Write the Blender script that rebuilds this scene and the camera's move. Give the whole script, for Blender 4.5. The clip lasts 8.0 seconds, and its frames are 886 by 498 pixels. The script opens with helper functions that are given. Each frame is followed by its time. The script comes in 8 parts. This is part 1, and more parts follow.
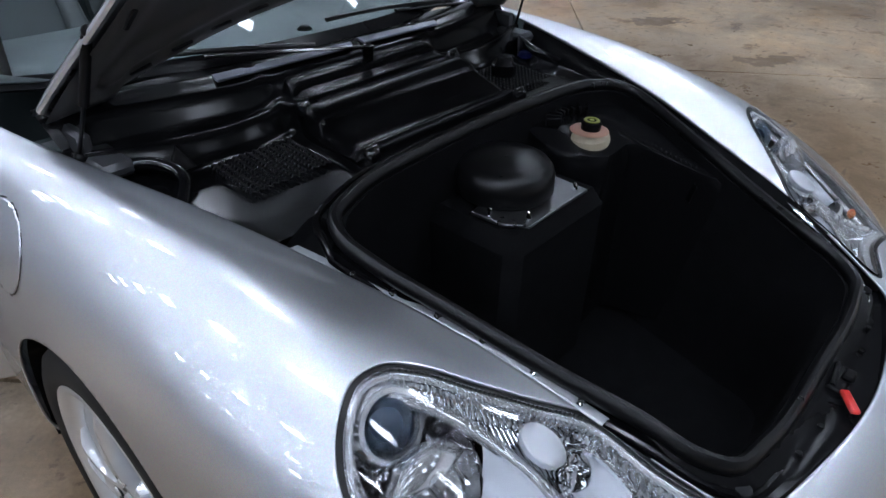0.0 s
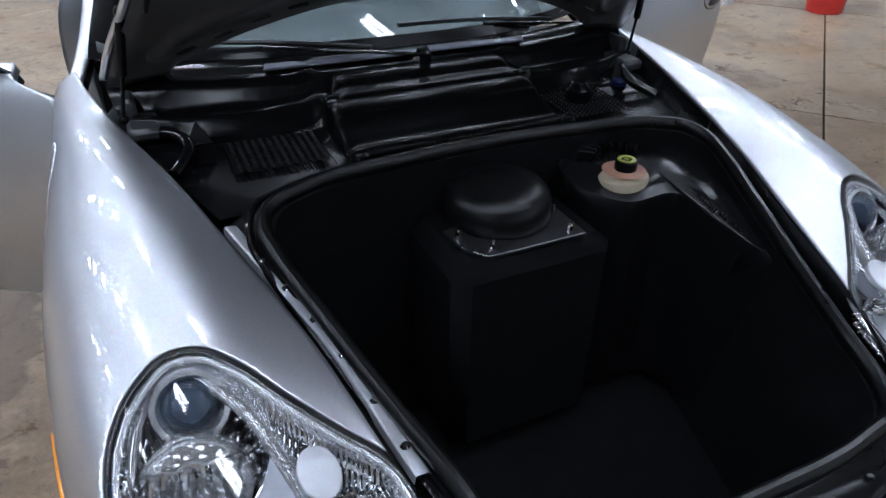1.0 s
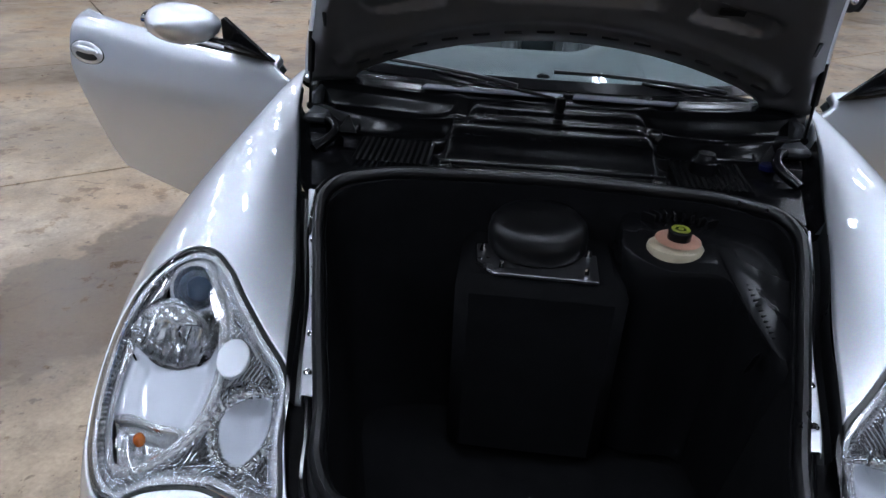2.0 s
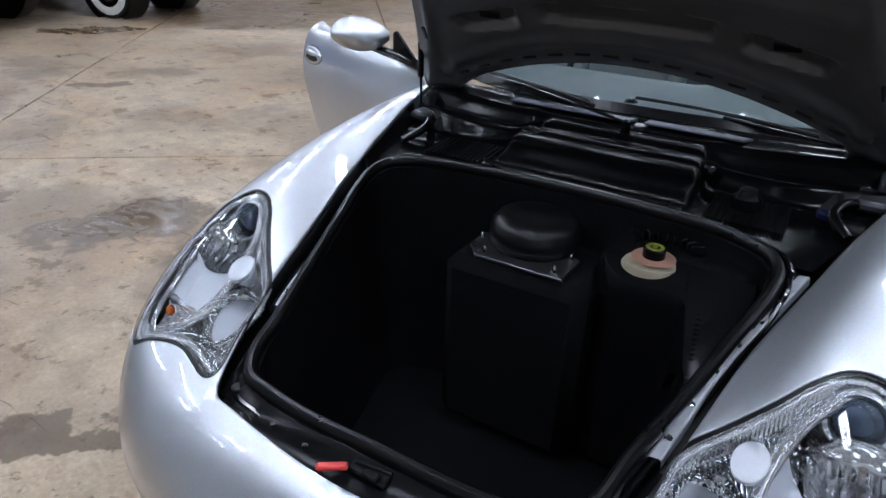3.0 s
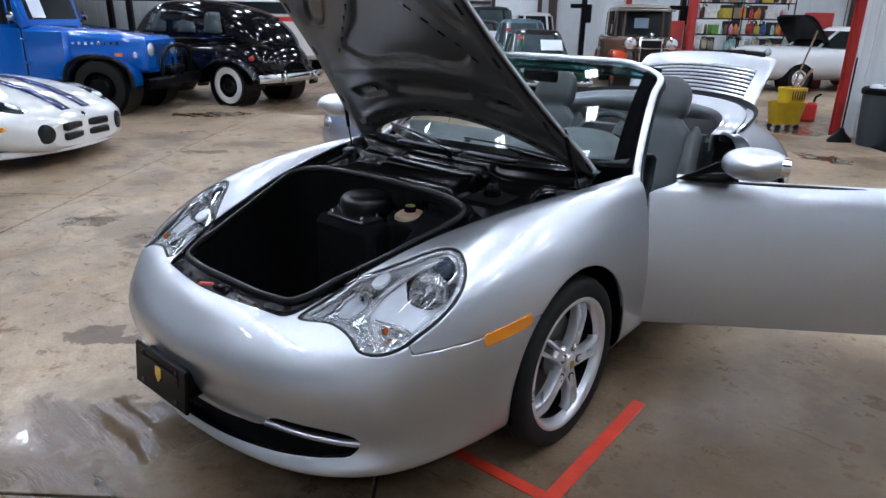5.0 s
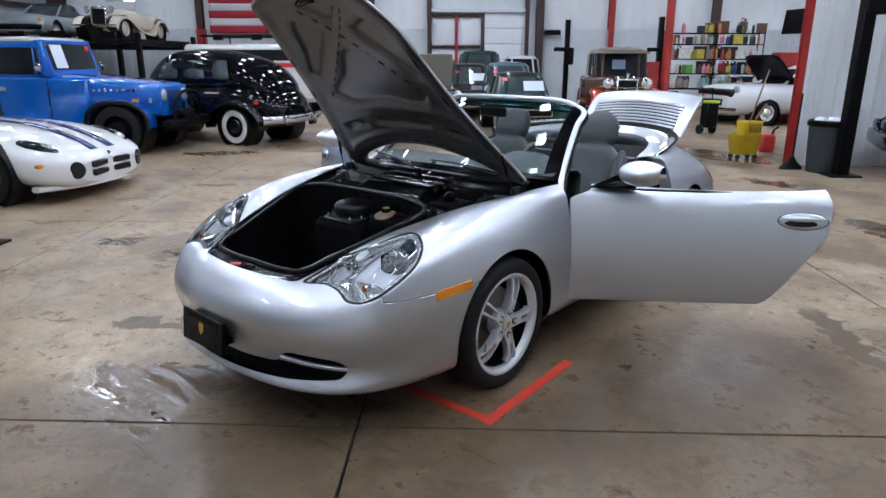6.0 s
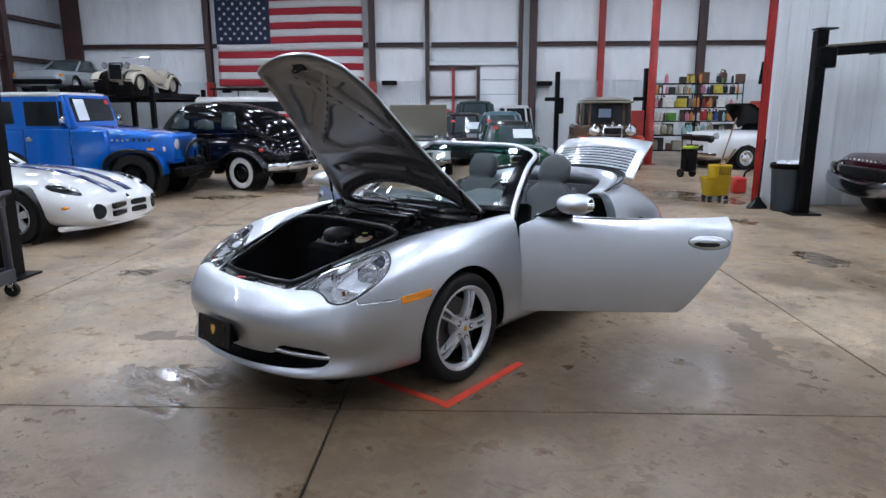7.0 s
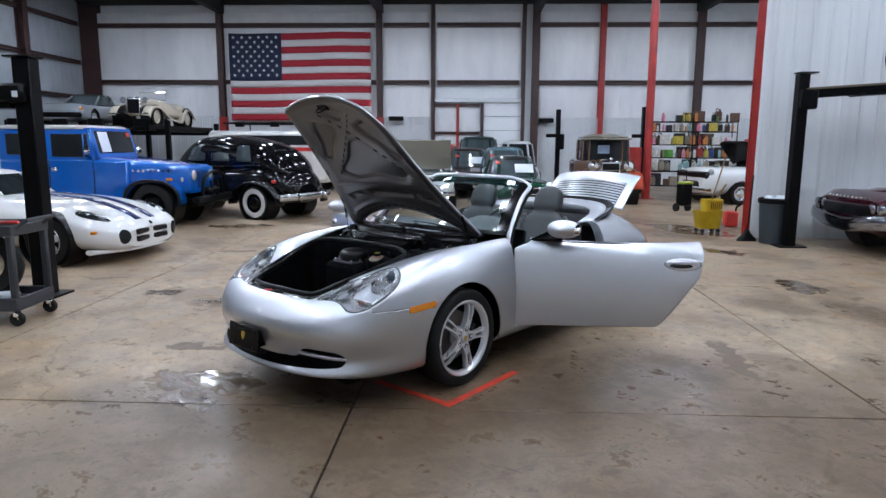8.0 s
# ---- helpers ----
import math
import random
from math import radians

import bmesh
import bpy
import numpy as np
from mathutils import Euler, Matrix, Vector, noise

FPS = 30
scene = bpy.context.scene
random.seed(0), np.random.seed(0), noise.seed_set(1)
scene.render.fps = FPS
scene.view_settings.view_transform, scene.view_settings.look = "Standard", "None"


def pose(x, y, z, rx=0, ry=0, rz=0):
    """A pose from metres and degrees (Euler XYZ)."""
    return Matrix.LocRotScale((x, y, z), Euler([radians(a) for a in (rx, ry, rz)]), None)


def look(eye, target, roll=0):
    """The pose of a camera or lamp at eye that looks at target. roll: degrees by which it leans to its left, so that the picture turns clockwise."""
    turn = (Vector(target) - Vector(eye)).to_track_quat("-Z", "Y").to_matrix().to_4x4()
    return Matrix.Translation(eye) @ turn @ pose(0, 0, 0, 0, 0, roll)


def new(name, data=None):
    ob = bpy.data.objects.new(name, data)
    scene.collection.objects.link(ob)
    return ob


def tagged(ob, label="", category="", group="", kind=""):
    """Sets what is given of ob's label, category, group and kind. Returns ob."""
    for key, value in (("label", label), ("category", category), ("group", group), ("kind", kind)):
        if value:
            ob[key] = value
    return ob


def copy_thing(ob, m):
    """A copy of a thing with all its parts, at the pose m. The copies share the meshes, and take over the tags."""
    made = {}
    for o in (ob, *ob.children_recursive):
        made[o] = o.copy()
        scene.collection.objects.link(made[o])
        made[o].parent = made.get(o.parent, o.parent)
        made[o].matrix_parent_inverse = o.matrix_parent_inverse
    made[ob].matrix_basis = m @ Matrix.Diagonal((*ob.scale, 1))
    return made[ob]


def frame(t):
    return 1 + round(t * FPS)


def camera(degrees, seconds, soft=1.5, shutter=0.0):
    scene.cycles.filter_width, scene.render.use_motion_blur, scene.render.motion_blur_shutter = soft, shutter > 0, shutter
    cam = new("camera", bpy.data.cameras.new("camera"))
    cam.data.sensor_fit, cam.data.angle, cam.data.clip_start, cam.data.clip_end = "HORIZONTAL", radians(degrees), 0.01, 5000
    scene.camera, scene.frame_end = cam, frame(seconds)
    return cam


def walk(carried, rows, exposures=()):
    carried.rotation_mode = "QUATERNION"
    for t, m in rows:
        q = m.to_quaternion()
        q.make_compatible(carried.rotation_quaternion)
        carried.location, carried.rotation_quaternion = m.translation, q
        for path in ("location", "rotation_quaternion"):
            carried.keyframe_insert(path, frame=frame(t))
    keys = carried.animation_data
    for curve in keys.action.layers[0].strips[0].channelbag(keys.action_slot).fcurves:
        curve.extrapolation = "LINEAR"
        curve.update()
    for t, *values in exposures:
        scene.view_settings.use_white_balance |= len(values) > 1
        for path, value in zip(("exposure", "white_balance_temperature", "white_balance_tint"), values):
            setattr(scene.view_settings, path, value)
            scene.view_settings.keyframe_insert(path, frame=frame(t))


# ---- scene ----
cam = camera(68.0, 8.0)
PATH = [
    (0, (-1.055, -0.909, 1.463), (0.206, 0.185, 0.363), 1.8),
    (0.5, (-0.827, -1.037, 1.443), (0.233, 0.284, 0.38), 1.4),
    (1, (-0.62, -1.183, 1.449), (0.103, 0.343, 0.377), 0.8),
    (1.5, (-0.401, -1.39, 1.502), (-0.138, 0.316, 0.492), 1.8),
    (2, (-0.111, -1.452, 1.465), (-0.275, 0.296, 0.507), 2.6),
    (3.5, (0.807, -1.517, 1.498), (-0.282, -0.086, 0.622), 1.8),
    (4, (1.16, -1.522, 1.508), (0.005, -0.113, 0.682), 1.7),
    (4.5, (1.544, -1.695, 1.534), (0.336, -0.279, 0.799), 1.6),
    (5, (1.908, -1.96, 1.562), (0.684, -0.526, 0.894), 1.0),
    (6.5, (2.923, -2.74, 1.628), (1.66, -1.27, 1.132), 0.0),
    (7, (3.235, -2.928, 1.64), (1.956, -1.449, 1.22), -0.2),
    (7.5, (3.444, -3.137, 1.648), (2.151, -1.648, 1.316), -0.2),
    (8, (3.581, -3.327, 1.646), (2.282, -1.841, 1.327), 0.3),
]
EXPOSURE = 0.0
walk(cam, [(t, look(eye, target, roll)) for t, eye, target, roll in PATH], [(0.0, EXPOSURE), (8.0, EXPOSURE)])

# ---- world and light ----
# A closed hall at night: the ceiling's strip lights do nearly all of the lighting.
LAMP = 64.0
world = bpy.data.worlds.new("hall_air")
world.use_nodes = True
scene.world = world
world.node_tree.nodes["Background"].inputs["Color"].default_value = (0.55, 0.6, 0.7, 1)
world.node_tree.nodes["Background"].inputs["Strength"].default_value = 0.02

# The hall's axes: u runs along the back wall, v towards it. The silver car stands at the origin, nose towards -y.
HALL = Matrix.Rotation(radians(38.7), 4, "Z")


def hall(u, v, z=0.0, turn=0.0):
    return HALL @ pose(u, v, z, 0, 0, turn)


# ---- tools ----
def curve(keys, s):
    """Smooth values at s through rows of (s, value, ...)."""
    k = np.asarray(keys, float)
    x, y = k[:, 0], k[:, 1:]
    s = np.clip(np.asarray(s, float), x[0], x[-1])
    d = np.diff(y, axis=0) / np.diff(x)[:, None]
    w = np.diff(x)
    m = np.empty_like(y)
    m[0], m[-1] = d[0], d[-1]
    if len(x) > 2:
        m[1:-1] = (d[:-1] * w[1:, None] + d[1:] * w[:-1, None]) / (w[1:] + w[:-1])[:, None]
    i = np.clip(np.searchsorted(x, s, side="right") - 1, 0, len(x) - 2)
    h = w[i][..., None]
    t = ((s - x[i]) / w[i])[..., None]
    return ((2 * t**3 - 3 * t**2 + 1) * y[i] + (t**3 - 2 * t**2 + t) * h * m[i]
            + (-2 * t**3 + 3 * t**2) * y[i + 1] + (t**3 - t**2) * h * m[i + 1])


def smooth_path(points, n, closed=False):
    p = np.asarray(points, float)
    if closed:
        p = np.vstack([p[-2:], p, p[:2]])
    d = np.r_[0, np.cumsum(np.linalg.norm(np.diff(p, axis=0), axis=1))]
    a, b = (d[2], d[-2]) if closed else (d[0], d[-1])
    s = np.linspace(a, b, n + 1)[:-1] if closed else np.linspace(a, b, n)
    return curve(np.c_[d, p], s)


def step(a, b, x):
    t = np.clip((np.asarray(x, float) - a) / (b - a), 0, 1)
    return t * t * (3 - 2 * t)


def inside(poly, p):
    """Signed distance to a closed outline in the plane, positive inside."""
    poly, p = np.asarray(poly, float), np.asarray(p, float)
    best = np.full(len(p), 1e9)
    odd = np.zeros(len(p), bool)
    for a, b in zip(poly, np.roll(poly, -1, axis=0)):
        ab = b - a
        t = np.clip(((p - a) @ ab) / (ab @ ab + 1e-12), 0, 1)
        best = np.minimum(best, np.linalg.norm(p - a - t[:, None] * ab, axis=1))
        cross = (a[1] > p[:, 1]) != (b[1] > p[:, 1])
        xs = a[0] + (p[:, 1] - a[1]) * ab[0] / (ab[1] if abs(ab[1]) > 1e-9 else 1e-9)
        odd ^= cross & (p[:, 0] < xs)
    return np.where(odd, best, -best)


class Geo:
    """Collects the shapes of one part."""

    def __init__(self):
        self.v, self.f, self.n = [], [], 0

    def add(self, verts, faces, m=None):
        v = np.asarray(verts, float).reshape(-1, 3)
        if m is not None:
            a = np.array(m)
            v = v @ a[:3, :3].T + a[:3, 3]
            if np.linalg.det(a[:3, :3]) < 0:
                faces = [tuple(reversed(f)) for f in faces]
        self.v.append(v)
        self.f += [tuple(int(i) + self.n for i in f) for f in faces]
        self.n += len(v)
        return self

    def box(self, c, size, bevel=0.004, m=None):
        s = np.asarray(size, float) / 2
        b = min(bevel, s.min() * 0.9)
        sg = [(i, j, k) for i in (-1, 1) for j in (-1, 1) for k in (-1, 1)]
        v, ix = [], {}
        for g in sg:
            for ax in range(3):
                q = s - b
                q = q.copy()
                q[ax] = s[ax]
                ix[g, ax] = len(v)
                v.append(np.asarray(c, float) + np.asarray(g) * q)
        f = []
        for ax in range(3):
            o1, o2 = (ax + 1) % 3, (ax + 2) % 3
            for sn in (-1, 1):
                loop = []
                for p, q in ((-1, -1), (1, -1), (1, 1), (-1, 1)):
                    g = [0, 0, 0]
                    g[ax], g[o1], g[o2] = sn, p, q
                    loop.append(ix[tuple(g), ax])
                f.append(loop if sn > 0 else loop[::-1])
        mid = np.asarray(c, float)
        extra = []
        for ax in range(3):
            o1, o2 = (ax + 1) % 3, (ax + 2) % 3
            for p in (-1, 1):
                for q in (-1, 1):
                    g0, g1 = [0, 0, 0], [0, 0, 0]
                    g0[ax], g1[ax] = -1, 1
                    g0[o1] = g1[o1] = p
                    g0[o2] = g1[o2] = q
                    g0, g1 = tuple(g0), tuple(g1)
                    extra.append([ix[g0, o1], ix[g1, o1], ix[g1, o2], ix[g0, o2]])
        for g in sg:
            extra.append([ix[g, 0], ix[g, 1], ix[g, 2]])
        for loop in extra:
            a, b2, c2 = (v[i] for i in loop[:3])
            nrm = np.cross(b2 - a, c2 - a)
            f.append(loop if nrm @ (a - mid) > 0 else loop[::-1])
        return self.add(v, f, m)

    def grid(self, pts, closed_u=False, closed_v=False, m=None, flip=False):
        p = np.asarray(pts, float)
        nu, nv = p.shape[:2]
        f = []
        for i in range(nu if closed_u else nu - 1):
            for j in range(nv if closed_v else nv - 1):
                i2, j2 = (i + 1) % nu, (j + 1) % nv
                q = (i * nv + j, i2 * nv + j, i2 * nv + j2, i * nv + j2)
                f.append(q[::-1] if flip else q)
        return self.add(p.reshape(-1, 3), f, m)

    def tube(self, points, r, sides=8, closed=False, m=None, caps=True, flat=1.0):
        p = np.asarray(points, float)
        n = len(p)
        if closed:
            tan = np.roll(p, -1, 0) - np.roll(p, 1, 0)
        else:
            tan = np.gradient(p, axis=0)
        tan /= np.linalg.norm(tan, axis=1)[:, None] + 1e-12
        ref = np.array([0, 0, 1.0])
        if abs(tan[:, 2]).max() > 0.95:
            ref = np.array([0.31, 0.9, 0.3])
        a = np.cross(tan, ref)
        a /= np.linalg.norm(a, axis=1)[:, None] + 1e-12
        b = np.cross(a, tan)
        rr = np.broadcast_to(np.asarray(r, float), (n,))
        ang = np.linspace(0, 2 * np.pi, sides + 1)[:-1]
        rings = p[:, None] + rr[:, None, None] * (np.cos(ang)[None, :, None] * a[:, None] + flat * np.sin(ang)[None, :, None] * b[:, None])
        base = self.n
        self.grid(rings, closed_u=closed, closed_v=True, m=m, flip=True)
        if caps and not closed:
            self.f.append(tuple(base + i for i in range(sides))[::-1])
            self.f.append(tuple(base + (n - 1) * sides + i for i in range(sides)))
            self.f[-2], self.f[-1] = self.f[-2][::-1], self.f[-1][::-1]
        return self

    def lathe(self, profile, n=32, m=None, arc=None):
        """Turns rows of (radius, height) round z."""
        pr = np.asarray(profile, float)
        full = arc is None
        ang = np.linspace(0, 2 * np.pi, n + 1)[:-1] if full else np.linspace(arc[0], arc[1], n)
        pts = np.stack([np.stack([pr[:, 0] * np.cos(a), pr[:, 0] * np.sin(a), pr[:, 1]], 1) for a in ang])
        return self.grid(pts, closed_u=full, m=m)

    def prism(self, outline, z0, z1, m=None, bevel=0.0):
        o = np.asarray(outline, float)
        if np.sum(o[:, 0] * np.roll(o[:, 1], -1) - np.roll(o[:, 0], -1) * o[:, 1]) < 0:
            o = o[::-1]
        k = len(o)
        if bevel > 0:
            t = np.roll(o, -1, 0) - np.roll(o, 1, 0)
            nrm = np.c_[t[:, 1], -t[:, 0]]
            nrm /= np.linalg.norm(nrm, axis=1)[:, None] + 1e-12
            small = o - nrm * bevel
            rings = [(small, z0), (o, z0 + bevel), (o, z1 - bevel), (small, z1)]
        else:
            rings = [(o, z0), (o, z1)]
        v = np.vstack([np.c_[r, np.full(k, z)] for r, z in rings])
        f = []
        for r in range(len(rings) - 1):
            for i in range(k):
                j = (i + 1) % k
                f.append((r * k + i, r * k + j, (r + 1) * k + j, (r + 1) * k + i))
        f.append(tuple(range(k))[::-1])
        f.append(tuple((len(rings) - 1) * k + i for i in range(k)))
        return self.add(v, f, m)

    def ball(self, c, r, n=14, m=None):
        a = np.linspace(-np.pi / 2, np.pi / 2, n // 2 + 1)
        rad = np.broadcast_to(np.asarray(r, float), (3,))
        pts = [[(c[0] + rad[0] * np.cos(t) * np.cos(b), c[1] + rad[1] * np.cos(t) * np.sin(b), c[2] + rad[2] * np.sin(t)) for t in a]
               for b in np.linspace(0, 2 * np.pi, n + 1)[:-1]]
        return self.grid(pts, closed_u=True, m=m)

    def rod(self, a, b, r, sides=8):
        return self.tube([a, b], r, sides)

    def data(self):
        return np.vstack(self.v), self.f


def cut(verts, faces, keep):
    """Cuts a mesh along keep = 0 and gives back the side on which keep is positive."""
    v = [tuple(p) for p in verts]
    k = list(map(float, keep))
    made, out = {}, []

    def cross(i, j):
        key = (i, j) if i < j else (j, i)
        if key not in made:
            t = k[i] / (k[i] - k[j])
            made[key] = len(v)
            v.append(tuple(a + (b - a) * t for a, b in zip(v[i], v[j])))
        return made[key]

    for f in faces:
        sgn = [k[i] > 0 for i in f]
        if all(sgn):
            out.append(tuple(f))
        elif any(sgn):
            poly = []
            for a, b in zip(f, list(f[1:]) + [f[0]]):
                if k[a] > 0:
                    poly.append(a)
                if (k[a] > 0) != (k[b] > 0):
                    poly.append(cross(a, b))
            if len(poly) > 2:
                out.append(tuple(poly))
    used = sorted({i for f in out for i in f})
    new_ix = {o: i for i, o in enumerate(used)}
    return np.array([v[i] for i in used]).reshape(-1, 3), [tuple(new_ix[i] for i in f) for f in out]


def mesh_of(name, verts, faces, material, crease=38):
    me = bpy.data.meshes.new(name)
    me.from_pydata([tuple(p) for p in verts], [], faces)
    me.polygons.foreach_set("use_smooth", [True] * len(me.polygons))
    me.update()
    if crease:
        me.set_sharp_from_angle(angle=radians(crease))
    me.materials.append(material)
    return me


def part(name, geo, material, parent=None, label="", crease=38, thick=0.0, m=None):
    """One mesh object, under a thing or a part."""
    verts, faces = geo.data() if isinstance(geo, Geo) else geo
    ob = new(name, mesh_of(name, verts, faces, material, crease))
    if parent is not None:
        ob.parent = parent
    if m is not None:
        ob.matrix_basis = m
    if thick:
        mod = ob.modifiers.new("thickness", "SOLIDIFY")
        mod.thickness, mod.offset = thick, -1
    if label:
        tagged(ob, label)
    return ob


def thing(name, label, category, m=None, group="", kind=""):
    ob = new(name)
    ob.empty_display_size = 0.1
    if m is not None:
        ob.matrix_basis = m
    return tagged(ob, label, category, group, kind)


def mirrored(geo):
    v, f = geo.data() if isinstance(geo, Geo) else geo
    return np.asarray(v) * (-1, 1, 1), [tuple(reversed(q)) for q in f]


# ---- materials ----
def node_material(name):
    m = bpy.data.materials.new(name)
    m.use_nodes = True
    nt = m.node_tree
    return m, nt, nt.nodes["Principled BSDF"]


def link(nt, a, b):
    nt.links.new(a, b)


def noise_node(nt, where, scale, detail=4.0, rough=0.55):
    n = nt.nodes.new("ShaderNodeTexNoise")
    n.inputs["Scale"].default_value = scale
    n.inputs["Detail"].default_value = detail
    n.inputs["Roughness"].default_value = rough
    link(nt, where, n.inputs["Vector"])
    return n.outputs["Fac"]


def ramp(nt, fac, stops):
    r = nt.nodes.new("ShaderNodeValToRGB")
    e = r.color_ramp.elements
    while len(e) < len(stops):
        e.new(0.5)
    for el, (p, c) in zip(e, stops):
        el.position, el.color = p, (*c, 1) if len(c) == 3 else c
    link(nt, fac, r.inputs["Fac"])
    return r.outputs["Color"]


def maths(nt, op, a, b=None, clamp=False):
    n = nt.nodes.new("ShaderNodeMath")
    n.operation, n.use_clamp = op, clamp
    for s, val in zip(n.inputs, (a, b)):
        if val is None:
            continue
        if isinstance(val, (int, float)):
            s.default_value = val
        else:
            link(nt, val, s)
    return n.outputs[0]


def blend(nt, fac, a, b, mode="MIX"):
    n = nt.nodes.new("ShaderNodeMix")
    n.data_type, n.blend_type = "RGBA", mode
    for s, val in ((n.inputs[0], fac), (n.inputs[6], a), (n.inputs[7], b)):
        if isinstance(val, (int, float)):
            s.default_value = val
        elif isinstance(val, tuple):
            s.default_value = (*val, 1)
        else:
            link(nt, val, s)
    return n.outputs[2]


def surface(name, color, rough=0.5, metal=0.0, var=0.12, scale=6.0, grain=0.0, grain_scale=300.0, coat=0.0, spread=0.1, specular=0.5, sheen=0.0):
    """A painted, cast or woven surface: two scales of variation, grain in the relief, uneven gloss."""
    m, nt, bs = node_material(name)
    tc = nt.nodes.new("ShaderNodeTexCoord").outputs["Object"]
    big, fine = noise_node(nt, tc, scale), noise_node(nt, tc, scale * 9, 3)
    both = maths(nt, "ADD", maths(nt, "MULTIPLY", big, 0.65), maths(nt, "MULTIPLY", fine, 0.35))
    lo, hi = tuple(c * (1 - var) for c in color), tuple(min(1, c * (1 + var)) for c in color)
    link(nt, ramp(nt, both, [(0.3, lo), (0.7, hi)]), bs.inputs["Base Color"])
    r = maths(nt, "ADD", maths(nt, "MULTIPLY", maths(nt, "SUBTRACT", both, 0.5), spread * 2), rough, True)
    link(nt, r, bs.inputs["Roughness"])
    bs.inputs["Metallic"].default_value = metal
    bs.inputs["Coat Weight"].default_value = coat
    bs.inputs["Coat Roughness"].default_value = 0.03
    bs.inputs["Specular IOR Level"].default_value = specular
    if sheen:
        bs.inputs["Sheen Weight"].default_value = sheen
    if grain:
        b = nt.nodes.new("ShaderNodeBump")
        b.inputs["Strength"].default_value, b.inputs["Distance"].default_value = grain, 0.002
        link(nt, noise_node(nt, tc, grain_scale, 2), b.inputs["Height"])
        link(nt, b.outputs["Normal"], bs.inputs["Normal"])
    return m


def car_paint(name, color, metal=0.0, rough=0.35, flake=0.0):
    """Base coat with fine flakes under clear lacquer."""
    m, nt, bs = node_material(name)
    tc = nt.nodes.new("ShaderNodeTexCoord").outputs["Object"]
    dust = noise_node(nt, tc, 3.0, 5)
    c = blend(nt, maths(nt, "MULTIPLY", dust, 0.12), color, tuple(x * 0.8 for x in color))
    if flake:
        vo = nt.nodes.new("ShaderNodeTexVoronoi")
        vo.inputs["Scale"].default_value = 900
        link(nt, tc, vo.inputs["Vector"])
        c = blend(nt, flake, c, vo.outputs["Color"], "SOFT_LIGHT")
    link(nt, c, bs.inputs["Base Color"])
    bs.inputs["Metallic"].default_value, bs.inputs["Roughness"].default_value = metal, rough
    bs.inputs["Coat Weight"].default_value = 1.0
    if metal < 0.5:
        bs.inputs["Specular IOR Level"].default_value = 0.12
    link(nt, maths(nt, "ADD", maths(nt, "MULTIPLY", maths(nt, "POWER", dust, 3.0), 0.03), 0.008), bs.inputs["Coat Roughness"])
    bs.inputs["Coat IOR"].default_value = 1.6
    return m


def clear_glass(name, tint=(1, 1, 1), rough=0.0, ior=1.45):
    m, nt, bs = node_material(name)
    tc = nt.nodes.new("ShaderNodeTexCoord").outputs["Object"]
    link(nt, maths(nt, "MULTIPLY", maths(nt, "POWER", noise_node(nt, tc, 7.0, 4), 3.0), 0.06), bs.inputs["Roughness"])
    bs.inputs["Base Color"].default_value = (*tint, 1)
    bs.inputs["Transmission Weight"].default_value, bs.inputs["IOR"].default_value = 1.0, ior
    return m


def draped(name, color, stretch, scale, fold, rough, dirt=0.1):
    """Sheet that hangs: upright folds in the relief and faint upright streaks of dirt."""
    m, nt, bs = node_material(name)
    mp = nt.nodes.new("ShaderNodeMapping")
    mp.inputs["Scale"].default_value = stretch
    link(nt, nt.nodes.new("ShaderNodeTexCoord").outputs["Object"], mp.inputs["Vector"])
    n, big = noise_node(nt, mp.outputs[0], scale, 4, 0.5), noise_node(nt, mp.outputs[0], scale * 0.3, 3)
    c = ramp(nt, n, [(0.36, tuple(x * (1 - dirt) for x in color)), (0.52, color)])
    link(nt, blend(nt, 0.5, c, ramp(nt, big, [(0.35, (0.82, 0.82, 0.84)), (0.65, (1.06, 1.06, 1.06))]), "MULTIPLY"), bs.inputs["Base Color"])
    bs.inputs["Roughness"].default_value = rough
    b = nt.nodes.new("ShaderNodeBump")
    b.inputs["Strength"].default_value, b.inputs["Distance"].default_value = fold, 0.05
    link(nt, n, b.inputs["Height"])
    link(nt, b.outputs["Normal"], bs.inputs["Normal"])
    return m


def glow(name, color, strength):
    m, nt, bs = node_material(name)
    bs.inputs["Base Color"].default_value = (0.9, 0.9, 0.9, 1)
    bs.inputs["Emission Color"].default_value = (*color, 1)
    bs.inputs["Emission Strength"].default_value = strength
    return m


def patches(nt, mp, rows, edge):
    """A mask of ragged oval patches on the floor."""
    wet = None
    for x, y, r, squash, turn in rows:
        sub = nt.nodes.new("ShaderNodeVectorMath")
        sub.operation = "SUBTRACT"
        link(nt, mp.outputs[0], sub.inputs[0])
        sub.inputs[1].default_value = (x + 0.275, y + 0.275, 0)
        rot = nt.nodes.new("ShaderNodeMapping")
        rot.vector_type = "TEXTURE"
        rot.inputs["Rotation"].default_value = (0, 0, radians(turn))
        rot.inputs["Scale"].default_value = (r, r * squash, 1)
        link(nt, sub.outputs[0], rot.inputs["Vector"])
        ln = nt.nodes.new("ShaderNodeVectorMath")
        ln.operation = "LENGTH"
        link(nt, rot.outputs[0], ln.inputs[0])
        k = maths(nt, "MULTIPLY", maths(nt, "SUBTRACT", 1.0, ln.outputs["Value"]), edge, True)
        wet = k if wet is None else maths(nt, "MAXIMUM", wet, k)
    return wet


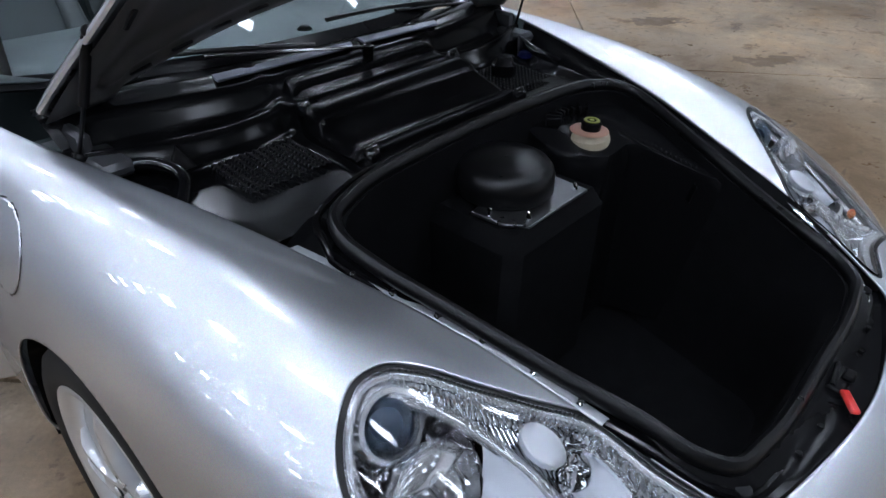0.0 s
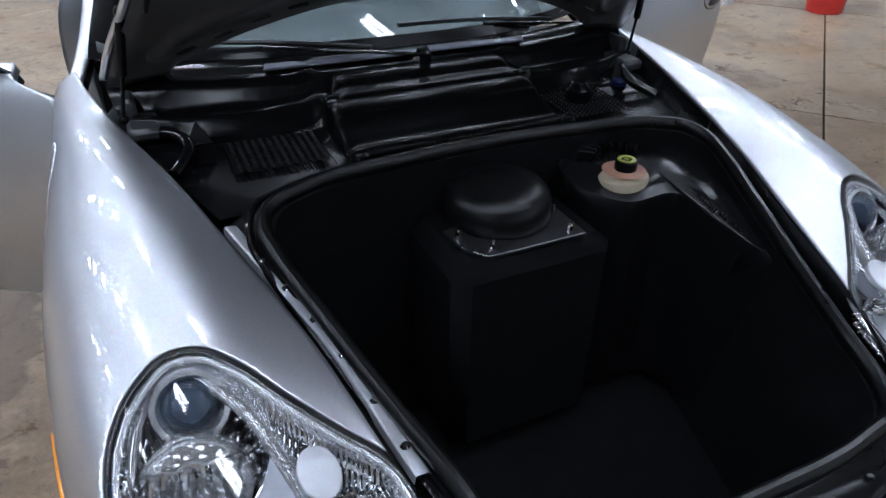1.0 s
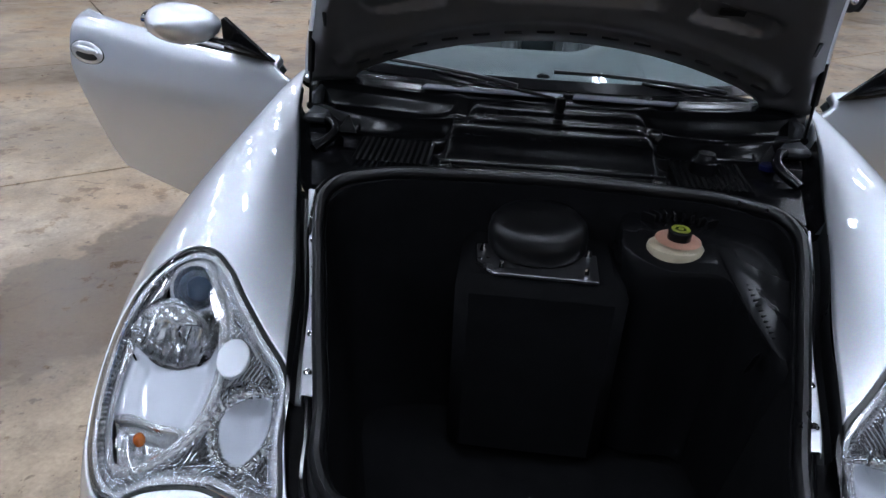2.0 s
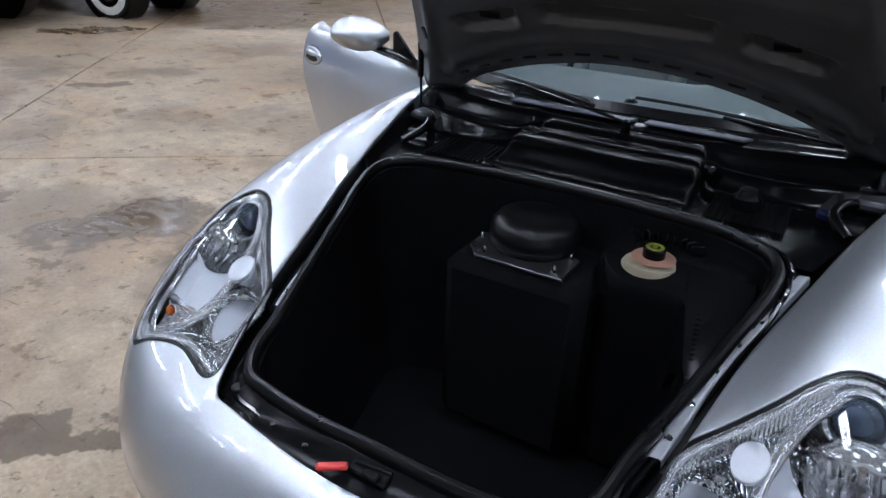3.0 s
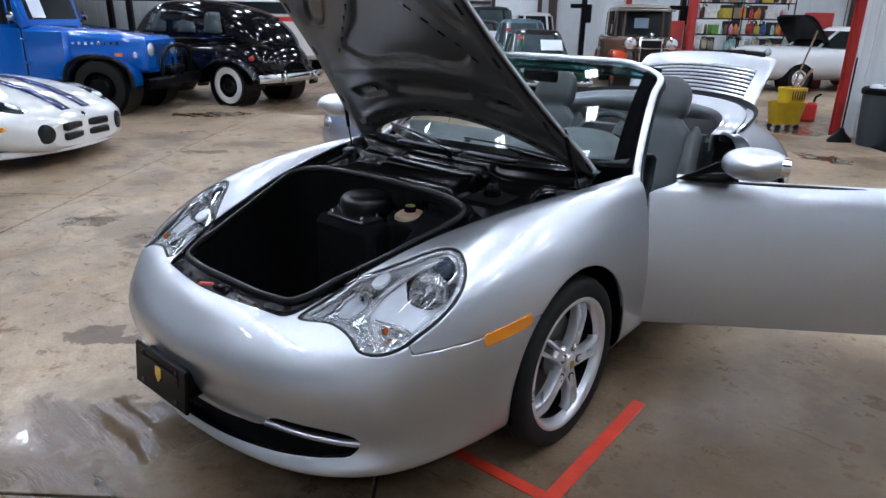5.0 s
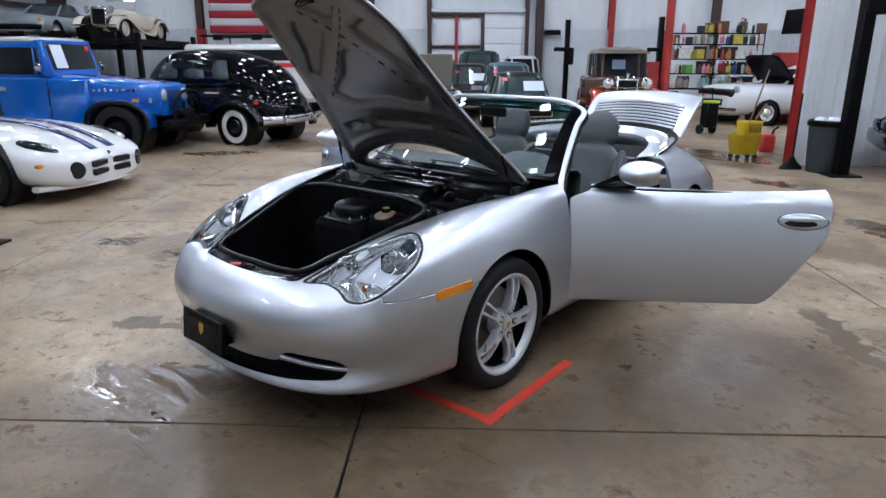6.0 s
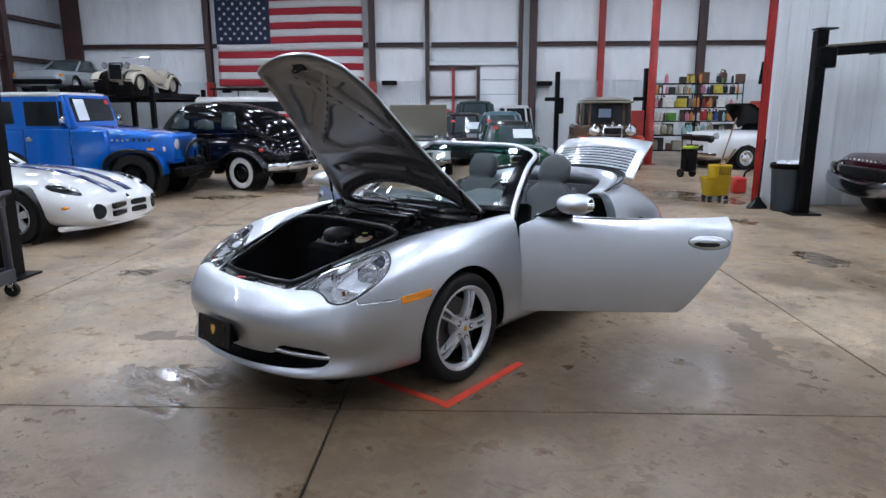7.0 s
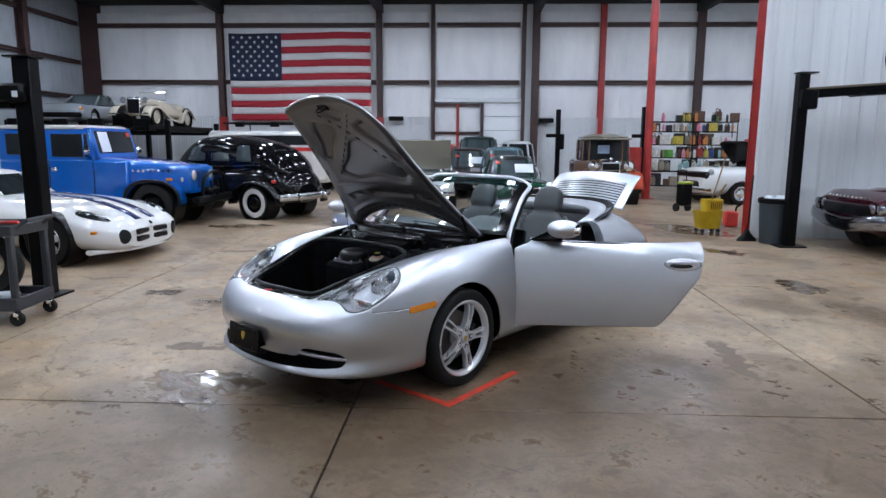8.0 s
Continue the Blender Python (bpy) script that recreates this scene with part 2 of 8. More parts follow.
def concrete_floor():
    """Old tan concrete with wear, dark oil marks, wet patches and painted shade round the car."""
    m, nt, bs = node_material("worn_concrete")
    pos = nt.nodes.new("ShaderNodeNewGeometry").outputs["Position"]
    warp = nt.nodes.new("ShaderNodeTexNoise")
    warp.inputs["Scale"].default_value, warp.inputs["Detail"].default_value = 2.6, 5
    link(nt, pos, warp.inputs["Vector"])
    mp = nt.nodes.new("ShaderNodeVectorMath")
    mp.operation = "MULTIPLY_ADD"
    link(nt, warp.outputs["Color"], mp.inputs[0])
    mp.inputs[1].default_value = (0.55, 0.55, 0)
    link(nt, pos, mp.inputs[2])
    frayed = nt.nodes.new("ShaderNodeTexNoise")
    frayed.inputs["Scale"].default_value, frayed.inputs["Detail"].default_value = 11.0, 5
    link(nt, pos, frayed.inputs["Vector"])
    shift = nt.nodes.new("ShaderNodeVectorMath")
    shift.operation = "MULTIPLY_ADD"
    link(nt, frayed.outputs["Color"], shift.inputs[0])
    shift.inputs[1].default_value = (0.30, 0.30, 0)
    link(nt, mp.outputs[0], shift.inputs[2])
    edge = nt.nodes.new("ShaderNodeVectorMath")
    edge.operation = "ADD"
    link(nt, shift.outputs[0], edge.inputs[0])
    edge.inputs[1].default_value = (-0.15, -0.15, 0)
    soft = nt.nodes.new("ShaderNodeVectorMath")
    soft.operation = "MULTIPLY_ADD"
    link(nt, warp.outputs["Color"], soft.inputs[0])
    soft.inputs[1].default_value = (0.10, 0.10, 0)
    link(nt, pos, soft.inputs[2])
    big, mid, fine = noise_node(nt, pos, 0.35, 6), noise_node(nt, pos, 2.2, 8, 0.65), noise_node(nt, pos, 60, 4)
    base = ramp(nt, big, [(0.32, (0.37, 0.295, 0.215)), (0.5, (0.49, 0.41, 0.315)), (0.66, (0.57, 0.495, 0.40))])
    base = blend(nt, 0.5, base, ramp(nt, mid, [(0.34, (0.30, 0.26, 0.22)), (0.47, (0.85, 0.82, 0.78)), (0.64, (1.35, 1.34, 1.32))]), "MULTIPLY")
    gritty = noise_node(nt, soft.outputs[0], 7.0, 8, 0.75)
    base = blend(nt, 0.5, base, ramp(nt, gritty, [(0.34, (0.4, 0.37, 0.34)), (0.5, (1, 1, 1)), (0.66, (1.3, 1.3, 1.3))]), "MULTIPLY")
    base = blend(nt, 0.5, base, ramp(nt, fine, [(0.3, (0.6, 0.6, 0.6)), (0.7, (1.15, 1.15, 1.15))]), "MULTIPLY")
    drag = nt.nodes.new("ShaderNodeMapping")
    drag.inputs["Rotation"].default_value, drag.inputs["Scale"].default_value = (0, 0, radians(-52)), (0.35, 3.2, 1)
    link(nt, soft.outputs[0], drag.inputs["Vector"])
    streaks = noise_node(nt, drag.outputs[0], 2.4, 7, 0.7)
    base = blend(nt, 0.07, base, ramp(nt, streaks, [(0.33, (0.5, 0.47, 0.44)), (0.48, (1, 1, 1)), (0.68, (1.3, 1.3, 1.3))]), "MULTIPLY")
    spots = ramp(nt, noise_node(nt, soft.outputs[0], 13, 4, 0.6), [(0.34, (0.25, 0.22, 0.19)), (0.385, (1, 1, 1))])
    base = blend(nt, 0.7, base, spots, "MULTIPLY")
    blotch = ramp(nt, noise_node(nt, soft.outputs[0], 3.4, 8, 0.66), [(0.365, (0.40, 0.32, 0.24)), (0.385, (0.62, 0.54, 0.45)), (0.41, (1, 1, 1))])
    base = blend(nt, 0.8, base, blotch, "MULTIPLY")
    pale = ramp(nt, noise_node(nt, soft.outputs[0], 5.2, 8, 0.7), [(0.60, (1, 1, 1)), (0.63, (1.22, 1.22, 1.21))])
    base = blend(nt, 0.8, base, pale, "MULTIPLY")
    pits = ramp(nt, noise_node(nt, pos, 9, 3), [(0.27, (0.35, 0.33, 0.3)), (0.31, (1, 1, 1))])
    base = blend(nt, 0.6, base, pits, "MULTIPLY")
    cracks = nt.nodes.new("ShaderNodeTexVoronoi")
    cracks.feature = "DISTANCE_TO_EDGE"
    cracks.inputs["Scale"].default_value = 0.32
    link(nt, mp.outputs[0], cracks.inputs["Vector"])
    base = blend(nt, ramp(nt, cracks.outputs["Distance"], [(0.0, (0.45, 0.45, 0.45)), (0.004, (0, 0, 0))]), base, (0.1, 0.085, 0.065))
    wet = patches(nt, edge, WET, 3.5)
    damp = ramp(nt, noise_node(nt, pos, 0.8, 7, 0.6), [(0.52, (0, 0, 0)), (0.60, (0.6, 0.6, 0.6))])
    # damp floor; near the car its brown also paints in contact shadow
    moist_shade = patches(nt, mp, DAMP_SHADE, 2.2)
    stain = maths(nt, "MULTIPLY", patches(nt, edge, STAIN, 5.0), maths(nt, "ADD", maths(nt, "MULTIPLY", maths(nt, "SUBTRACT", gritty, 0.5), 2.4), 1.15, True))
    damp_and_shade = maths(nt, "MAXIMUM", maths(nt, "MAXIMUM", maths(nt, "MAXIMUM", wet, stain), damp), maths(nt, "MULTIPLY", moist_shade, maths(nt, "ADD", maths(nt, "MULTIPLY", maths(nt, "ADD", gritty, mid), 1.9), -1.06, True)))
    rusty = ramp(nt, noise_node(nt, soft.outputs[0], 1.1, 6, 0.62), [(0.46, (1, 1, 1)), (0.62, (0.72, 0.60, 0.46))])
    base = blend(nt, 0.6, base, rusty, "MULTIPLY")
    base = blend(nt, maths(nt, "MULTIPLY", damp_and_shade, 0.80, True), base, (0.088, 0.056, 0.029))
    # brown soaking that also carries the car's and door's shade in its colour
    soak_shade = maths(nt, "MULTIPLY", patches(nt, mp, SOAK_SHADE, 1.6), maths(nt, "ADD", maths(nt, "MULTIPLY", gritty, 0.8), 0.35, True))
    base = blend(nt, maths(nt, "MULTIPLY", soak_shade, 0.72), base, (0.085, 0.060, 0.036))
    flakes = ramp(nt, noise_node(nt, drag.outputs[0], 5.5, 3, 0.55), [(0.30, (0.30, 0.24, 0.19)), (0.335, (1, 1, 1))])
    base = blend(nt, 0.75, base, flakes, "MULTIPLY")
    specks = ramp(nt, noise_node(nt, pos, 34, 3, 0.6), [(0.30, (0.35, 0.32, 0.29)), (0.345, (1, 1, 1))])
    base = blend(nt, 0.7, base, specks, "MULTIPLY")
    base = blend(nt, 1.0, base, (0.80, 0.735, 0.665), "MULTIPLY")
    link(nt, base, bs.inputs["Base Color"])
    dry = maths(nt, "SUBTRACT", maths(nt, "ADD", maths(nt, "MULTIPLY", maths(nt, "ADD", gritty, mid), 0.5), -0.10), maths(nt, "MULTIPLY", maths(nt, "MAXIMUM", wet, maths(nt, "MULTIPLY", moist_shade, 0.5)), 0.12))
    shine = maths(nt, "MULTIPLY", wet, maths(nt, "MULTIPLY", maths(nt, "SUBTRACT", maths(nt, "ADD", maths(nt, "MULTIPLY", streaks, 0.7), maths(nt, "MULTIPLY", gritty, 0.3)), 0.44), 11.0, True), True)
    link(nt, maths(nt, "ADD", maths(nt, "MULTIPLY", dry, maths(nt, "SUBTRACT", 1.0, shine)), maths(nt, "MULTIPLY", shine, 0.05), True), bs.inputs["Roughness"])
    b = nt.nodes.new("ShaderNodeBump")
    b.inputs["Strength"].default_value, b.inputs["Distance"].default_value = 0.35, 0.006
    h = maths(nt, "ADD", maths(nt, "MULTIPLY", gritty, 0.7), maths(nt, "MULTIPLY", fine, 0.3))
    ripple = maths(nt, "MULTIPLY", wet, maths(nt, "MULTIPLY", noise_node(nt, pos, 38, 2), 0.16))
    link(nt, maths(nt, "ADD", maths(nt, "MULTIPLY", h, maths(nt, "SUBTRACT", 1.0, maths(nt, "MULTIPLY", shine, 0.9))), ripple), b.inputs["Height"])
    link(nt, maths(nt, "ADD", maths(nt, "MULTIPLY", shine, 0.30), 0.37), bs.inputs["Specular IOR Level"])
    link(nt, b.outputs["Normal"], bs.inputs["Normal"])
    return m


# wet, oily and painted shade patches on the floor: x, y, radius, squash, turn
WET = [(-2.5, 0.3, 0.36, 0.55, 60), (-3.38, 0.0, 0.2, 0.45, 60), (-0.55, -1.15, 0.42, 0.5, 30), (-0.3, -1.4, 0.4, 0.3, 25), (1.75, 5.1, 0.5, 0.45, -50), (0.2, 7.15, 0.45, 0.5, -20), (-7.95, 3.7, 0.7, 0.5, 50), (-1.2, 9.4, 1.2, 0.5, -30)]
STAIN = [(-1.6, 0.8, 0.85, 0.62, 70), (-2.5, 0.3, 0.5, 0.55, 60), (4.25, 0.5, 0.26, 0.5, -60), (4.65, 1.65, 0.25, 0.4, -40), (1.7, 1.45, 0.22, 0.8, 0), (2.1, 1.8, 0.55, 0.3, -60),
         (-3.38, 0.0, 0.27, 0.45, 60), (-6.85, 5.1, 0.33, 0.5, 60), (-5.25, 2.05, 0.28, 0.4, 30), (-1.3, -0.72, 0.25, 0.4, 50)]
# damp ground, darkened further for the shade of the car and open door
SOAK_SHADE = [(1.45, 0.25, 1.0, 0.6, 75), (1.75, 1.0, 0.8, 0.5, 60), (0.9, -1.0, 1.2, 0.6, 35), (2.3, -2.3, 2.0, 0.5, 40), (0.35, -1.3, 0.9, 0.5, 20)]
# damp patches; those under and round the car also paint in its shadow
DAMP_SHADE = [(0.4, -1.05, 1.3, 0.5, 10), (1.1, -0.35, 1.0, 0.6, 60), (1.8, 0.7, 1.2, 0.6, 45), (1.3, -1.6, 3.4, 0.5, 40), (1.6, -0.9, 1.8, 0.7, 40), (2.7, 0.4, 2.4, 0.6, 45), (0.2, 0.9, 1.3, 0.75, 90), (0.5, -1.0, 1.3, 0.6, 30), (1.5, 1.0, 1.2, 0.6, 50), (1.3, -0.6, 0.8, 0.7, 20), (-0.5, -1.6, 0.8, 0.6, 30), (-1.5, 0.6, 0.8, 0.6, 70), (0.8, -2.6, 0.7, 0.5, 20), (-3.5, 4.0, 1.4, 0.5, 40),
        (3.2, 2.2, 0.8, 0.4, -50), (2.6, 4.2, 0.9, 0.4, -40), (-7.2, 5.6, 1.8, 0.5, 38), (-1.5, 8.6, 1.8, 0.5, 38), (-8.3, 6.6, 3.2, 0.5, 38), (-4.0, 9.2, 3.4, 0.5, 38), (0.3, 10.8, 3.2, 0.5, 38)]

silver = car_paint("silver_paint", (0.62, 0.645, 0.685), 1.0, 0.42, 0.3)
concrete = concrete_floor()
black_plastic = surface("black_plastic", (0.005, 0.005, 0.0055), 0.2, spread=0.1, specular=0.08)
black_gloss = surface("gloss_black_trim", (0.003, 0.003, 0.0035), 0.12, spread=0.06, specular=0.4)
rubber = surface("black_rubber", (0.004, 0.004, 0.0045), 0.3, grain=0.05, grain_scale=200, specular=0.3)
tyre_rubber = surface("tyre_rubber", (0.010, 0.010, 0.010), 0.7, grain=0.2, grain_scale=150, specular=0.25)
black_satin = surface("satin_black_plastic", (0.006, 0.006, 0.0065), 0.28, spread=0.02, specular=0.3)
matt_black = surface("matt_black_moulding", (0.003, 0.003, 0.0034), 0.4, spread=0.1, specular=0.03, grain=0.1, grain_scale=250)
tray_black = surface("moulded_black_tray", (0.003, 0.003, 0.0034), 0.18, spread=0.04, specular=0.14)
cover_black = surface("soft_black_cover", (0.003, 0.003, 0.0034), 0.24, spread=0.04, specular=0.11)
carpet = surface("black_carpet", (0.0066, 0.0066, 0.0072), 0.95, grain=0.9, grain_scale=900, var=0.35, scale=20, specular=0.03)
lamp_chrome = surface("lamp_reflector", (0.93, 0.94, 0.96), 0.08, 1.0, var=0.03, spread=0.05)
chrome = surface("chrome", (0.84, 0.85, 0.87), 0.07, 1.0, var=0.03, spread=0.04)
ribs = surface("ribbed_chrome", (0.82, 0.84, 0.87), 0.1, 1.0, var=0.05, spread=0.05)
disc_steel = surface("brake_disc_steel", (0.16, 0.15, 0.145), 0.4, 0.8)
alloy = surface("alloy_silver", (0.74, 0.75, 0.77), 0.30, 0.7, var=0.06, coat=0.3)
satin = surface("satin_reflector", (0.40, 0.425, 0.465), 0.32, 0.4, var=0.03)
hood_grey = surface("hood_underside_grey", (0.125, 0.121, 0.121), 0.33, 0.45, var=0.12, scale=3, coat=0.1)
grey_leather = surface("grey_leather", (0.036, 0.042, 0.044), 0.5, grain=0.35, grain_scale=260, var=0.1)
grey_trim = surface("grey_interior_plastic", (0.020, 0.029, 0.031), 0.55, grain=0.3, grain_scale=400)
dark_cloth = surface("folded_roof_cloth", (0.02, 0.02, 0.022), 0.9, grain=0.6, grain_scale=700)
bulb_amber = surface("bulb_amber", (0.24, 0.055, 0.01), 0.2, coat=0.5)
amber = surface("amber_plastic", (0.75, 0.24, 0.01), 0.22, var=0.1, coat=0.6)
lens = clear_glass("lamp_lens", (1, 1, 1), 0.0, 1.38)
windscreen_glass = clear_glass("windscreen_glass", (0.90, 0.965, 0.965), 0.0, 1.4)
teal_band = clear_glass("shade_band_glass", (0.16, 0.55, 0.60), 0.0, 1.4)
dark_lens = surface("dark_projector_glass", (0.02, 0.03, 0.045), 0.06, var=0.1, coat=1.0)
red_plastic = surface("red_plastic", (0.55, 0.03, 0.025), 0.35)
yellow_green = surface("yellow_green_print", (0.2, 0.22, 0.015), 0.4)
fluid_tank = surface("translucent_tank", (0.36, 0.31, 0.22), 0.35, var=0.15, scale=25)
fluid_pink = surface("tank_with_pink_fluid", (0.38, 0.2, 0.14), 0.35, var=0.15, scale=20)
gold = surface("gold_enamel", (0.62, 0.40, 0.06), 0.3, 0.6)
blue_plastic = surface("blue_plastic", (0.002, 0.004, 0.04), 0.5, specular=0.2)
red_tape = surface("red_floor_tape", (0.62, 0.045, 0.02), 0.45, var=0.2, scale=9)
white_wall = surface("white_wall_sheet", (0.74, 0.77, 0.79), 0.42, var=0.08, scale=0.8, spread=0.12)
film = draped("white_insulation_film", (0.90, 0.915, 0.93), (1.0, 1.0, 0.3), 2.6, 0.8, 0.27, 0.04)
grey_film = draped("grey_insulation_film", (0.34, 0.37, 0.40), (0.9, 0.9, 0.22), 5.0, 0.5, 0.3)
streaked_wall = draped("streaked_white_sheet", (0.74, 0.77, 0.79), (2.2, 2.2, 0.1), 3.0, 0.05, 0.4, 0.09)
door_white = surface("white_door_enamel", (0.88, 0.90, 0.92), 0.35, var=0.05, scale=1.2)
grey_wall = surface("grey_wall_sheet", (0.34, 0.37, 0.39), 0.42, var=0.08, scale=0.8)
steel_brown = surface("red_oxide_steel", (0.05, 0.022, 0.02), 0.5, var=0.25, scale=2)
steel_red = surface("red_painted_steel", (0.34, 0.022, 0.018), 0.4, var=0.3, scale=3)
steel_black = surface("black_painted_steel", (0.0025, 0.0025, 0.003), 0.4, var=0.2, grain=0.1, grain_scale=100, specular=0.12)
ceiling_dark = surface("dark_roof_lining", (0.018, 0.018, 0.021), 0.7, var=0.2, scale=1.0)
lamp_white = glow("strip_light_diffuser", (0.865, 0.965, 1.155), LAMP)
grey_plastic = surface("dark_grey_bin_plastic", (0.022, 0.032, 0.04), 0.5, var=0.15)
yellow_plastic = surface("yellow_plastic", (0.55, 0.37, 0.015), 0.4, var=0.15, scale=8)
joint_dark = surface("dark_joint_filler", (0.04, 0.034, 0.028), 0.8)

# ---- the hall ----
U0, U1, V0, V1, EAVE = -14.4, 13.5, -11.0, 21.0, 6.9
# saw-cut joints in the slab, across and along the hall
CUT_U = [-14.9, -12.7, -9.5, -6.3, -3.15, -0.02, 3.30, 6.5, 9.7, 13.9]
CUT_V = [-11.4, -8.3, -4.65, -0.94, 2.86, 5.6, 9.1, 12.7, 16.3, 19.0, 21.4]

floor = new("floor", mesh_of("floor", [(U0 - .3, V0 - .3, -0.03), (U1 + .3, V0 - .3, -0.03), (U1 + .3, V1 + .3, -0.03), (U0 - .3, V1 + .3, -0.03),
                                         (U0 - .3, V0 - .3, -0.13), (U1 + .3, V0 - .3, -0.13), (U1 + .3, V1 + .3, -0.13), (U0 - .3, V1 + .3, -0.13)],
                                [(0, 1, 2, 3), (7, 6, 5, 4), (0, 4, 5, 1), (1, 5, 6, 2), (2, 6, 7, 3), (3, 7, 4, 0)], joint_dark))
floor.matrix_basis = HALL
tagged(floor, "worn tan concrete slab floor with wet patches", "floor", kind="structure")
for u0, u1 in zip(CUT_U, CUT_U[1:]):
    for v0, v1 in zip(CUT_V, CUT_V[1:]):
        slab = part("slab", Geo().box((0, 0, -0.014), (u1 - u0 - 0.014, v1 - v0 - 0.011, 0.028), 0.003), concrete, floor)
        slab.matrix_basis = pose((u0 + u1) / 2, (v0 + v1) / 2, 0)


def wall(name, a, b, height, material, label, thick=0.2):
    """A wall from a to b in the hall's plan, its inner face on that line, its thickness to the right of it."""
    a, b = Vector((*a, 0)), Vector((*b, 0))
    d = b - a
    m = HALL @ Matrix.Translation(a) @ Matrix.Rotation(math.atan2(d.y, d.x), 4, "Z")
    g = Geo().box((d.length / 2, -thick / 2, height / 2), (d.length, thick, height), 0.002)
    ob = part(name, g, material, None, m=m)
    return tagged(ob, label, "wall", kind="structure"), d.length


def steel(parent, name, c, size, material, label=""):
    """An I-shaped steel member along the longest side of its box."""
    g = Geo()
    s = np.asarray(size, float)
    ax = int(s.argmax())
    w, t = [i for i in range(3) if i != ax]
    for k in (-1, 1):
        q, cc = s.copy(), np.asarray(c, float).copy()
        q[t] = 0.022
        cc[t] += k * (s[t] / 2 - 0.011)
        g.box(cc, q, 0.003)
    q = s.copy()
    q[w], q[t] = 0.03, s[t] - 0.046
    g.box(c, q, 0.002)
    return part(name, g, material, parent, label)


def film_panel(parent, x0, x1, z0, z1, y, material=film):
    """Sagging white film between two posts and two girts."""
    nx, nz = 9, 7
    gx, gz = np.meshgrid(np.linspace(x0, x1, nx), np.linspace(z0, z1, nz), indexing="ij")
    bx, bz = (gx - x0) / (x1 - x0), (gz - z0) / (z1 - z0)
    rnd = np.array([[noise.noise((px * 0.9 + 7 * y, pz * 0.5, 3.1)) for pz in gz[0]] for px in gx[:, 0]])
    d = y + np.sin(np.pi * bx) * np.sin(np.pi * bz) * (0.05 + 0.09 * rnd)
    return part("film", Geo().grid(np.stack([gx, d, gz], -1), flip=False), material, parent, crease=0)


back, L = wall("wall_north", (U1, V1), (U0, V1), EAVE, white_wall, "back wall of white insulation film between brown steel")
# in the wall's own axes x runs from U1 towards U0 and the room lies at +y
bx = lambda u: U1 - u
posts = [(-14.0, .72, steel_brown), (-8.95, .22, steel_brown), (-2.84, .2, steel_brown), (-0.8, .14, steel_brown), (2.62, .14, steel_brown), (3.07, .26, steel_brown),
         (5.55, .2, steel_red), (9.12, .3, steel_brown), (12.9, .3, steel_brown)]
for u, w, mt in posts:
    steel(back, "column", (bx(u), 0.16, EAVE / 2), (w, 0.3, EAVE - 0.02), mt)
for u in (-8.95, -2.84):
    part("column_guard", Geo().box((bx(u), 0.17, 1.3), (0.26, 0.34, 2.6), 0.006), steel_red, back, "red painted column foot")
edges = [p[0] for p in posts]
for z in (3.92, 6.02):
    for a, b in zip(edges, edges[1:]):
        if b - a > 0.6:
            steel(back, "girt", ((bx(a) + bx(b)) / 2, 0.13, z), (b - a - 0.3, 0.22, 0.15), steel_brown)
for a, b in zip(edges, edges[1:]):
    if b - a > 0.6:
        for z0, z1 in ((2.62, 3.84), (4.0, 5.94), (6.1, 6.5)):
            if not (a == -0.8 and z0 < 3):
                film_panel(back, bx(a) - 0.1, bx(b) + 0.1, z0, z1, 0.035)
for a, b in zip(edges, edges[1:]):
    if b - a > 0.6 and a != -0.8:
        g = Geo()
        n = int((b - a) / 0.1)
        for k in range(n):
            x = bx(b) + (k + 0.5) * (b - a) / n
            g.box((x, 0.03, 1.31), (0.06 if k % 3 else 0.085, 0.03 if k % 3 == 0 else 0.012, 2.6), 0.004)
        part("ribbed_sheet", g, white_wall, back, "ribbed white metal sheet").update_tag()
# the closed overhead door and the framing beside it
for k in range(6):
    part("door_section", Geo().box((bx(1.93), 0.06, 0.27 + 0.53 * k), (1.6, 0.05, 0.52), 0.012), door_white, back, "white overhead door section")
for k in range(1, 6):
    part("section_joint", Geo().box((bx(1.93), 0.088, 0.005 + 0.53 * k), (1.58, 0.008, 0.016), 0.002), grey_wall, back)
for u in (1.12, 2.74):
    part("door_track", Geo().box((bx(u), 0.10, 1.6), (0.07, 0.06, 3.2), 0.006), white_wall, back, "white door track")
for k, z in enumerate((0.5, 1.55, 2.6)):
    for u in (-0.33, 0.62):
        film_panel(back, bx(u - 0.42), bx(u + 0.42), z - 0.5, z + 0.42, 0.03)
    steel(back, "girt", (bx(0.12), 0.1, z + 0.47), (1.75, 0.12, 0.1), steel_brown)
steel(back, "mullion", (bx(0.15), 0.12, 1.55), (0.1, 0.14, 3.1), steel_red)
steel(back, "mullion", (bx(1.08), 0.12, 1.58), (0.12, 0.16, 3.15), steel_brown)
part("door_head", Geo().box((bx(1.0), 0.12, 3.24), (3.5, 0.26, 0.14), 0.02), white_wall, back, "white plastic covered door head")
for u, z in ((-2.2, 2.55), (3.5, 2.5)):
    part("lamp_box", Geo().box((bx(u), 0.35, z), (0.55, 0.3, 0.16), 0.02), steel_black, back, "dark heater box")

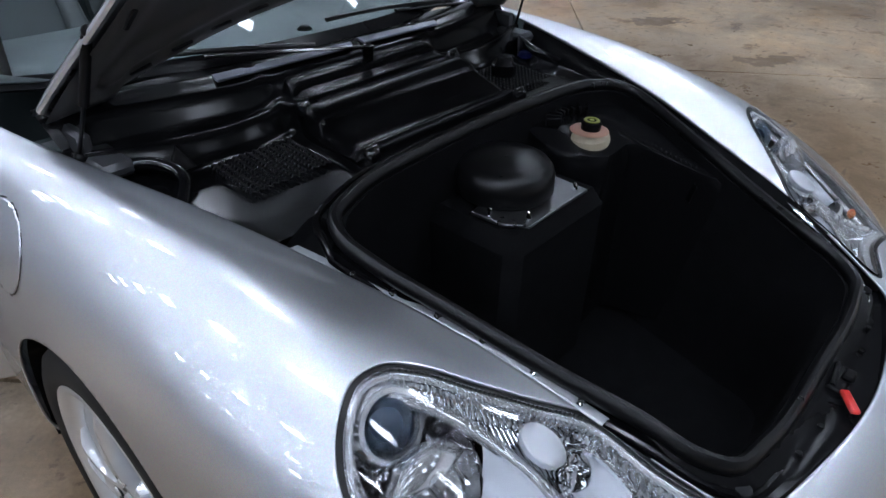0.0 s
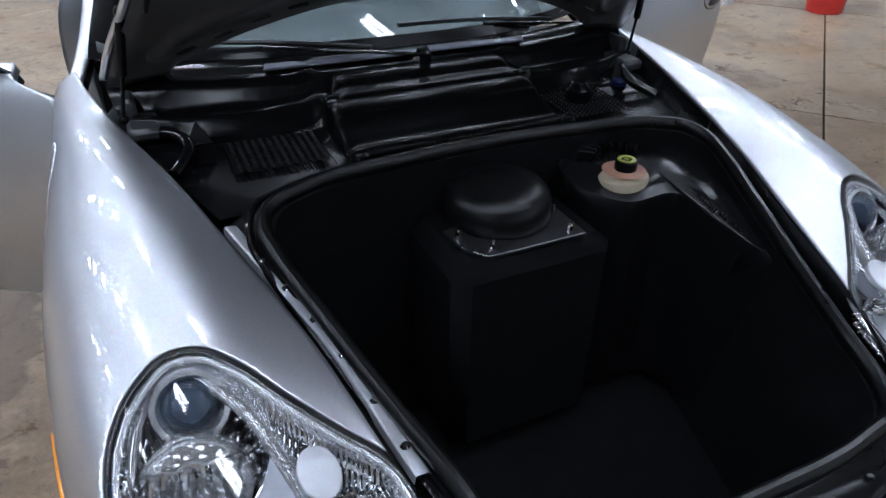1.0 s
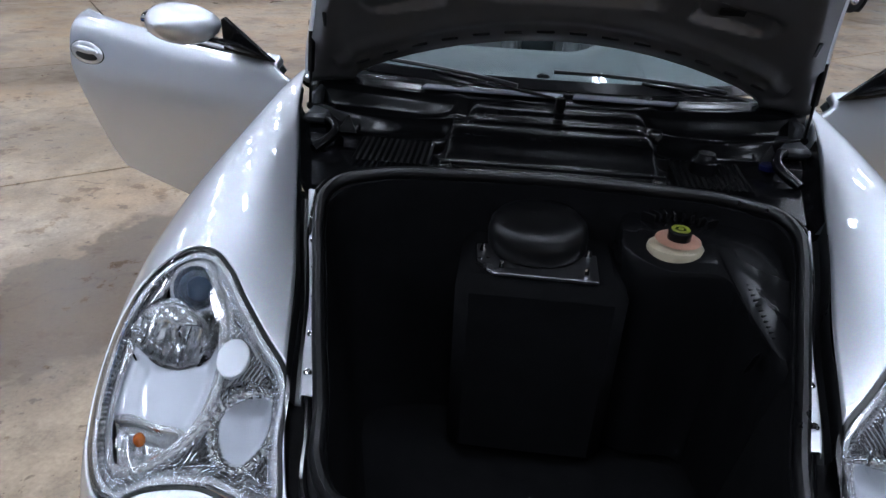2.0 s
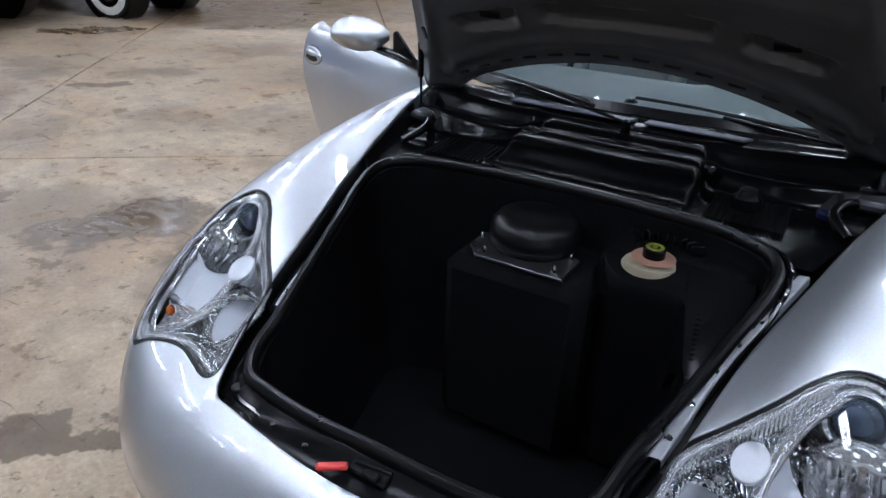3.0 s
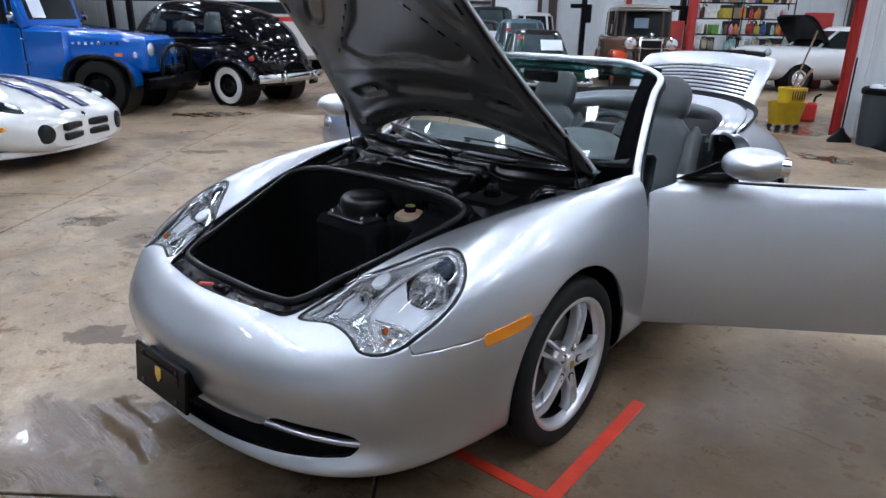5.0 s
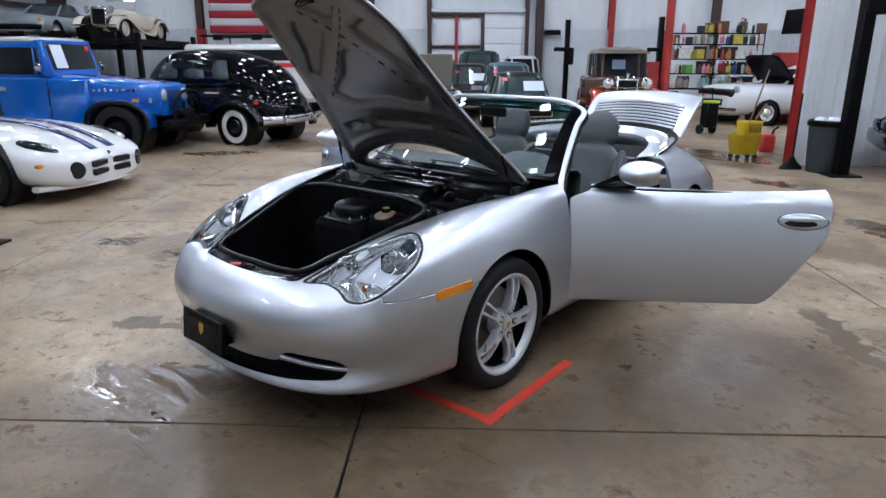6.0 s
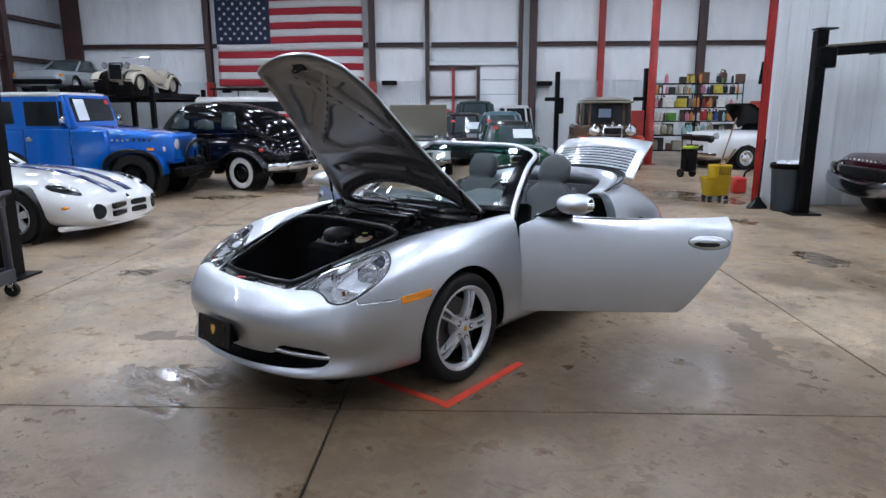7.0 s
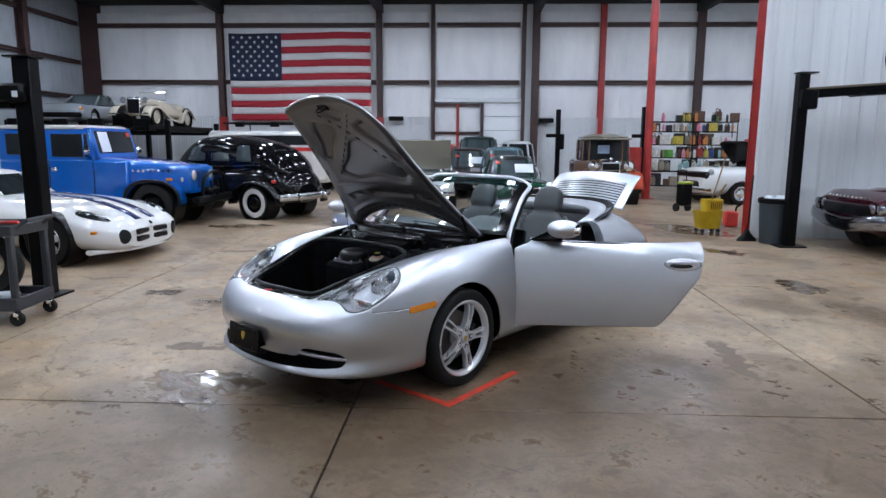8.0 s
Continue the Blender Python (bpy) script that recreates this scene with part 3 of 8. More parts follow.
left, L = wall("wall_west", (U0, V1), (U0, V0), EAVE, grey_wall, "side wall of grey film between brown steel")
wx = lambda v: V1 - v
for v in (17.2, 13.4, 9.6, 5.8, 2.0, -2.0, -6.0):
    steel(left, "column", (wx(v), 0.16, EAVE / 2), (0.26, 0.3, EAVE - 0.02), steel_brown)
vs = [20.6, 17.2, 13.4, 9.6, 5.8, 2.0, -2.0]
for a, b in zip(vs, vs[1:]):
    for z in (3.3, 4.6, 6.02):
        steel(left, "girt", ((wx(a) + wx(b)) / 2, 0.12, z), (a - b - 0.3, 0.2, 0.13), steel_brown)
    for z0, z1 in ((2.62, 3.25), (3.35, 4.5), (4.7, 5.94), (6.1, 6.5)):
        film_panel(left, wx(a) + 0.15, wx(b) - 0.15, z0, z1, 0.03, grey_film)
wall("wall_south", (U0, V0), (U1, V0), EAVE, white_wall, "plain white sheet wall")
wall("wall_east", (U1, V0), (U1, V1), EAVE, white_wall, "plain white sheet wall")

# white partition with standing seams, its open end framed in red steel
WALL_V = 7.02
inner, L = wall("wall_partition", (U1, WALL_V), (5.68, WALL_V), EAVE, streaked_wall, "white standing seam metal partition wall", 0.12)
for k in range(int(L / 0.3)):
    x = L - 0.2 - 0.3 * k
    part("seam", Geo().box((x, 0.006, EAVE / 2), (0.028, 0.022, EAVE - 0.04), 0.005), streaked_wall, inner)
part("panel_stop", Geo().box((L - 0.02, 0.015, EAVE / 2), (0.05, 0.03, EAVE - 0.04), 0.004), white_wall, inner)
steel(inner, "end_column", (L + 0.05, -0.06, EAVE / 2), (0.1, 0.11, EAVE - 0.03), steel_red, "red painted end column")

pillar = thing("red_column", "tall red painted round steel column on the floor", "column", hall(6.0, 15.4), kind="structure")
part("shaft", Geo().lathe([(0, 0.02), (0.115, 0.02), (0.115, EAVE - 0.05)], 24), steel_red, pillar)
part("base_plate", Geo().box((0, 0, 0.012), (0.4, 0.4, 0.024), 0.004), steel_red, pillar)
part("wrap", Geo().lathe([(0.122, 0.0), (0.125, 0.02), (0.125, 1.25), (0.118, 1.27)], 24, pose(0, 0, 0.03)), steel_red, pillar)
part("panel", Geo().box((-0.42, 0.1, 1.0), (0.5, 0.22, 1.1), 0.02), steel_red, pillar, "red equipment panel beside the column")

ceiling_geo = Geo().box(((U0 + U1) / 2, (V0 + V1) / 2, EAVE + 0.1), (U1 - U0 + .4, V1 - V0 + .4, 0.2), 0.002)
for k in range(18):
    ceiling_geo.box(((U0 + U1) / 2, V0 + 1 + k * 1.8, EAVE - 0.09), (U1 - U0 - .2, 0.08, 0.18), 0.004)
for u in (-8.9, -2.8, 3.1, 9.1):
    ceiling_geo.box((u, (V0 + V1) / 2, EAVE - 0.22), (0.24, V1 - V0 - .2, 0.44), 0.006)
ceiling = part("ceiling", ceiling_geo, ceiling_dark, None, m=HALL)
tagged(ceiling, "dark lined metal roof with purlins and beams", "ceiling", kind="structure")

lamp = thing("ceiling_light", "long white LED strip light under the roof", "lamp", hall(0, 0, 6.3), group="ceiling strip lights")
part("frame", Geo().box((0, 0, 0.05), (0.40, 0.86, 0.06), 0.01).rod((0, -0.3, 0.08), (0, -0.3, 0.42), 0.006).rod((0, 0.3, 0.08), (0, 0.3, 0.42), 0.006), white_wall, lamp, "white sheet metal frame")
for x in (-0.095, 0.095):
    part("diffuser", Geo().box((x, 0, 0.008), (0.14, 0.80, 0.022), 0.006), lamp_white, lamp, "glowing diffuser")
spots = [(u, v) for u in (-11.5, -8.2, -4.9, -1.5, 1.5, 4.9, 8.2, 11.5) for v in (1.6, 4.6, 7.6, 10.6, 13.6, 16.4)]
spots += [(-4.9, -0.5), (-1.5, -0.6), (1.5, -0.6), (4.9, -0.5), (-8.2, -2.0), (8.2, -2.0), (-4.9, -2.4), (4.9, -2.4), (-1.5, -2.7), (1.5, -2.7), (-3.2, -5.2), (3.2, -5.2), (-1.2, -7.6), (1.4, -7.6)]
lamp.matrix_basis = hall(*spots[0], 6.3)
for u, v in spots[1:]:
    copy_thing(lamp, hall(u, v, 6.3))

flag = thing("flag", "large American flag hung flat on the wall", "flag", hall(-5.85, 20.62, 4.1))
FW, FH = 5.42, 3.22


def cloth(x0, x1, z0, z1, nx, nz, lift=0.0):
    gx, gz = np.meshgrid(np.linspace(x0, x1, nx), np.linspace(z0, z1, nz), indexing="ij")
    sag = 0.035 * np.sin(gx * 2.1 + gz * 0.7) + 0.02 * np.sin(gx * 4.7 - gz * 1.3) + 0.06 * np.exp(-((gz + 0.45) / 0.12) ** 2)
    return np.stack([gx, -lift + sag, gz + 0.03 * np.sin(gx * 0.9)], -1)


cloth_red = surface("flag_red", (0.36, 0.016, 0.03), 0.8, var=0.12, scale=2)
cloth_white = surface("flag_white", (0.62, 0.60, 0.60), 0.8, var=0.06, scale=2)
cloth_blue = surface("flag_blue", (0.010, 0.018, 0.05), 0.8, var=0.12, scale=2)
for k in range(13):
    top = FH / 2 - k * FH / 13
    part("stripe", Geo().grid(cloth(-FW / 2, FW / 2, top - FH / 13, top, 40, 4)), cloth_white if k % 2 else cloth_red, flag, "white stripe" if k % 2 else "red stripe", crease=0, thick=0.004)
part("canton", Geo().grid(cloth(-FW / 2 - 0.003, -FW / 2 + 2.02, FH / 2 - 7 * FH / 13, FH / 2 + 0.003, 16, 12, 0.008)), cloth_blue, flag, "dark blue field", crease=0, thick=0.004)
stars = Geo()
for r in range(9):
    for c in range(6 if r % 2 == 0 else 5):
        x = -FW / 2 + 0.18 + c * 0.33 + (0.165 if r % 2 else 0)
        z = FH / 2 - 0.17 - r * 0.173
        o = [((0.072 if k % 2 == 0 else 0.029) * math.sin(k * math.pi / 5), (0.072 if k % 2 == 0 else 0.029) * math.cos(k * math.pi / 5)) for k in range(10)]
        y = cloth(x, x + 0.01, z, z + 0.01, 2, 2, 0.02)[0, 0, 1]
        stars.prism(o, 0, 0.004, pose(x, y - 0.002, z, 90, 0, 0))
tagged(part("stars", stars, cloth_white, flag, "fifty white stars"), kind="stuff")

# ---- the silver convertible ----
car = thing("sports_car", "silver two-door convertible with its front lid and doors open", "car", pose(0, 0, 0.036))

# plan outline of one half, from the middle of the nose round the side to the tail
OUT = [(0, 0, -1.09), (1, .30, -1.06), (2, .56, -.975), (3, .755, -.80), (4, .84, -.51), (5, .870, -.25), (6, .884, 0), (7, .882, .3), (8, .872, .6),
       (9, .876, 1.2), (10, .888, 1.9), (11, .892, 2.35), (12, .86, 2.85), (13, .73, 3.2), (14, .4, 3.38), (15, 0, 3.42)]
# lengthwise lines: station, distance inside the outline, height
RAILS = [
    [(0, .09, .195), (2, .07, .19), (4, .05, .185), (5, .05, .185), (8, .06, .19), (10, .06, .19), (12, .08, .22), (15, .10, .24)],
    [(0, .008, .215), (2, .0, .21), (3, .004, .21), (4, .012, .21), (8, .02, .23), (12, .03, .26), (15, .04, .28)],
    [(0, .058, .285), (1.6, .062, .29), (2.4, .054, .295), (3.2, .026, .30), (4, .010, .30), (8, .004, .36), (15, .01, .4)],
    [(0, .020, .40), (1.6, .018, .395), (2.4, .010, .395), (3.2, .0, .41), (4, 0, .45), (8, 0, .5), (12, 0, .52), (15, 0, .52)],
    [(0, .010, .49), (2, .006, .488), (3, .006, .53), (4, .004, .60), (5, .006, .64), (8, .012, .66), (11, .004, .64), (13, .03, .64), (15, .03, .62)],
    [(0, .085, .603), (1, .080, .600), (2, .062, .588), (3, .055, .66), (4, .05, .74), (5, .05, .785), (6, .055, .805), (8, .035, .80), (10, .03, .80), (11, .05, .82), (12, .08, .76), (13, .09, .70), (15, .07, .67)],
]
CREST = [(0, 0, -.975, .645), (1, .29, -.935, .64), (2, .46, -.87, .64), (2.5, .53, -.75, .69), (3, .60, -.60, .77), (4, .65, -.42, .842), (5, .68, -.2, .886), (6, .71, 0, .907),
         (7, .755, .3, .915), (8, .80, .6, .905), (9, .80, 1.2, .895), (10, .80, 1.9, .915), (11, .70, 2.4, .935), (12, .62, 2.85, .865), (13, .52, 3.1, .76), (14, .30, 3.27, .70), (15, 0, 3.32, .70)]
INNER = [(0, 0, -.945, .657), (1, .28, -.90, .651), (2, .37, -.855, .65), (2.5, .402, -.76, .69), (3, .432, -.655, .732), (4, .475, -.45, .79), (5, .535, -.25, .835), (6, .605, 0, .872),
         (7, .69, .28, .897), (8, .765, .62, .922), (9, .775, 1.2, .905), (10, .77, 1.9, .925), (11, .50, 2.5, .975), (12, .44, 2.85, .925), (13, .38, 3.05, .82), (14, .25, 3.2, .755), (15, 0, 3.24, .76)]
# both ends run on across the car's middle, so that the two halves meet smoothly
across = lambda keys, xs: [(-k[0], *[(-q if i in xs else q) for i, q in enumerate(k[1:])]) for k in keys[2:0:-1] if k[0] <= 2] + keys + [(30 - k[0], *[(-q if i in xs else q) for i, q in enumerate(k[1:])]) for k in keys[-2:-4:-1] if k[0] >= 12]
OUT, CREST, INNER = across(OUT, (0,)), across(CREST, (0,)), across(INNER, (0,))
RAILS = [across(r, ()) for r in RAILS]
NS, NH = 620, 110
st = np.linspace(0, 15, NS)
plan = curve(OUT, st)
tang = np.gradient(plan, axis=0)
tang[0] = tang[-1] = (1, 0)
tang[-1] = (-1, 0)
inward = np.c_[-tang[:, 1], tang[:, 0]]
inward /= np.linalg.norm(inward, axis=1)[:, None]
lines = []
for r in RAILS:
    k = curve(r, st)
    lines.append(np.c_[plan + inward * k[:, :1], k[:, 1]])
lines += [curve(CREST, st), curve(INNER, st)]
lines = np.stack(lines, 1)
# fair the lines, so that the skin has no ripples
flip = np.array([-1, 1, 1])
ext = np.concatenate([lines[80:0:-1] * flip, lines, lines[-2:-82:-1] * flip])
ker = np.exp(-0.5 * (np.arange(-60, 61) / 11.5) ** 2)
ker /= ker.sum()
lines = np.apply_along_axis(lambda q: np.convolve(q, ker, "same"), 0, ext)[80:-80]
BODY = np.stack([smooth_path(sec, NH) for sec in lines])
# and fair each section, its two edges held
pad = np.concatenate([2 * BODY[:, :1] - BODY[:, 24:0:-1], BODY, 2 * BODY[:, -1:] - BODY[:, -2:-26:-1]], 1)
ker = np.exp(-0.5 * (np.arange(-18, 19) / 4.8) ** 2)
ker /= ker.sum()
BODY = sum(w * pad[:, 6 + k:6 + k + NH] for k, w in enumerate(ker))
BODY[0, :, 0] = BODY[-1, :, 0] = 0
du, dv = np.gradient(BODY, axis=0), np.gradient(BODY, axis=1)
NORM = np.cross(du, dv)
NORM /= np.linalg.norm(NORM, axis=2)[..., None] + 1e-12
if NORM[NS // 3, NH // 3, 0] < 0:
    NORM = -NORM
P0, N0 = BODY.reshape(-1, 3), NORM.reshape(-1, 3)
QUADS = [(i * NH + j, (i + 1) * NH + j, (i + 1) * NH + j + 1, i * NH + j + 1) for i in range(NS - 1) for j in range(NH - 1)]
a, b, c = (P0[i] for i in QUADS[NS * 20][:3])
if np.cross(b - a, c - a) @ N0[QUADS[NS * 20][0]] < 0:
    QUADS = [q[::-1] for q in QUADS]
X, Y, Z = P0.T


def skin(field, off=0.0):
    return cut(P0 - N0 * np.asarray(off).reshape(-1, 1) if np.ndim(off) else P0 - N0 * off, QUADS, field)


def whole(shape):
    """A shape of the left half and its mirror image, welded along the car's middle."""
    v, f = np.asarray(shape[0]), shape[1]
    n, mid = len(v), np.abs(v[:, 0]) < 1e-4
    ix = np.where(mid, np.arange(n), n + np.cumsum(~mid) - 1)
    return np.vstack([v, v[~mid] * (-1, 1, 1)]), list(f) + [tuple(int(ix[i]) for i in reversed(q)) for q in f]


def both(name, shape, material, label="", thick=0.0, parent=None, crease=38):
    """The same panel on the car's two sides, each a part of its own."""
    one = part(name, shape, material, parent or car, label, crease, thick)
    two = part(name, mirrored(shape), material, parent or car, label, crease, thick)
    return one, two


front_arch = np.hypot(Y - 0.022, Z - 0.300) - 0.386
rear_arch = np.hypot(Y - 2.35, Z - 0.300) - 0.386

# head lamp outline, in a plane that faces forwards and up
LN = np.array([.202, -.565, .800])
LP = np.cross(LN, (0, 0, 1.0))
LP /= np.linalg.norm(LP)
LQ = np.cross(LN, LP)
flat = lambda p: np.c_[np.asarray(p) @ LP, np.asarray(p) @ LQ]
near_body = lambda x, y: P0[np.argmin((X - x) ** 2 + (Y - y) ** 2 + np.where(Z < 0.5, 9, 0))]
lamp_plan = [(.432, -.65, .733), (.486, -.59, .760), (.54, -.532, .79), (.592, -.474, .82), (.627, -.448, .832), (.672, -.441, .831), (.714, -.460, .811), (.755, -.505, .772), (.770, -.555, .737),
             (.766, -.62, .69), (.75, -.69, .65), (.721, -.763, .613), (.681, -.812, .601), (.645, -.834, .609), (.592, -.828, .640), (.515, -.824, .655), (.39, -.857, .652), (.410, -.75, .69)]
lamp_line = smooth_path(flat(lamp_plan), 140, True)
F2 = flat(P0)
front_top = (Y < -0.3) & (Z > 0.5)
f_lamp = np.where(front_top, inside(lamp_line, F2), -1.0)

seam_z = np.where(Y < 0.02, 0.604 - 0.02 * (Y + 0.7), -1)
f_wing = np.minimum(Z - seam_z, Y + 0.735)
wing = np.minimum.reduce([f_wing - 0.0012, -f_lamp - 0.005, front_arch, 0.598 - Y])
fenders = both("fender", skin(wing), silver, thick=0.005)

# lower air openings in the bumper, a bar across the outer ones
ax = np.abs(X)
duct_line = smooth_path([(-.15, .244), (0, .244), (.3, .247), (.5, .257), (.59, .266), (.634, .276), (.650, .300), (.650, .335), (.628, .356), (.58, .368), (.5, .377), (.44, .378), (.395, .358), (.355, .320), (.25, .306), (0, .304), (-.15, .304)], 120, True)
duct = inside(duct_line, np.c_[ax, Z])
duct = np.where(Y < -0.5, duct, -1)
bar_z = 0.347 - 0.027 * step(0.33, 0.70, ax)
bumper_field = np.minimum.reduce([-f_wing - 0.0012, -f_lamp - 0.005, front_arch, -Y, -duct])
bumper = part("front_bumper", whole(skin(bumper_field)), silver, car, thick=0.005)
part("air_intake", whole(skin(np.minimum(duct + 0.012, 1), 0.055)), black_plastic, bumper, "black air intake insert")
both("intake_bar", skin(np.minimum.reduce([duct + 0.002, ax - 0.365, 0.0075 - np.abs(Z - bar_z)]), -0.012), silver, "silver bar across the intake", 0.016, bumper)
both("duct_wall", skin(np.minimum(duct + 0.006, 0.006 - duct), 0.02), black_plastic, "", 0.03, bumper)

sill = np.minimum.reduce([0.262 - Z, Y - 0.598, 1.93 - Y])
both("sill", skin(sill), silver, thick=0.02)
quarter = np.minimum.reduce([Y - 1.935, rear_arch, np.maximum(Z - 0.66, 2.93 - Y)])
both("rear_fender", skin(quarter), silver, thick=0.006)
part("rear_bumper", whole(skin(np.minimum.reduce([Y - 2.5, 0.657 - Z, Y - 2.934, rear_arch]))), silver, car, thick=0.006)

# side marker lamps on the seam
marker = np.minimum.reduce([Y + 0.497, -0.283 - Y, 0.613 + 0.045 * (Y + 0.39) - Z, Z - 0.572 - 0.045 * (Y + 0.39)])
both("side_marker", skin(np.where(X > 0.7, marker, -1), -0.004), amber, "amber side marker lamp", 0.012)
# round filler flap in the right wing
flap = np.hypot(Y - 0.30, (Z - 0.775) * 1.1)
v1, f1 = skin(np.where((X > 0.7), 0.088 - flap, -1), -0.0016)
filler = part("filler_flap", mirrored((v1, f1)), silver, car, "round fuel filler flap", thick=0.004)
v1, f1 = skin(np.where((X > 0.7), np.minimum(0.0925 - flap, flap - 0.087), -1), -0.0008)
part("filler_gap", mirrored((v1, f1)), rubber, filler, "dark gap round the flap")

# wheel houses
for name, y0, r in (("front_wheel_house", 0.022, 0.390), ("rear_wheel_house", 2.35, 0.390)):
    g = Geo()
    ang = np.linspace(-0.2, math.pi + 0.2, 36)
    for xs in ((0.52, 0.862),):
        ring = np.stack([np.stack([np.full(36, x), y0 + r * np.cos(ang), 0.300 + r * np.sin(ang)], 1) for x in xs])
        g.grid(ring)
        g.grid(np.stack([ring[0], np.tile([xs[0], y0, 0.300], (36, 1))]))
    both(name, g, black_plastic, "black wheel arch liner")


def road_wheel():
    """Alloy wheel with five slotted spokes; the axle runs along x and the outer face looks to +x."""
    w = thing("wheel", "", "")
    turn = pose(0, 0, 0, 0, 90, 0)
    t = [(0.232, -0.105), (0.245, -0.112), (0.285, -0.116), (0.305, -0.108), (0.3135, -0.09), (0.315, -0.058), (0.3095, -0.056), (0.3095, -0.050), (0.315, -0.048), (0.315, -0.021), (0.3095, -0.019), (0.3095, -0.013), (0.315, -0.011), (0.315, 0.013), (0.3095, 0.015), (0.3095, 0.021), (0.315, 0.023), (0.315, 0.048), (0.3095, 0.05), (0.3095, 0.056), (0.315, 0.058), (0.3135, 0.085), (0.305, 0.104), (0.288, 0.113), (0.262, 0.112), (0.243, 0.106), (0.232, 0.098)]
    g = Geo().lathe(t, 72, turn)
    part("tyre", g, tyre_rubber, w, "black low profile tyre")
    rim = Geo().lathe([(0.205, -0.09), (0.212, 0.03), (0.218, 0.07), (0.2315, 0.088), (0.240, 0.097), (0.246, 0.101), (0.246, 0.108), (0.240, 0.110), (0.230, 0.1065), (0.221, 0.094), (0.214, 0.07)], 72, turn)
    part("rim", rim, alloy, w, "bright alloy rim")
    part("rim_barrel", Geo().lathe([(0.2, -0.09), (0.206, 0.03), (0.214, 0.072)], 48, turn), steel_black, w, "dull steel inside of the rim")
    for k in range(5):
        a0 = 2 * math.pi * k / 5 + 0.3
        rr = np.concatenate([np.linspace(0.03, 0.105, 6), [0.115, 0.122, 0.13], np.linspace(0.15, 0.228, 6)])
        xx = 0.094 + 0.012 * np.sin(np.pi * (rr - 0.03) / 0.21) - 0.012 * step(0.18, 0.226, rr)
        wd = 0.031 - 0.006 * step(0.05, 0.10, rr) + 0.009 * step(0.12, 0.228, rr)
        slot = 0.020 * step(0.112, 0.124, rr)
        cen = np.stack([xx, rr * math.cos(a0), rr * math.sin(a0)], 1)
        tn = np.array([0, -math.sin(a0), math.cos(a0)])
        section = ((-0.85, -0.04, 0), (-1, -0.007, 0), (-0.88, 0.003, 0), (-0.56, 0.004, 0), (-0.46, 0.002, 1), (0.46, 0.002, 1), (0.56, 0.004, 0), (0.88, 0.003, 0), (1, -0.007, 0), (0.85, -0.04, 0))
        ring = np.stack([cen + tn * (wd * p)[:, None] + np.c_[q - slot * d, 0 * rr, 0 * rr] for p, q, d in section], 1)
        sp = Geo().grid(ring, closed_v=True, flip=True)
        spoke = part("spoke", sp, alloy, w, "alloy spoke with a long slot")
        # dark plate on the alloy slot floor, its colour standing in for shade
        part("slot", Geo().grid(np.stack([cen[8:] + tn * (wd * p)[8:, None] + (-0.0165, 0, 0) for p in (-0.44, 0.44)], 1), flip=True), disc_steel, spoke, "dark slot in the spoke", thick=0.001)
    part("hub", Geo().lathe([(0.066, 0.03), (0.068, 0.078), (0.062, 0.092), (0.050, 0.098), (0.036, 0.098)], 36, turn), alloy, w)
    cap = part("centre_cap", Geo().lathe([(0.036, 0.094), (0.034, 0.104), (0.026, 0.109), (0, 0.111)], 28, turn), alloy, w)
    part("crest", Geo().prism([(-0.012, 0.013), (0, 0.017), (0.012, 0.013), (0.011, -0.006), (0, -0.019), (-0.011, -0.006)], 0, 0.003, pose(0.110, 0, 0, 90, 0, 90)), gold, cap, "small gold crest")
    for k in range(5):
        a0 = 2 * math.pi * k / 5 + 0.3
        m = Matrix.Translation((0.094, 0.062 * math.cos(a0), 0.062 * math.sin(a0))) @ turn
        bolt = part("wheel_bolt", Geo().lathe([(0.010, 0.0), (0.010, 0.011), (0.008, 0.0125), (0, 0.0125)], 6, m), alloy, w)
        part("bolt_seat", Geo().lathe([(0.017, 0.0), (0.017, 0.0095), (0.0105, 0.0085)], 16, m), rubber, bolt, "dark seat round the bolt")
    part("brake_disc", Geo().lathe([(0.06, -0.02), (0.165, -0.02), (0.165, 0.0), (0.06, 0.0), (0.06, 0.03)], 40, turn), disc_steel, w, "steel brake disc")
    part("caliper", Geo().box((0.01, 0.13, 0.02), (0.09, 0.06, 0.17), 0.015), steel_black, w)
    return w


front_left = road_wheel()
front_left.parent = car
for k in ("label", "category"):
    if k in front_left:
        del front_left[k]
BIG = Matrix.Diagonal((1.0, 1.067, 1.067, 1))
front_left.matrix_basis = pose(0.752, 0.022, 0.300, -19, 0, 0) @ BIG
for x, y, rz, rx in ((-0.752, 0.022, 180, 20), (0.75, 2.35, 0, 35), (-0.75, 2.35, 180, 50)):
    w = copy_thing(front_left, pose(x, y, 0.300, 0, 0, rz) @ pose(0, 0, 0, rx, 0, 0) @ BIG)
    w.parent = car

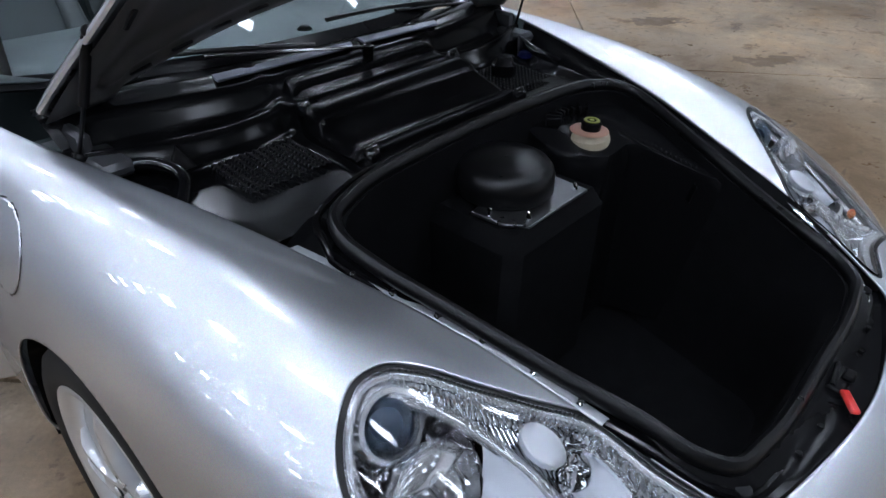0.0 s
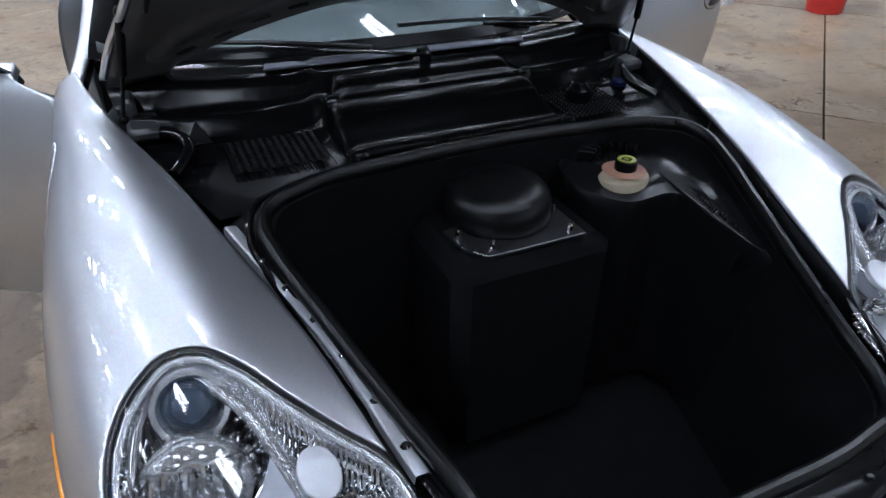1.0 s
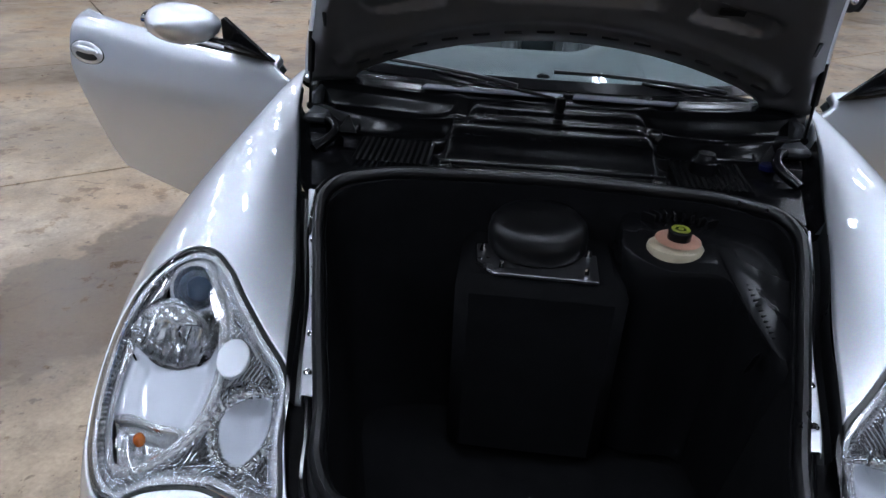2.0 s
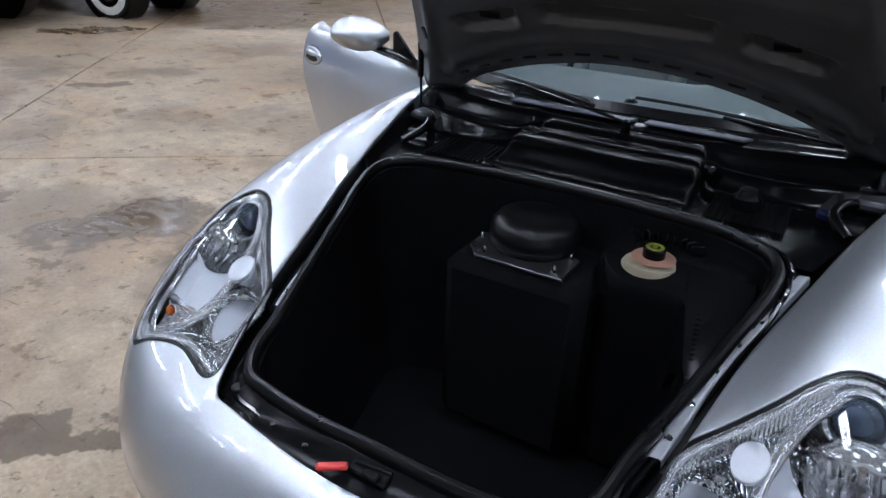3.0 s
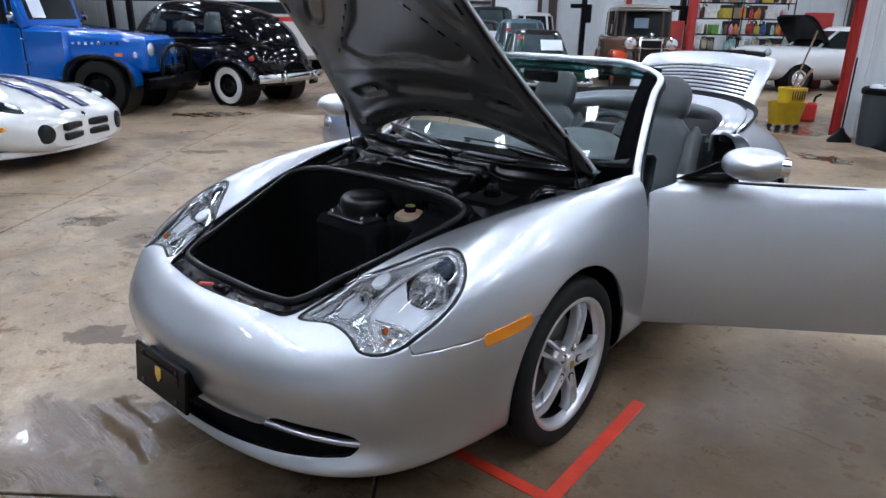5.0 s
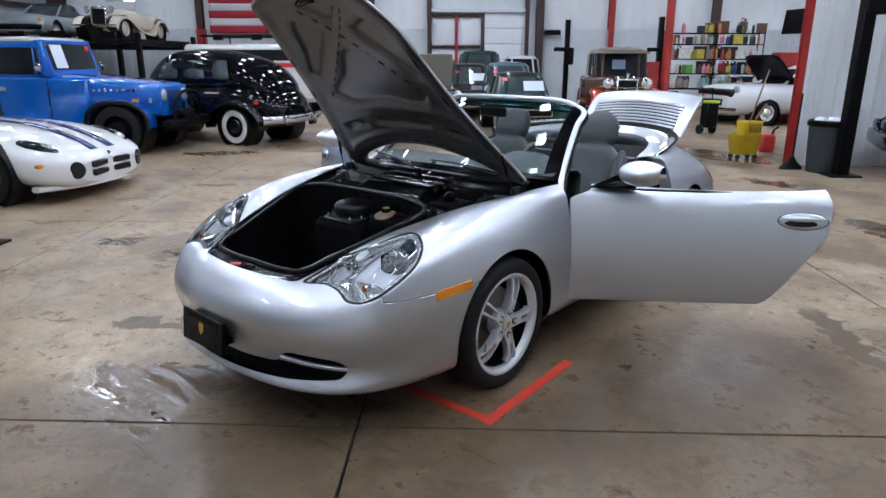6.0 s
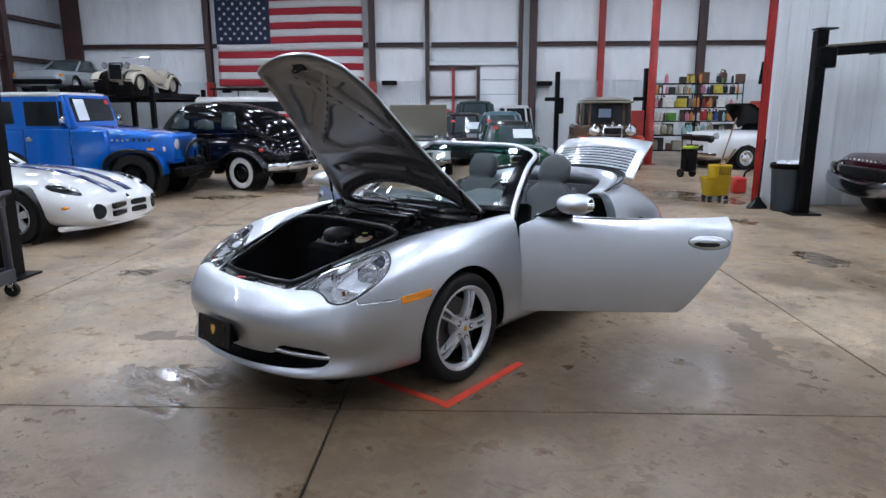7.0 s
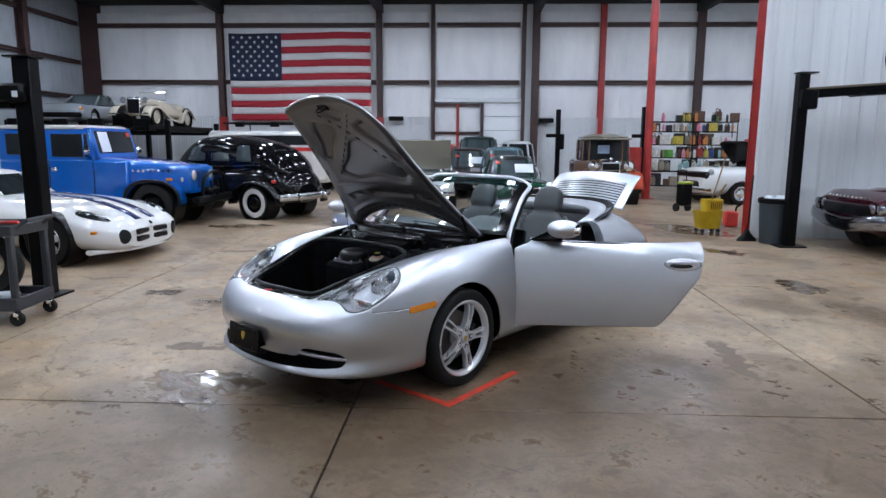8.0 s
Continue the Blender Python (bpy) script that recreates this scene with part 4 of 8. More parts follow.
# plate holder and crest on the nose
plate = part("plate_holder", Geo().prism([(-0.165, -0.085), (0.165, -0.085), (0.165, 0.066), (-0.165, 0.066)], 0, 0.016, pose(-0.042, -1.098, 0.39, 84, 0, 0), 0.005), black_plastic, car, "black plastic front plate holder")
part("plate_foot", Geo().box((-0.042, -1.07, 0.385), (0.27, 0.09, 0.11), 0.012), black_plastic, plate)
part("crest", Geo().prism([(-0.018, 0.022), (0, 0.027), (0.018, 0.022), (0.017, -0.008), (0, -0.03), (-0.017, -0.008)], 0, 0.004, pose(-0.042, -1.115, 0.395, 84, 0, 0)), gold, plate, "gold shield crest")
for x in (-0.152, 0.068):
    for z in (0.334, 0.436):
        part("screw_hole", Geo().lathe([(0.006, 0.0), (0.006, 0.003), (0.003, 0.0035), (0, 0.001)], 12, pose(x, -1.1145 + 0.105 * (z - 0.39), z, 84, 0, 0)), rubber, plate)

# ---- head lamps ----
def on_skin(x, y, off=0.0):
    i = np.argmin((X - x) ** 2 + (Y - y) ** 2 + np.where(Z < 0.5, 9, 0))
    return P0[i] - N0[i] * off, N0[i]


def aim(place, axis, roll=0.0):
    """A pose whose z axis looks along axis."""
    q = Vector(axis).to_track_quat("Z", "Y").to_matrix().to_4x4()
    return Matrix.Translation(place) @ q @ pose(0, 0, 0, 0, 0, roll)




def ring_line(plan_points, n=110):
    return smooth_path(flat([near_body(*q) for q in plan_points]), n, True)


# the skin's height over the lamp's plane, as a smooth sheet of its own
near_lamp = front_top & (inside(lamp_line, F2) > -0.05)
MID2 = lamp_line.mean(0)


def powers(p):
    a, b = (np.asarray(p) - MID2).T * 5.0
    return np.stack([a**i * b**j for i in range(6) for j in range(6 - i)], 1)


SHEET = np.linalg.lstsq(powers(F2[near_lamp]), P0[near_lamp] @ LN, rcond=None)[0]
lo2, hi2 = lamp_line.min(0) - 0.012, lamp_line.max(0) + 0.012
n_p, n_q = int((hi2[0] - lo2[0]) / 0.0018), int((hi2[1] - lo2[1]) / 0.0036)
G2 = np.stack(np.meshgrid(np.linspace(lo2[0], hi2[0], n_p), np.linspace(lo2[1], hi2[1], n_q), indexing="ij"), -1).reshape(-1, 2)
GTOP = powers(G2) @ SHEET
GQ = [(i * n_q + j, (i + 1) * n_q + j, (i + 1) * n_q + j + 1, i * n_q + j + 1) for i in range(n_p - 1) for j in range(n_q - 1)]
a3 = lambda k: np.r_[G2[k], GTOP[k]]
if np.cross(a3(GQ[0][1]) - a3(GQ[0][0]), a3(GQ[0][2]) - a3(GQ[0][0]))[2] < 0:
    GQ = [q[::-1] for q in GQ]


def sheet(field, depth):
    """The lamp's skin sunk by depth, cut where field is negative."""
    n = GTOP - depth
    return cut(G2[:, :1] * LP + G2[:, 1:] * LQ + n[:, None] * LN, GQ, field)


def sheet_at(x, y, off=0.0):
    """A point under the lamp's skin, by its place in the car's plan."""
    p = flat([near_body(x, y)])
    return (p[:, :1] * LP + p[:, 1:] * LQ + (powers(p) @ SHEET)[:, None] * LN)[0] - LN * off


egg_plan = [(.665, -.466), (.61, -.52), (.572, -.60), (.552, -.68), (.572, -.752), (.625, -.80), (.690, -.795), (.735, -.72), (.752, -.63), (.746, -.53), (.71, -.472)]
fog_plan = [(.456, -.777), (.447, -.73), (.463, -.682), (.508, -.683), (.540, -.72), (.535, -.76), (.508, -.79), (.478, -.795)]
oval = lambda x, y, a, b, n: [(x + a * math.cos(k), y + b * math.sin(k)) for k in np.linspace(0, 2 * math.pi, n)[:-1]]
egg_line, fog_line = ring_line(egg_plan), ring_line(fog_plan)
g_lamp, g_egg, g_fog = inside(lamp_line, G2), inside(egg_line, G2), inside(fog_line, G2)
g_socket = inside(ring_line(oval(.660, -.548, .089, .100, 16)), G2)
g_turn = inside(ring_line([(.592, -.752), (.64, -.742), (.70, -.728), (.735, -.715), (.715, -.77), (.67, -.80), (.62, -.79)]), G2)


def round_angle(line):
    d = G2 - line.mean(0)
    return np.arctan2(d[:, 1], d[:, 0])


ray_dir = np.array([0.06, -0.86, 0.50])
ray_dir /= np.linalg.norm(ray_dir)


satin_ring = surface("bright_lamp_ring", (0.80, 0.82, 0.85), 0.2, 0.9, var=0.04)
bright_bowl = surface("aluminised_bowl", (0.90, 0.91, 0.93), 0.13, 0.92, var=0.04, spread=0.06)


def head_lamp():
    h = new("head_lamp")
    h.parent = car
    tagged(h, "clear headlight with chrome reflectors")
    add = lambda name, shape, mat, label="", parent=h, thick=0.0: part(name, shape, mat, parent, label, thick=thick)
    glass = add("lens_cover", sheet(g_lamp - 0.004, 0.001), lens, "clear lens cover", thick=0.003)
    glass.visible_shadow = False
    add("seal", skin(np.minimum(f_lamp + 0.009, 0.003 - f_lamp), 0.004), rubber, "black rubber seal", thick=0.006)
    add("edge_frame", sheet(np.minimum(g_lamp - 0.002, 0.017 - g_lamp), 0.016 - 0.006 * np.clip(1 - np.abs(g_lamp - 0.009) / 0.007, 0, 1) ** 0.5), satin_ring, "bright chrome frame of the lamp")
    saw = np.abs((G2[:, 0] / 0.0072) % 1.0 - 0.5) * 2
    depth = 0.022 + 0.024 * step(0.012, 0.04, g_lamp) + 0.0024 * saw
    add("housing", sheet(np.minimum.reduce([g_lamp - 0.012, 0.004 - g_egg, 0.004 - g_fog]), depth), ribs, "ribbed chrome housing")
    add("bowl", sheet(np.minimum.reduce([g_egg, -g_socket, -g_turn]), 0.046 + 0.032 * step(0.0, 0.05, g_egg)), satin, "satin silver bowl")
    beads = np.sin(round_angle(egg_line) * 64) * 0.0012
    add("bezel", sheet(0.012 - np.abs(g_egg), 0.047 - 0.016 * np.sqrt(np.clip(1 - (g_egg / 0.012) ** 2, 0, 1)) + beads * (g_egg < 0)), bright_bowl, "beaded chrome bezel")
    add("turn_reflector", sheet(np.minimum(g_turn, g_egg - 0.008), 0.050 + 0.03 * step(0.0, 0.03, g_turn)), bright_bowl, "chrome turn signal reflector")
    add("turn_edge", sheet(0.004 - np.abs(g_turn), 0.046), satin_ring, "bright edge of the turn signal")
    c, n = on_skin(.523, -.634, 0.006)
    add("washer_cap", Geo().lathe([(0.026, -0.01), (0.0265, 0.0), (0.025, 0.0015), (0.012, 0.002), (0, 0.002)], 32, aim(c, n) @ Matrix.Diagonal((1.0, 1.32, 1, 1))), silver, "oval painted washer cap")
    add("fog_bowl", sheet(g_fog, 0.046 + 0.026 * step(0.0, 0.04, g_fog)), satin, "satin fog lamp bowl")
    beads = np.sin(round_angle(fog_line) * 34) * 0.0018
    add("fog_rim", sheet(0.009 - np.abs(g_fog), 0.046 - 0.012 * np.sqrt(np.clip(1 - (g_fog / 0.009) ** 2, 0, 1)) + beads), lamp_chrome, "beaded chrome fog lamp rim")
    c = np.array((.498, -.672, .694))
    fog = add("fog_lens", Geo().lathe([(0.026, -0.02), (0.026, 0.006), (0.02, 0.014), (0.01, 0.018), (0, 0.019)], 24, aim(c, ray_dir)), lens, "small round fog lens")
    add("fog_back", Geo().lathe([(0.027, 0.0), (0.022, -0.014), (0.01, -0.022), (0, -0.024)], 24, aim(c, ray_dir)), lamp_chrome, "", fog)
    # fine teeth inside the lamp's edge
    teeth = [Geo(), Geo()]
    for k in range(220):
        p = lamp_line[int(k * len(lamp_line) / 220)]
        d = lamp_line.mean(0) - p
        d /= np.linalg.norm(d)
        q = (p + d * 0.021)[None]
        at = (q[:, :1] * LP + q[:, 1:] * LQ + (powers(q) @ SHEET)[:, None] * LN)[0] - LN * 0.020
        inw = d[0] * LP + d[1] * LQ
        side = np.cross(LN, inw)
        mm = Matrix(((inw[0], side[0], LN[0], at[0]), (inw[1], side[1], LN[1], at[1]), (inw[2], side[2], LN[2], at[2]), (0, 0, 0, 1)))
        teeth[k >= 110].box((0, 0, 0), (0.010, 0.0022, 0.008), 0.0008, mm)
    for t in teeth:
        add("edge_ribs", t, satin_ring, "fine chrome edge ribs")
    # chrome well round the two main lamps
    waves = 0.006 * np.sin(round_angle(ring_line(oval(.660, -.548, .089, .100, 16))) * 17)
    add("reflector_well", sheet(g_socket + 0.002, 0.074 + 0.05 * step(0.0, 0.04, g_socket) + waves * step(0.0, 0.02, g_socket)), lamp_chrome, "deep faceted chrome well")
    c = np.array((.654, -.478, .764))
    m = aim(c, ray_dir)
    pr = add("projector_ring", Geo().lathe([(0.044, -0.05), (0.053, -0.016), (0.054, -0.002), (0.050, 0.008), (0.043, 0.009), (0.037, 0.001), (0.036, -0.006)], 40, m), satin_ring, "chrome projector ring")
    add("projector_lens", Geo().lathe([(0.037, -0.004), (0.034, 0.010), (0.026, 0.021), (0.014, 0.028), (0, 0.030)], 32, m), dark_lens, "dark blue projector glass", pr)
    c = np.array((.667, -.572, .716))
    m = aim(c, ray_dir)
    hb = add("main_reflector", Geo().lathe([(0.070, 0.004), (0.066, -0.016), (0.053, -0.04), (0.03, -0.052), (0, -0.056)], 10, m), bright_bowl, "round chrome main reflector")
    for k in range(7):
        x = -0.051 + 0.017 * k
        y = math.sqrt(0.066**2 - x * x)
        add("flute", Geo().tube([(x, -0.9 * y + 0.02, -0.03 + 0.3 * y), (x + 0.004, 0, -0.046 + 0.5 * x * x / 0.07), (x, 0.35 * y, -0.036)], 0.0045, 6, m=m, flat=0.5), lamp_chrome, "", hb)
    visor = [[(0.067 * math.cos(q) * k, 0.030 + (0.067 * math.sin(q) - 0.030) * k, 0.004 + 0.016 * (1 - k * k)) for k in (0.05, 0.35, 0.7, 1.0)] for q in np.linspace(0.47, math.pi - 0.47, 18)]
    add("visor", Geo().grid(visor, m=m), bright_bowl, "chrome shade over the lens", hb, 0.002)
    add("lens_rim", Geo().tube([(0.0715 * math.cos(q), 0.0715 * math.sin(q), 0.003) for q in np.linspace(-2.9, -0.5, 30)], 0.0035, 8, m=m), black_gloss, "black rim under the lens", hb)
    add("main_lens", Geo().lathe([(0.071, -0.004), (0.073, 0.003), (0.066, 0.010), (0.045, 0.017), (0.02, 0.020), (0, 0.021)], 40, m), lens, "clear round lens", hb).visible_shadow = False
    c = sheet_at(.655, -.766, 0.042)
    add("turn_bulb", Geo().ball(c, (0.010, 0.010, 0.014), 12), bulb_amber, "amber bulb")
    return h


lamp_l = head_lamp()
lamp_r = new("head_lamp")
lamp_r.parent = car
tagged(lamp_r, lamp_l["label"])
made = {lamp_l: lamp_r}
for o in lamp_l.children_recursive:
    me = o.data.copy()
    me.transform(Matrix.Diagonal((-1, 1, 1, 1)))
    me.flip_normals()
    q = new(o.name.split(".")[0], me)
    q.parent = made[o.parent]
    q.visible_shadow = o.visible_shadow
    if "label" in o:
        q["label"] = o["label"]
    for md in o.modifiers:
        mm = q.modifiers.new(md.name, "SOLIDIFY")
        mm.thickness, mm.offset = md.thickness, md.offset
    made[o] = q

# ---- luggage bay, gutters and cowl ----
half = np.array([(0, -.850, .654), (.24, -.842, .656), (.312, -.826, .66), (.342, -.785, .672), (.362, -.70, .698), (.40, -.57, .733), (.446, -.40, .784), (.482, -.26, .826), (.488, -.205, .843),
                 (.468, -.158, .856), (.40, -.128, .866), (.2, -.102, .872), (0, -.094, .873)])
loop_pts = np.vstack([half, half[-2:0:-1] * (-1, 1, 1)])
rim = smooth_path(loop_pts, 140, True)
outer_rim = (lambda c: c + (rim - c) * (1.045, 1.075, 1))(rim.mean(0)) + (0, 0, 0.002)
outer_rim[:, 2] = np.where(rim[:, 1] < -0.2, rim[:, 2] - 0.02, outer_rim[:, 2])
seal = part("trunk_seal", Geo().tube(rim + (0, 0, 0.006), 0.0125, 10, closed=True, flat=1.25), rubber, car, "black rubber seal round the luggage bay")
part("rim_flange", Geo().tube(outer_rim, 0.007, 8, closed=True), black_gloss, car, "black pressed flange round the bay")
cen = rim.mean(0)
inner_rim = cen + (rim - cen) * (0.965, 0.965, 1) - (0, 0, 0.004)
tub_rings = [rim, inner_rim, inner_rim - (0, 0, 0.03)]
for z, k in ((0.60, 0.93), (0.45, 0.9), (0.30, 0.87), (0.27, 0.82)):
    q = cen + (rim - cen) * (k, k, 1)
    w = np.clip((rim[:, 2] - z) / 0.3, 0, 1)
    q[:, 2] = np.minimum(z, rim[:, 2] - 0.06)
    tub_rings.append(q)
g = Geo().grid(np.stack(tub_rings), closed_v=True, flip=False)
base = g.n
last = tub_rings[-1]
g.add(np.vstack([last, [cen * (1, 1, 0) + (0, 0, 0.26)]]), [(i, (i + 1) % 140, 140) for i in range(140)])
part("trunk_tub", g, carpet, car, "black carpeted luggage bay")

inner_line = curve(INNER, np.linspace(0, 7.4, 240))
strip, lockp = [], []
side_n = 60
for y in np.linspace(-0.66, -0.13, side_n):
    x1, z1 = np.interp(y, inner_line[60:, 1], inner_line[60:, 0]), np.interp(y, inner_line[60:, 1], inner_line[60:, 2])
    side = half[3:9]
    x0 = np.interp(min(y, -0.19), side[:, 1], side[:, 0]) + 0.012
    z0 = np.interp(y, side[:, 1], side[:, 2])
    x0 = max(x0, x1 - 0.05)
    strip.append([(x1 - 0.022, y, z1 - 0.044), (x1 - 0.024, y, z1 - 0.029), (x1 - 0.027, y, z1 - 0.027), (x1 - 0.043, y, z1 - 0.029), (x1 - 0.046, y, z1 - 0.032), (x1 - 0.048, y, z1 - 0.06)])
    lockp.append([(x1 - 0.001, y, z1 - 0.004), (x1 - 0.005, y, z1 - 0.045), (x1 - 0.013, y, z1 - 0.053), (x1 - 0.024, y, z1 - 0.053)])
both("gutter", Geo().grid(strip, flip=True), surface("gutter_silver", (0.50, 0.52, 0.55), 0.35, 0.5, var=0.15), "silver metal rain gutter with rivets")
both("gutter_channel", Geo().grid(lockp, flip=True), rubber, "black channel beside the gutter")
for one in (1, -1):
    for y in (-.62, -.545, -.46, -.385, -.31, -.24):
        x1, z1 = np.interp(y, inner_line[60:, 1], inner_line[60:, 0]), np.interp(y, inner_line[60:, 1], inner_line[60:, 2])
        part("rivet", Geo().lathe([(0.0075, 0), (0.0075, 0.003), (0.005, 0.006), (0, 0.0068)], 12, pose(one * (x1 - 0.035), y, z1 - 0.028)), chrome, car, "round metal rivet")
dark_strip = []
for y in np.linspace(-0.13, 0.3, 24):
    x1, z1 = np.interp(y, inner_line[60:, 1], inner_line[60:, 0]), np.interp(y, inner_line[60:, 1], inner_line[60:, 2])
    dark_strip.append([(x1 - 0.003, y, z1 - 0.004), (x1 - 0.010, y, z1 - 0.03), (x1 - 0.03, y, z1 - 0.055), (x1 - 0.06, y, z1 - 0.075)])
both("gutter_end", Geo().grid(dark_strip, flip=True), black_plastic, "black gutter end by the cowl")
# dark edge strip between gutter and seal, and the lock panel in front
shelf = []
for y in np.linspace(-0.80, -0.10, 50):
    side = half[2:10]
    x0 = float(np.interp(y, side[:7, 1], side[:7, 0])) if y < -0.175 else 0.468
    z0 = float(np.interp(y, side[:7, 1], side[:7, 2])) if y < -0.175 else 0.857
    x1 = float(np.interp(y, inner_line[:, 1], inner_line[:, 0]))
    z1 = float(np.interp(y, inner_line[:, 1], inner_line[:, 2]))
    shelf.append([(x0 - 0.01, y, z0 - 0.012), (x0 + 0.012, y, z0 - 0.014), (x1 - 0.03, y, z1 - 0.055), (x1 + 0.02, y, z1 - 0.05)])
both("side_ledge", Geo().grid(shelf, flip=True), matt_black, "black ledge beside the luggage bay")
ux = np.linspace(-0.37, 0.37, 41)
rows = []
for x in ux:
    f = abs(x)
    yf, zf = np.interp(f, inner_line[:60, 0], inner_line[:60, 1]), np.interp(f, inner_line[:60, 0], inner_line[:60, 2])
    yb = float(np.interp(f, half[:5, 0], half[:5, 1])) if f < .36 else -0.70
    zb = float(np.interp(f, half[:5, 0], half[:5, 2]))
    rows.append([(x, yf + 0.002, zf - 0.003), (x, yf + 0.008, zf - 0.016), (x, yf + 0.02, zf - 0.018), (x, yb - 0.03, zb - 0.012), (x, yb - 0.013, zb - 0.002), (x, yb + 0.01, zb - 0.006)])
lock = part("lock_panel", Geo().grid(rows, flip=True), black_plastic, car, "black plastic lock panel behind the bumper")
for s in (-1, 1):
    for x, y, r in ((.324, -.848, .012), (.345, -.822, .009), (.20, -.885, .005), (.12, -.893, .005)):
        z = float(np.interp(y, [-.95, -.83], [.640, .648]))
        part("hole", Geo().lathe([(0, 0.0), (r, 0.0), (r * 1.1, -0.003)], 14, pose(s * x, y, z + 0.003)), rubber, lock, "dark round hole")
latch = part("latch", Geo().box((0.01, -0.885, 0.645), (0.075, 0.03, 0.014), 0.004).box((0.02, -0.895, 0.655), (0.03, 0.02, 0.012), 0.004).rod((-0.02, -0.88, 0.652), (0.045, -0.872, 0.652), 0.005), steel_black, lock, "black lid latch")
part("latch_handle", Geo().box((0, 0, 0), (0.052, 0.017, 0.010), 0.004, pose(-0.045, -0.912, 0.655, 0, 0, 35)), red_plastic, lock, "red release handle")

# things bolted into the luggage bay
blk = Geo().box((-0.015, -0.215, 0.52), (0.35, 0.25, 0.47), 0.03)
console = part("equipment_box", blk, carpet, car, "black carpeted box in the luggage bay")
pl_out = [(-0.155, -0.20), (-0.15, -0.275), (-0.115, -0.318), (0.095, -0.318), (0.098, -0.21), (-0.02, -0.17)]
mount = part("pump_plate", Geo().prism(pl_out, 0.757, 0.765, None, 0.002), surface("dark_plate_steel", (0.10, 0.10, 0.105), 0.3, 0.85, var=0.2), console, "grey metal mounting plate")
part("dome", Geo().lathe([(0.1, 0), (0.106, 0.008), (0.106, 0.036), (0.102, 0.054), (0.090, 0.068), (0.070, 0.076), (0.035, 0.081), (0, 0.082)], 40, pose(-0.028, -0.185, 0.765)), black_satin, console, "round black plastic dome")
for x, y in ((-0.14, -0.235), (0.08, -0.225), (-0.1, -0.3), (0.07, -0.3)):
    part("bolt", Geo().lathe([(0.007, 0), (0.007, 0.006), (0.004, 0.018), (0, 0.019)], 8, pose(x, y, 0.765)), chrome, mount)
cover = smooth_path([(0.16, -0.10), (0.15, -0.24), (0.20, -0.285), (0.34, -0.30), (0.37, -0.40), (0.41, -0.50), (0.445, -0.46), (0.47, -0.26), (0.45, -0.14), (0.33, -0.10)], 60, True)
tops = np.interp(cover[:, 1], [-0.5, -0.40, -0.3, -0.1], [0.735, 0.755, 0.785, 0.83])
low = np.c_[cover, np.full(60, 0.30)]
up = np.c_[cover, tops]
cc = np.array([0.33, -0.23, 0.815])
rings = [low, up - (0, 0, 0.03), up - (0, 0, 0.008) + (cc - up) * (0.02, 0.02, 0), up + (cc - up) * (0.07, 0.07, 0.05), up + (cc - up) * (0.5, 0.5, 0.4)]
g = Geo().grid(np.stack(rings), closed_v=True)
g.add(np.vstack([rings[-1], [cc]]), [(i, (i + 1) % 60, 60) for i in range(60)])
tank_cover = part("tank_cover", g, black_plastic, car, "moulded black plastic tank cover")
for k in range(8):
    q = 2.4 - k * 0.26
    part("rib", Geo().box((0, 0, 0), (0.007, 0.035, 0.02), 0.002, pose(0.262 + 0.082 * math.cos(q), -0.20 + 0.075 * math.sin(q), 0.838, 0, 0, math.degrees(q) - 90)), black_plastic, tank_cover)
for k in range(22):
    part("rib", Geo().box((0, 0, 0), (0.055, 0.004, 0.006), 0.0015, pose(0.376 + 0.0018 * k, -0.16 - 0.0125 * k, 0.814 - 0.0033 * k, -14, 12, 28)), matt_black, tank_cover)
part("tag", Geo().box((0, 0, 0), (0.022, 0.003, 0.045), 0.001, pose(0.365, -0.447, 0.70, 12, 0, 40)), steel_black, tank_cover, "small grey tag")
tank = part("fluid_tank", Geo().lathe([(0.062, -0.05), (0.064, 0.004), (0.060, 0.012), (0.045, 0.018), (0.03, 0.022)], 36, Matrix.Translation((0.254, -0.215, 0.80)) @ pose(0, 0, 0, 0, 0, 20) @ Matrix.Diagonal((1.0, 0.8, 1, 1))), fluid_tank, car, "yellowed translucent fluid tank")
part("tank_top", Geo().lathe([(0.046, 0.0225), (0.034, 0.026), (0.0, 0.027)], 30, pose(0.254, -0.215, 0.80)), fluid_pink, tank, "pinkish tank top")
cap = part("cap", Geo().lathe([(0.022, 0.02), (0.0235, 0.024), (0.0235, 0.041), (0.021, 0.044), (0, 0.044)], 28, pose(0.254, -0.218, 0.803)), black_plastic, tank, "black screw cap")
part("cap_print", Geo().lathe([(0.019, 0.044), (0.018, 0.0455), (0.012, 0.0455), (0.011, 0.044)], 28, pose(0.254, -0.218, 0.8035)).lathe([(0, 0.0455), (0.006, 0.0455), (0.006, 0.044)], 6, pose(0.254, -0.218, 0.8035)), yellow_green, cap, "yellow warning print")
part("floor_grip", Geo().box((0.40, -0.30, 0.34), (0.035, 0.02, 0.012), 0.005), chrome, car, "small metal lashing eye")

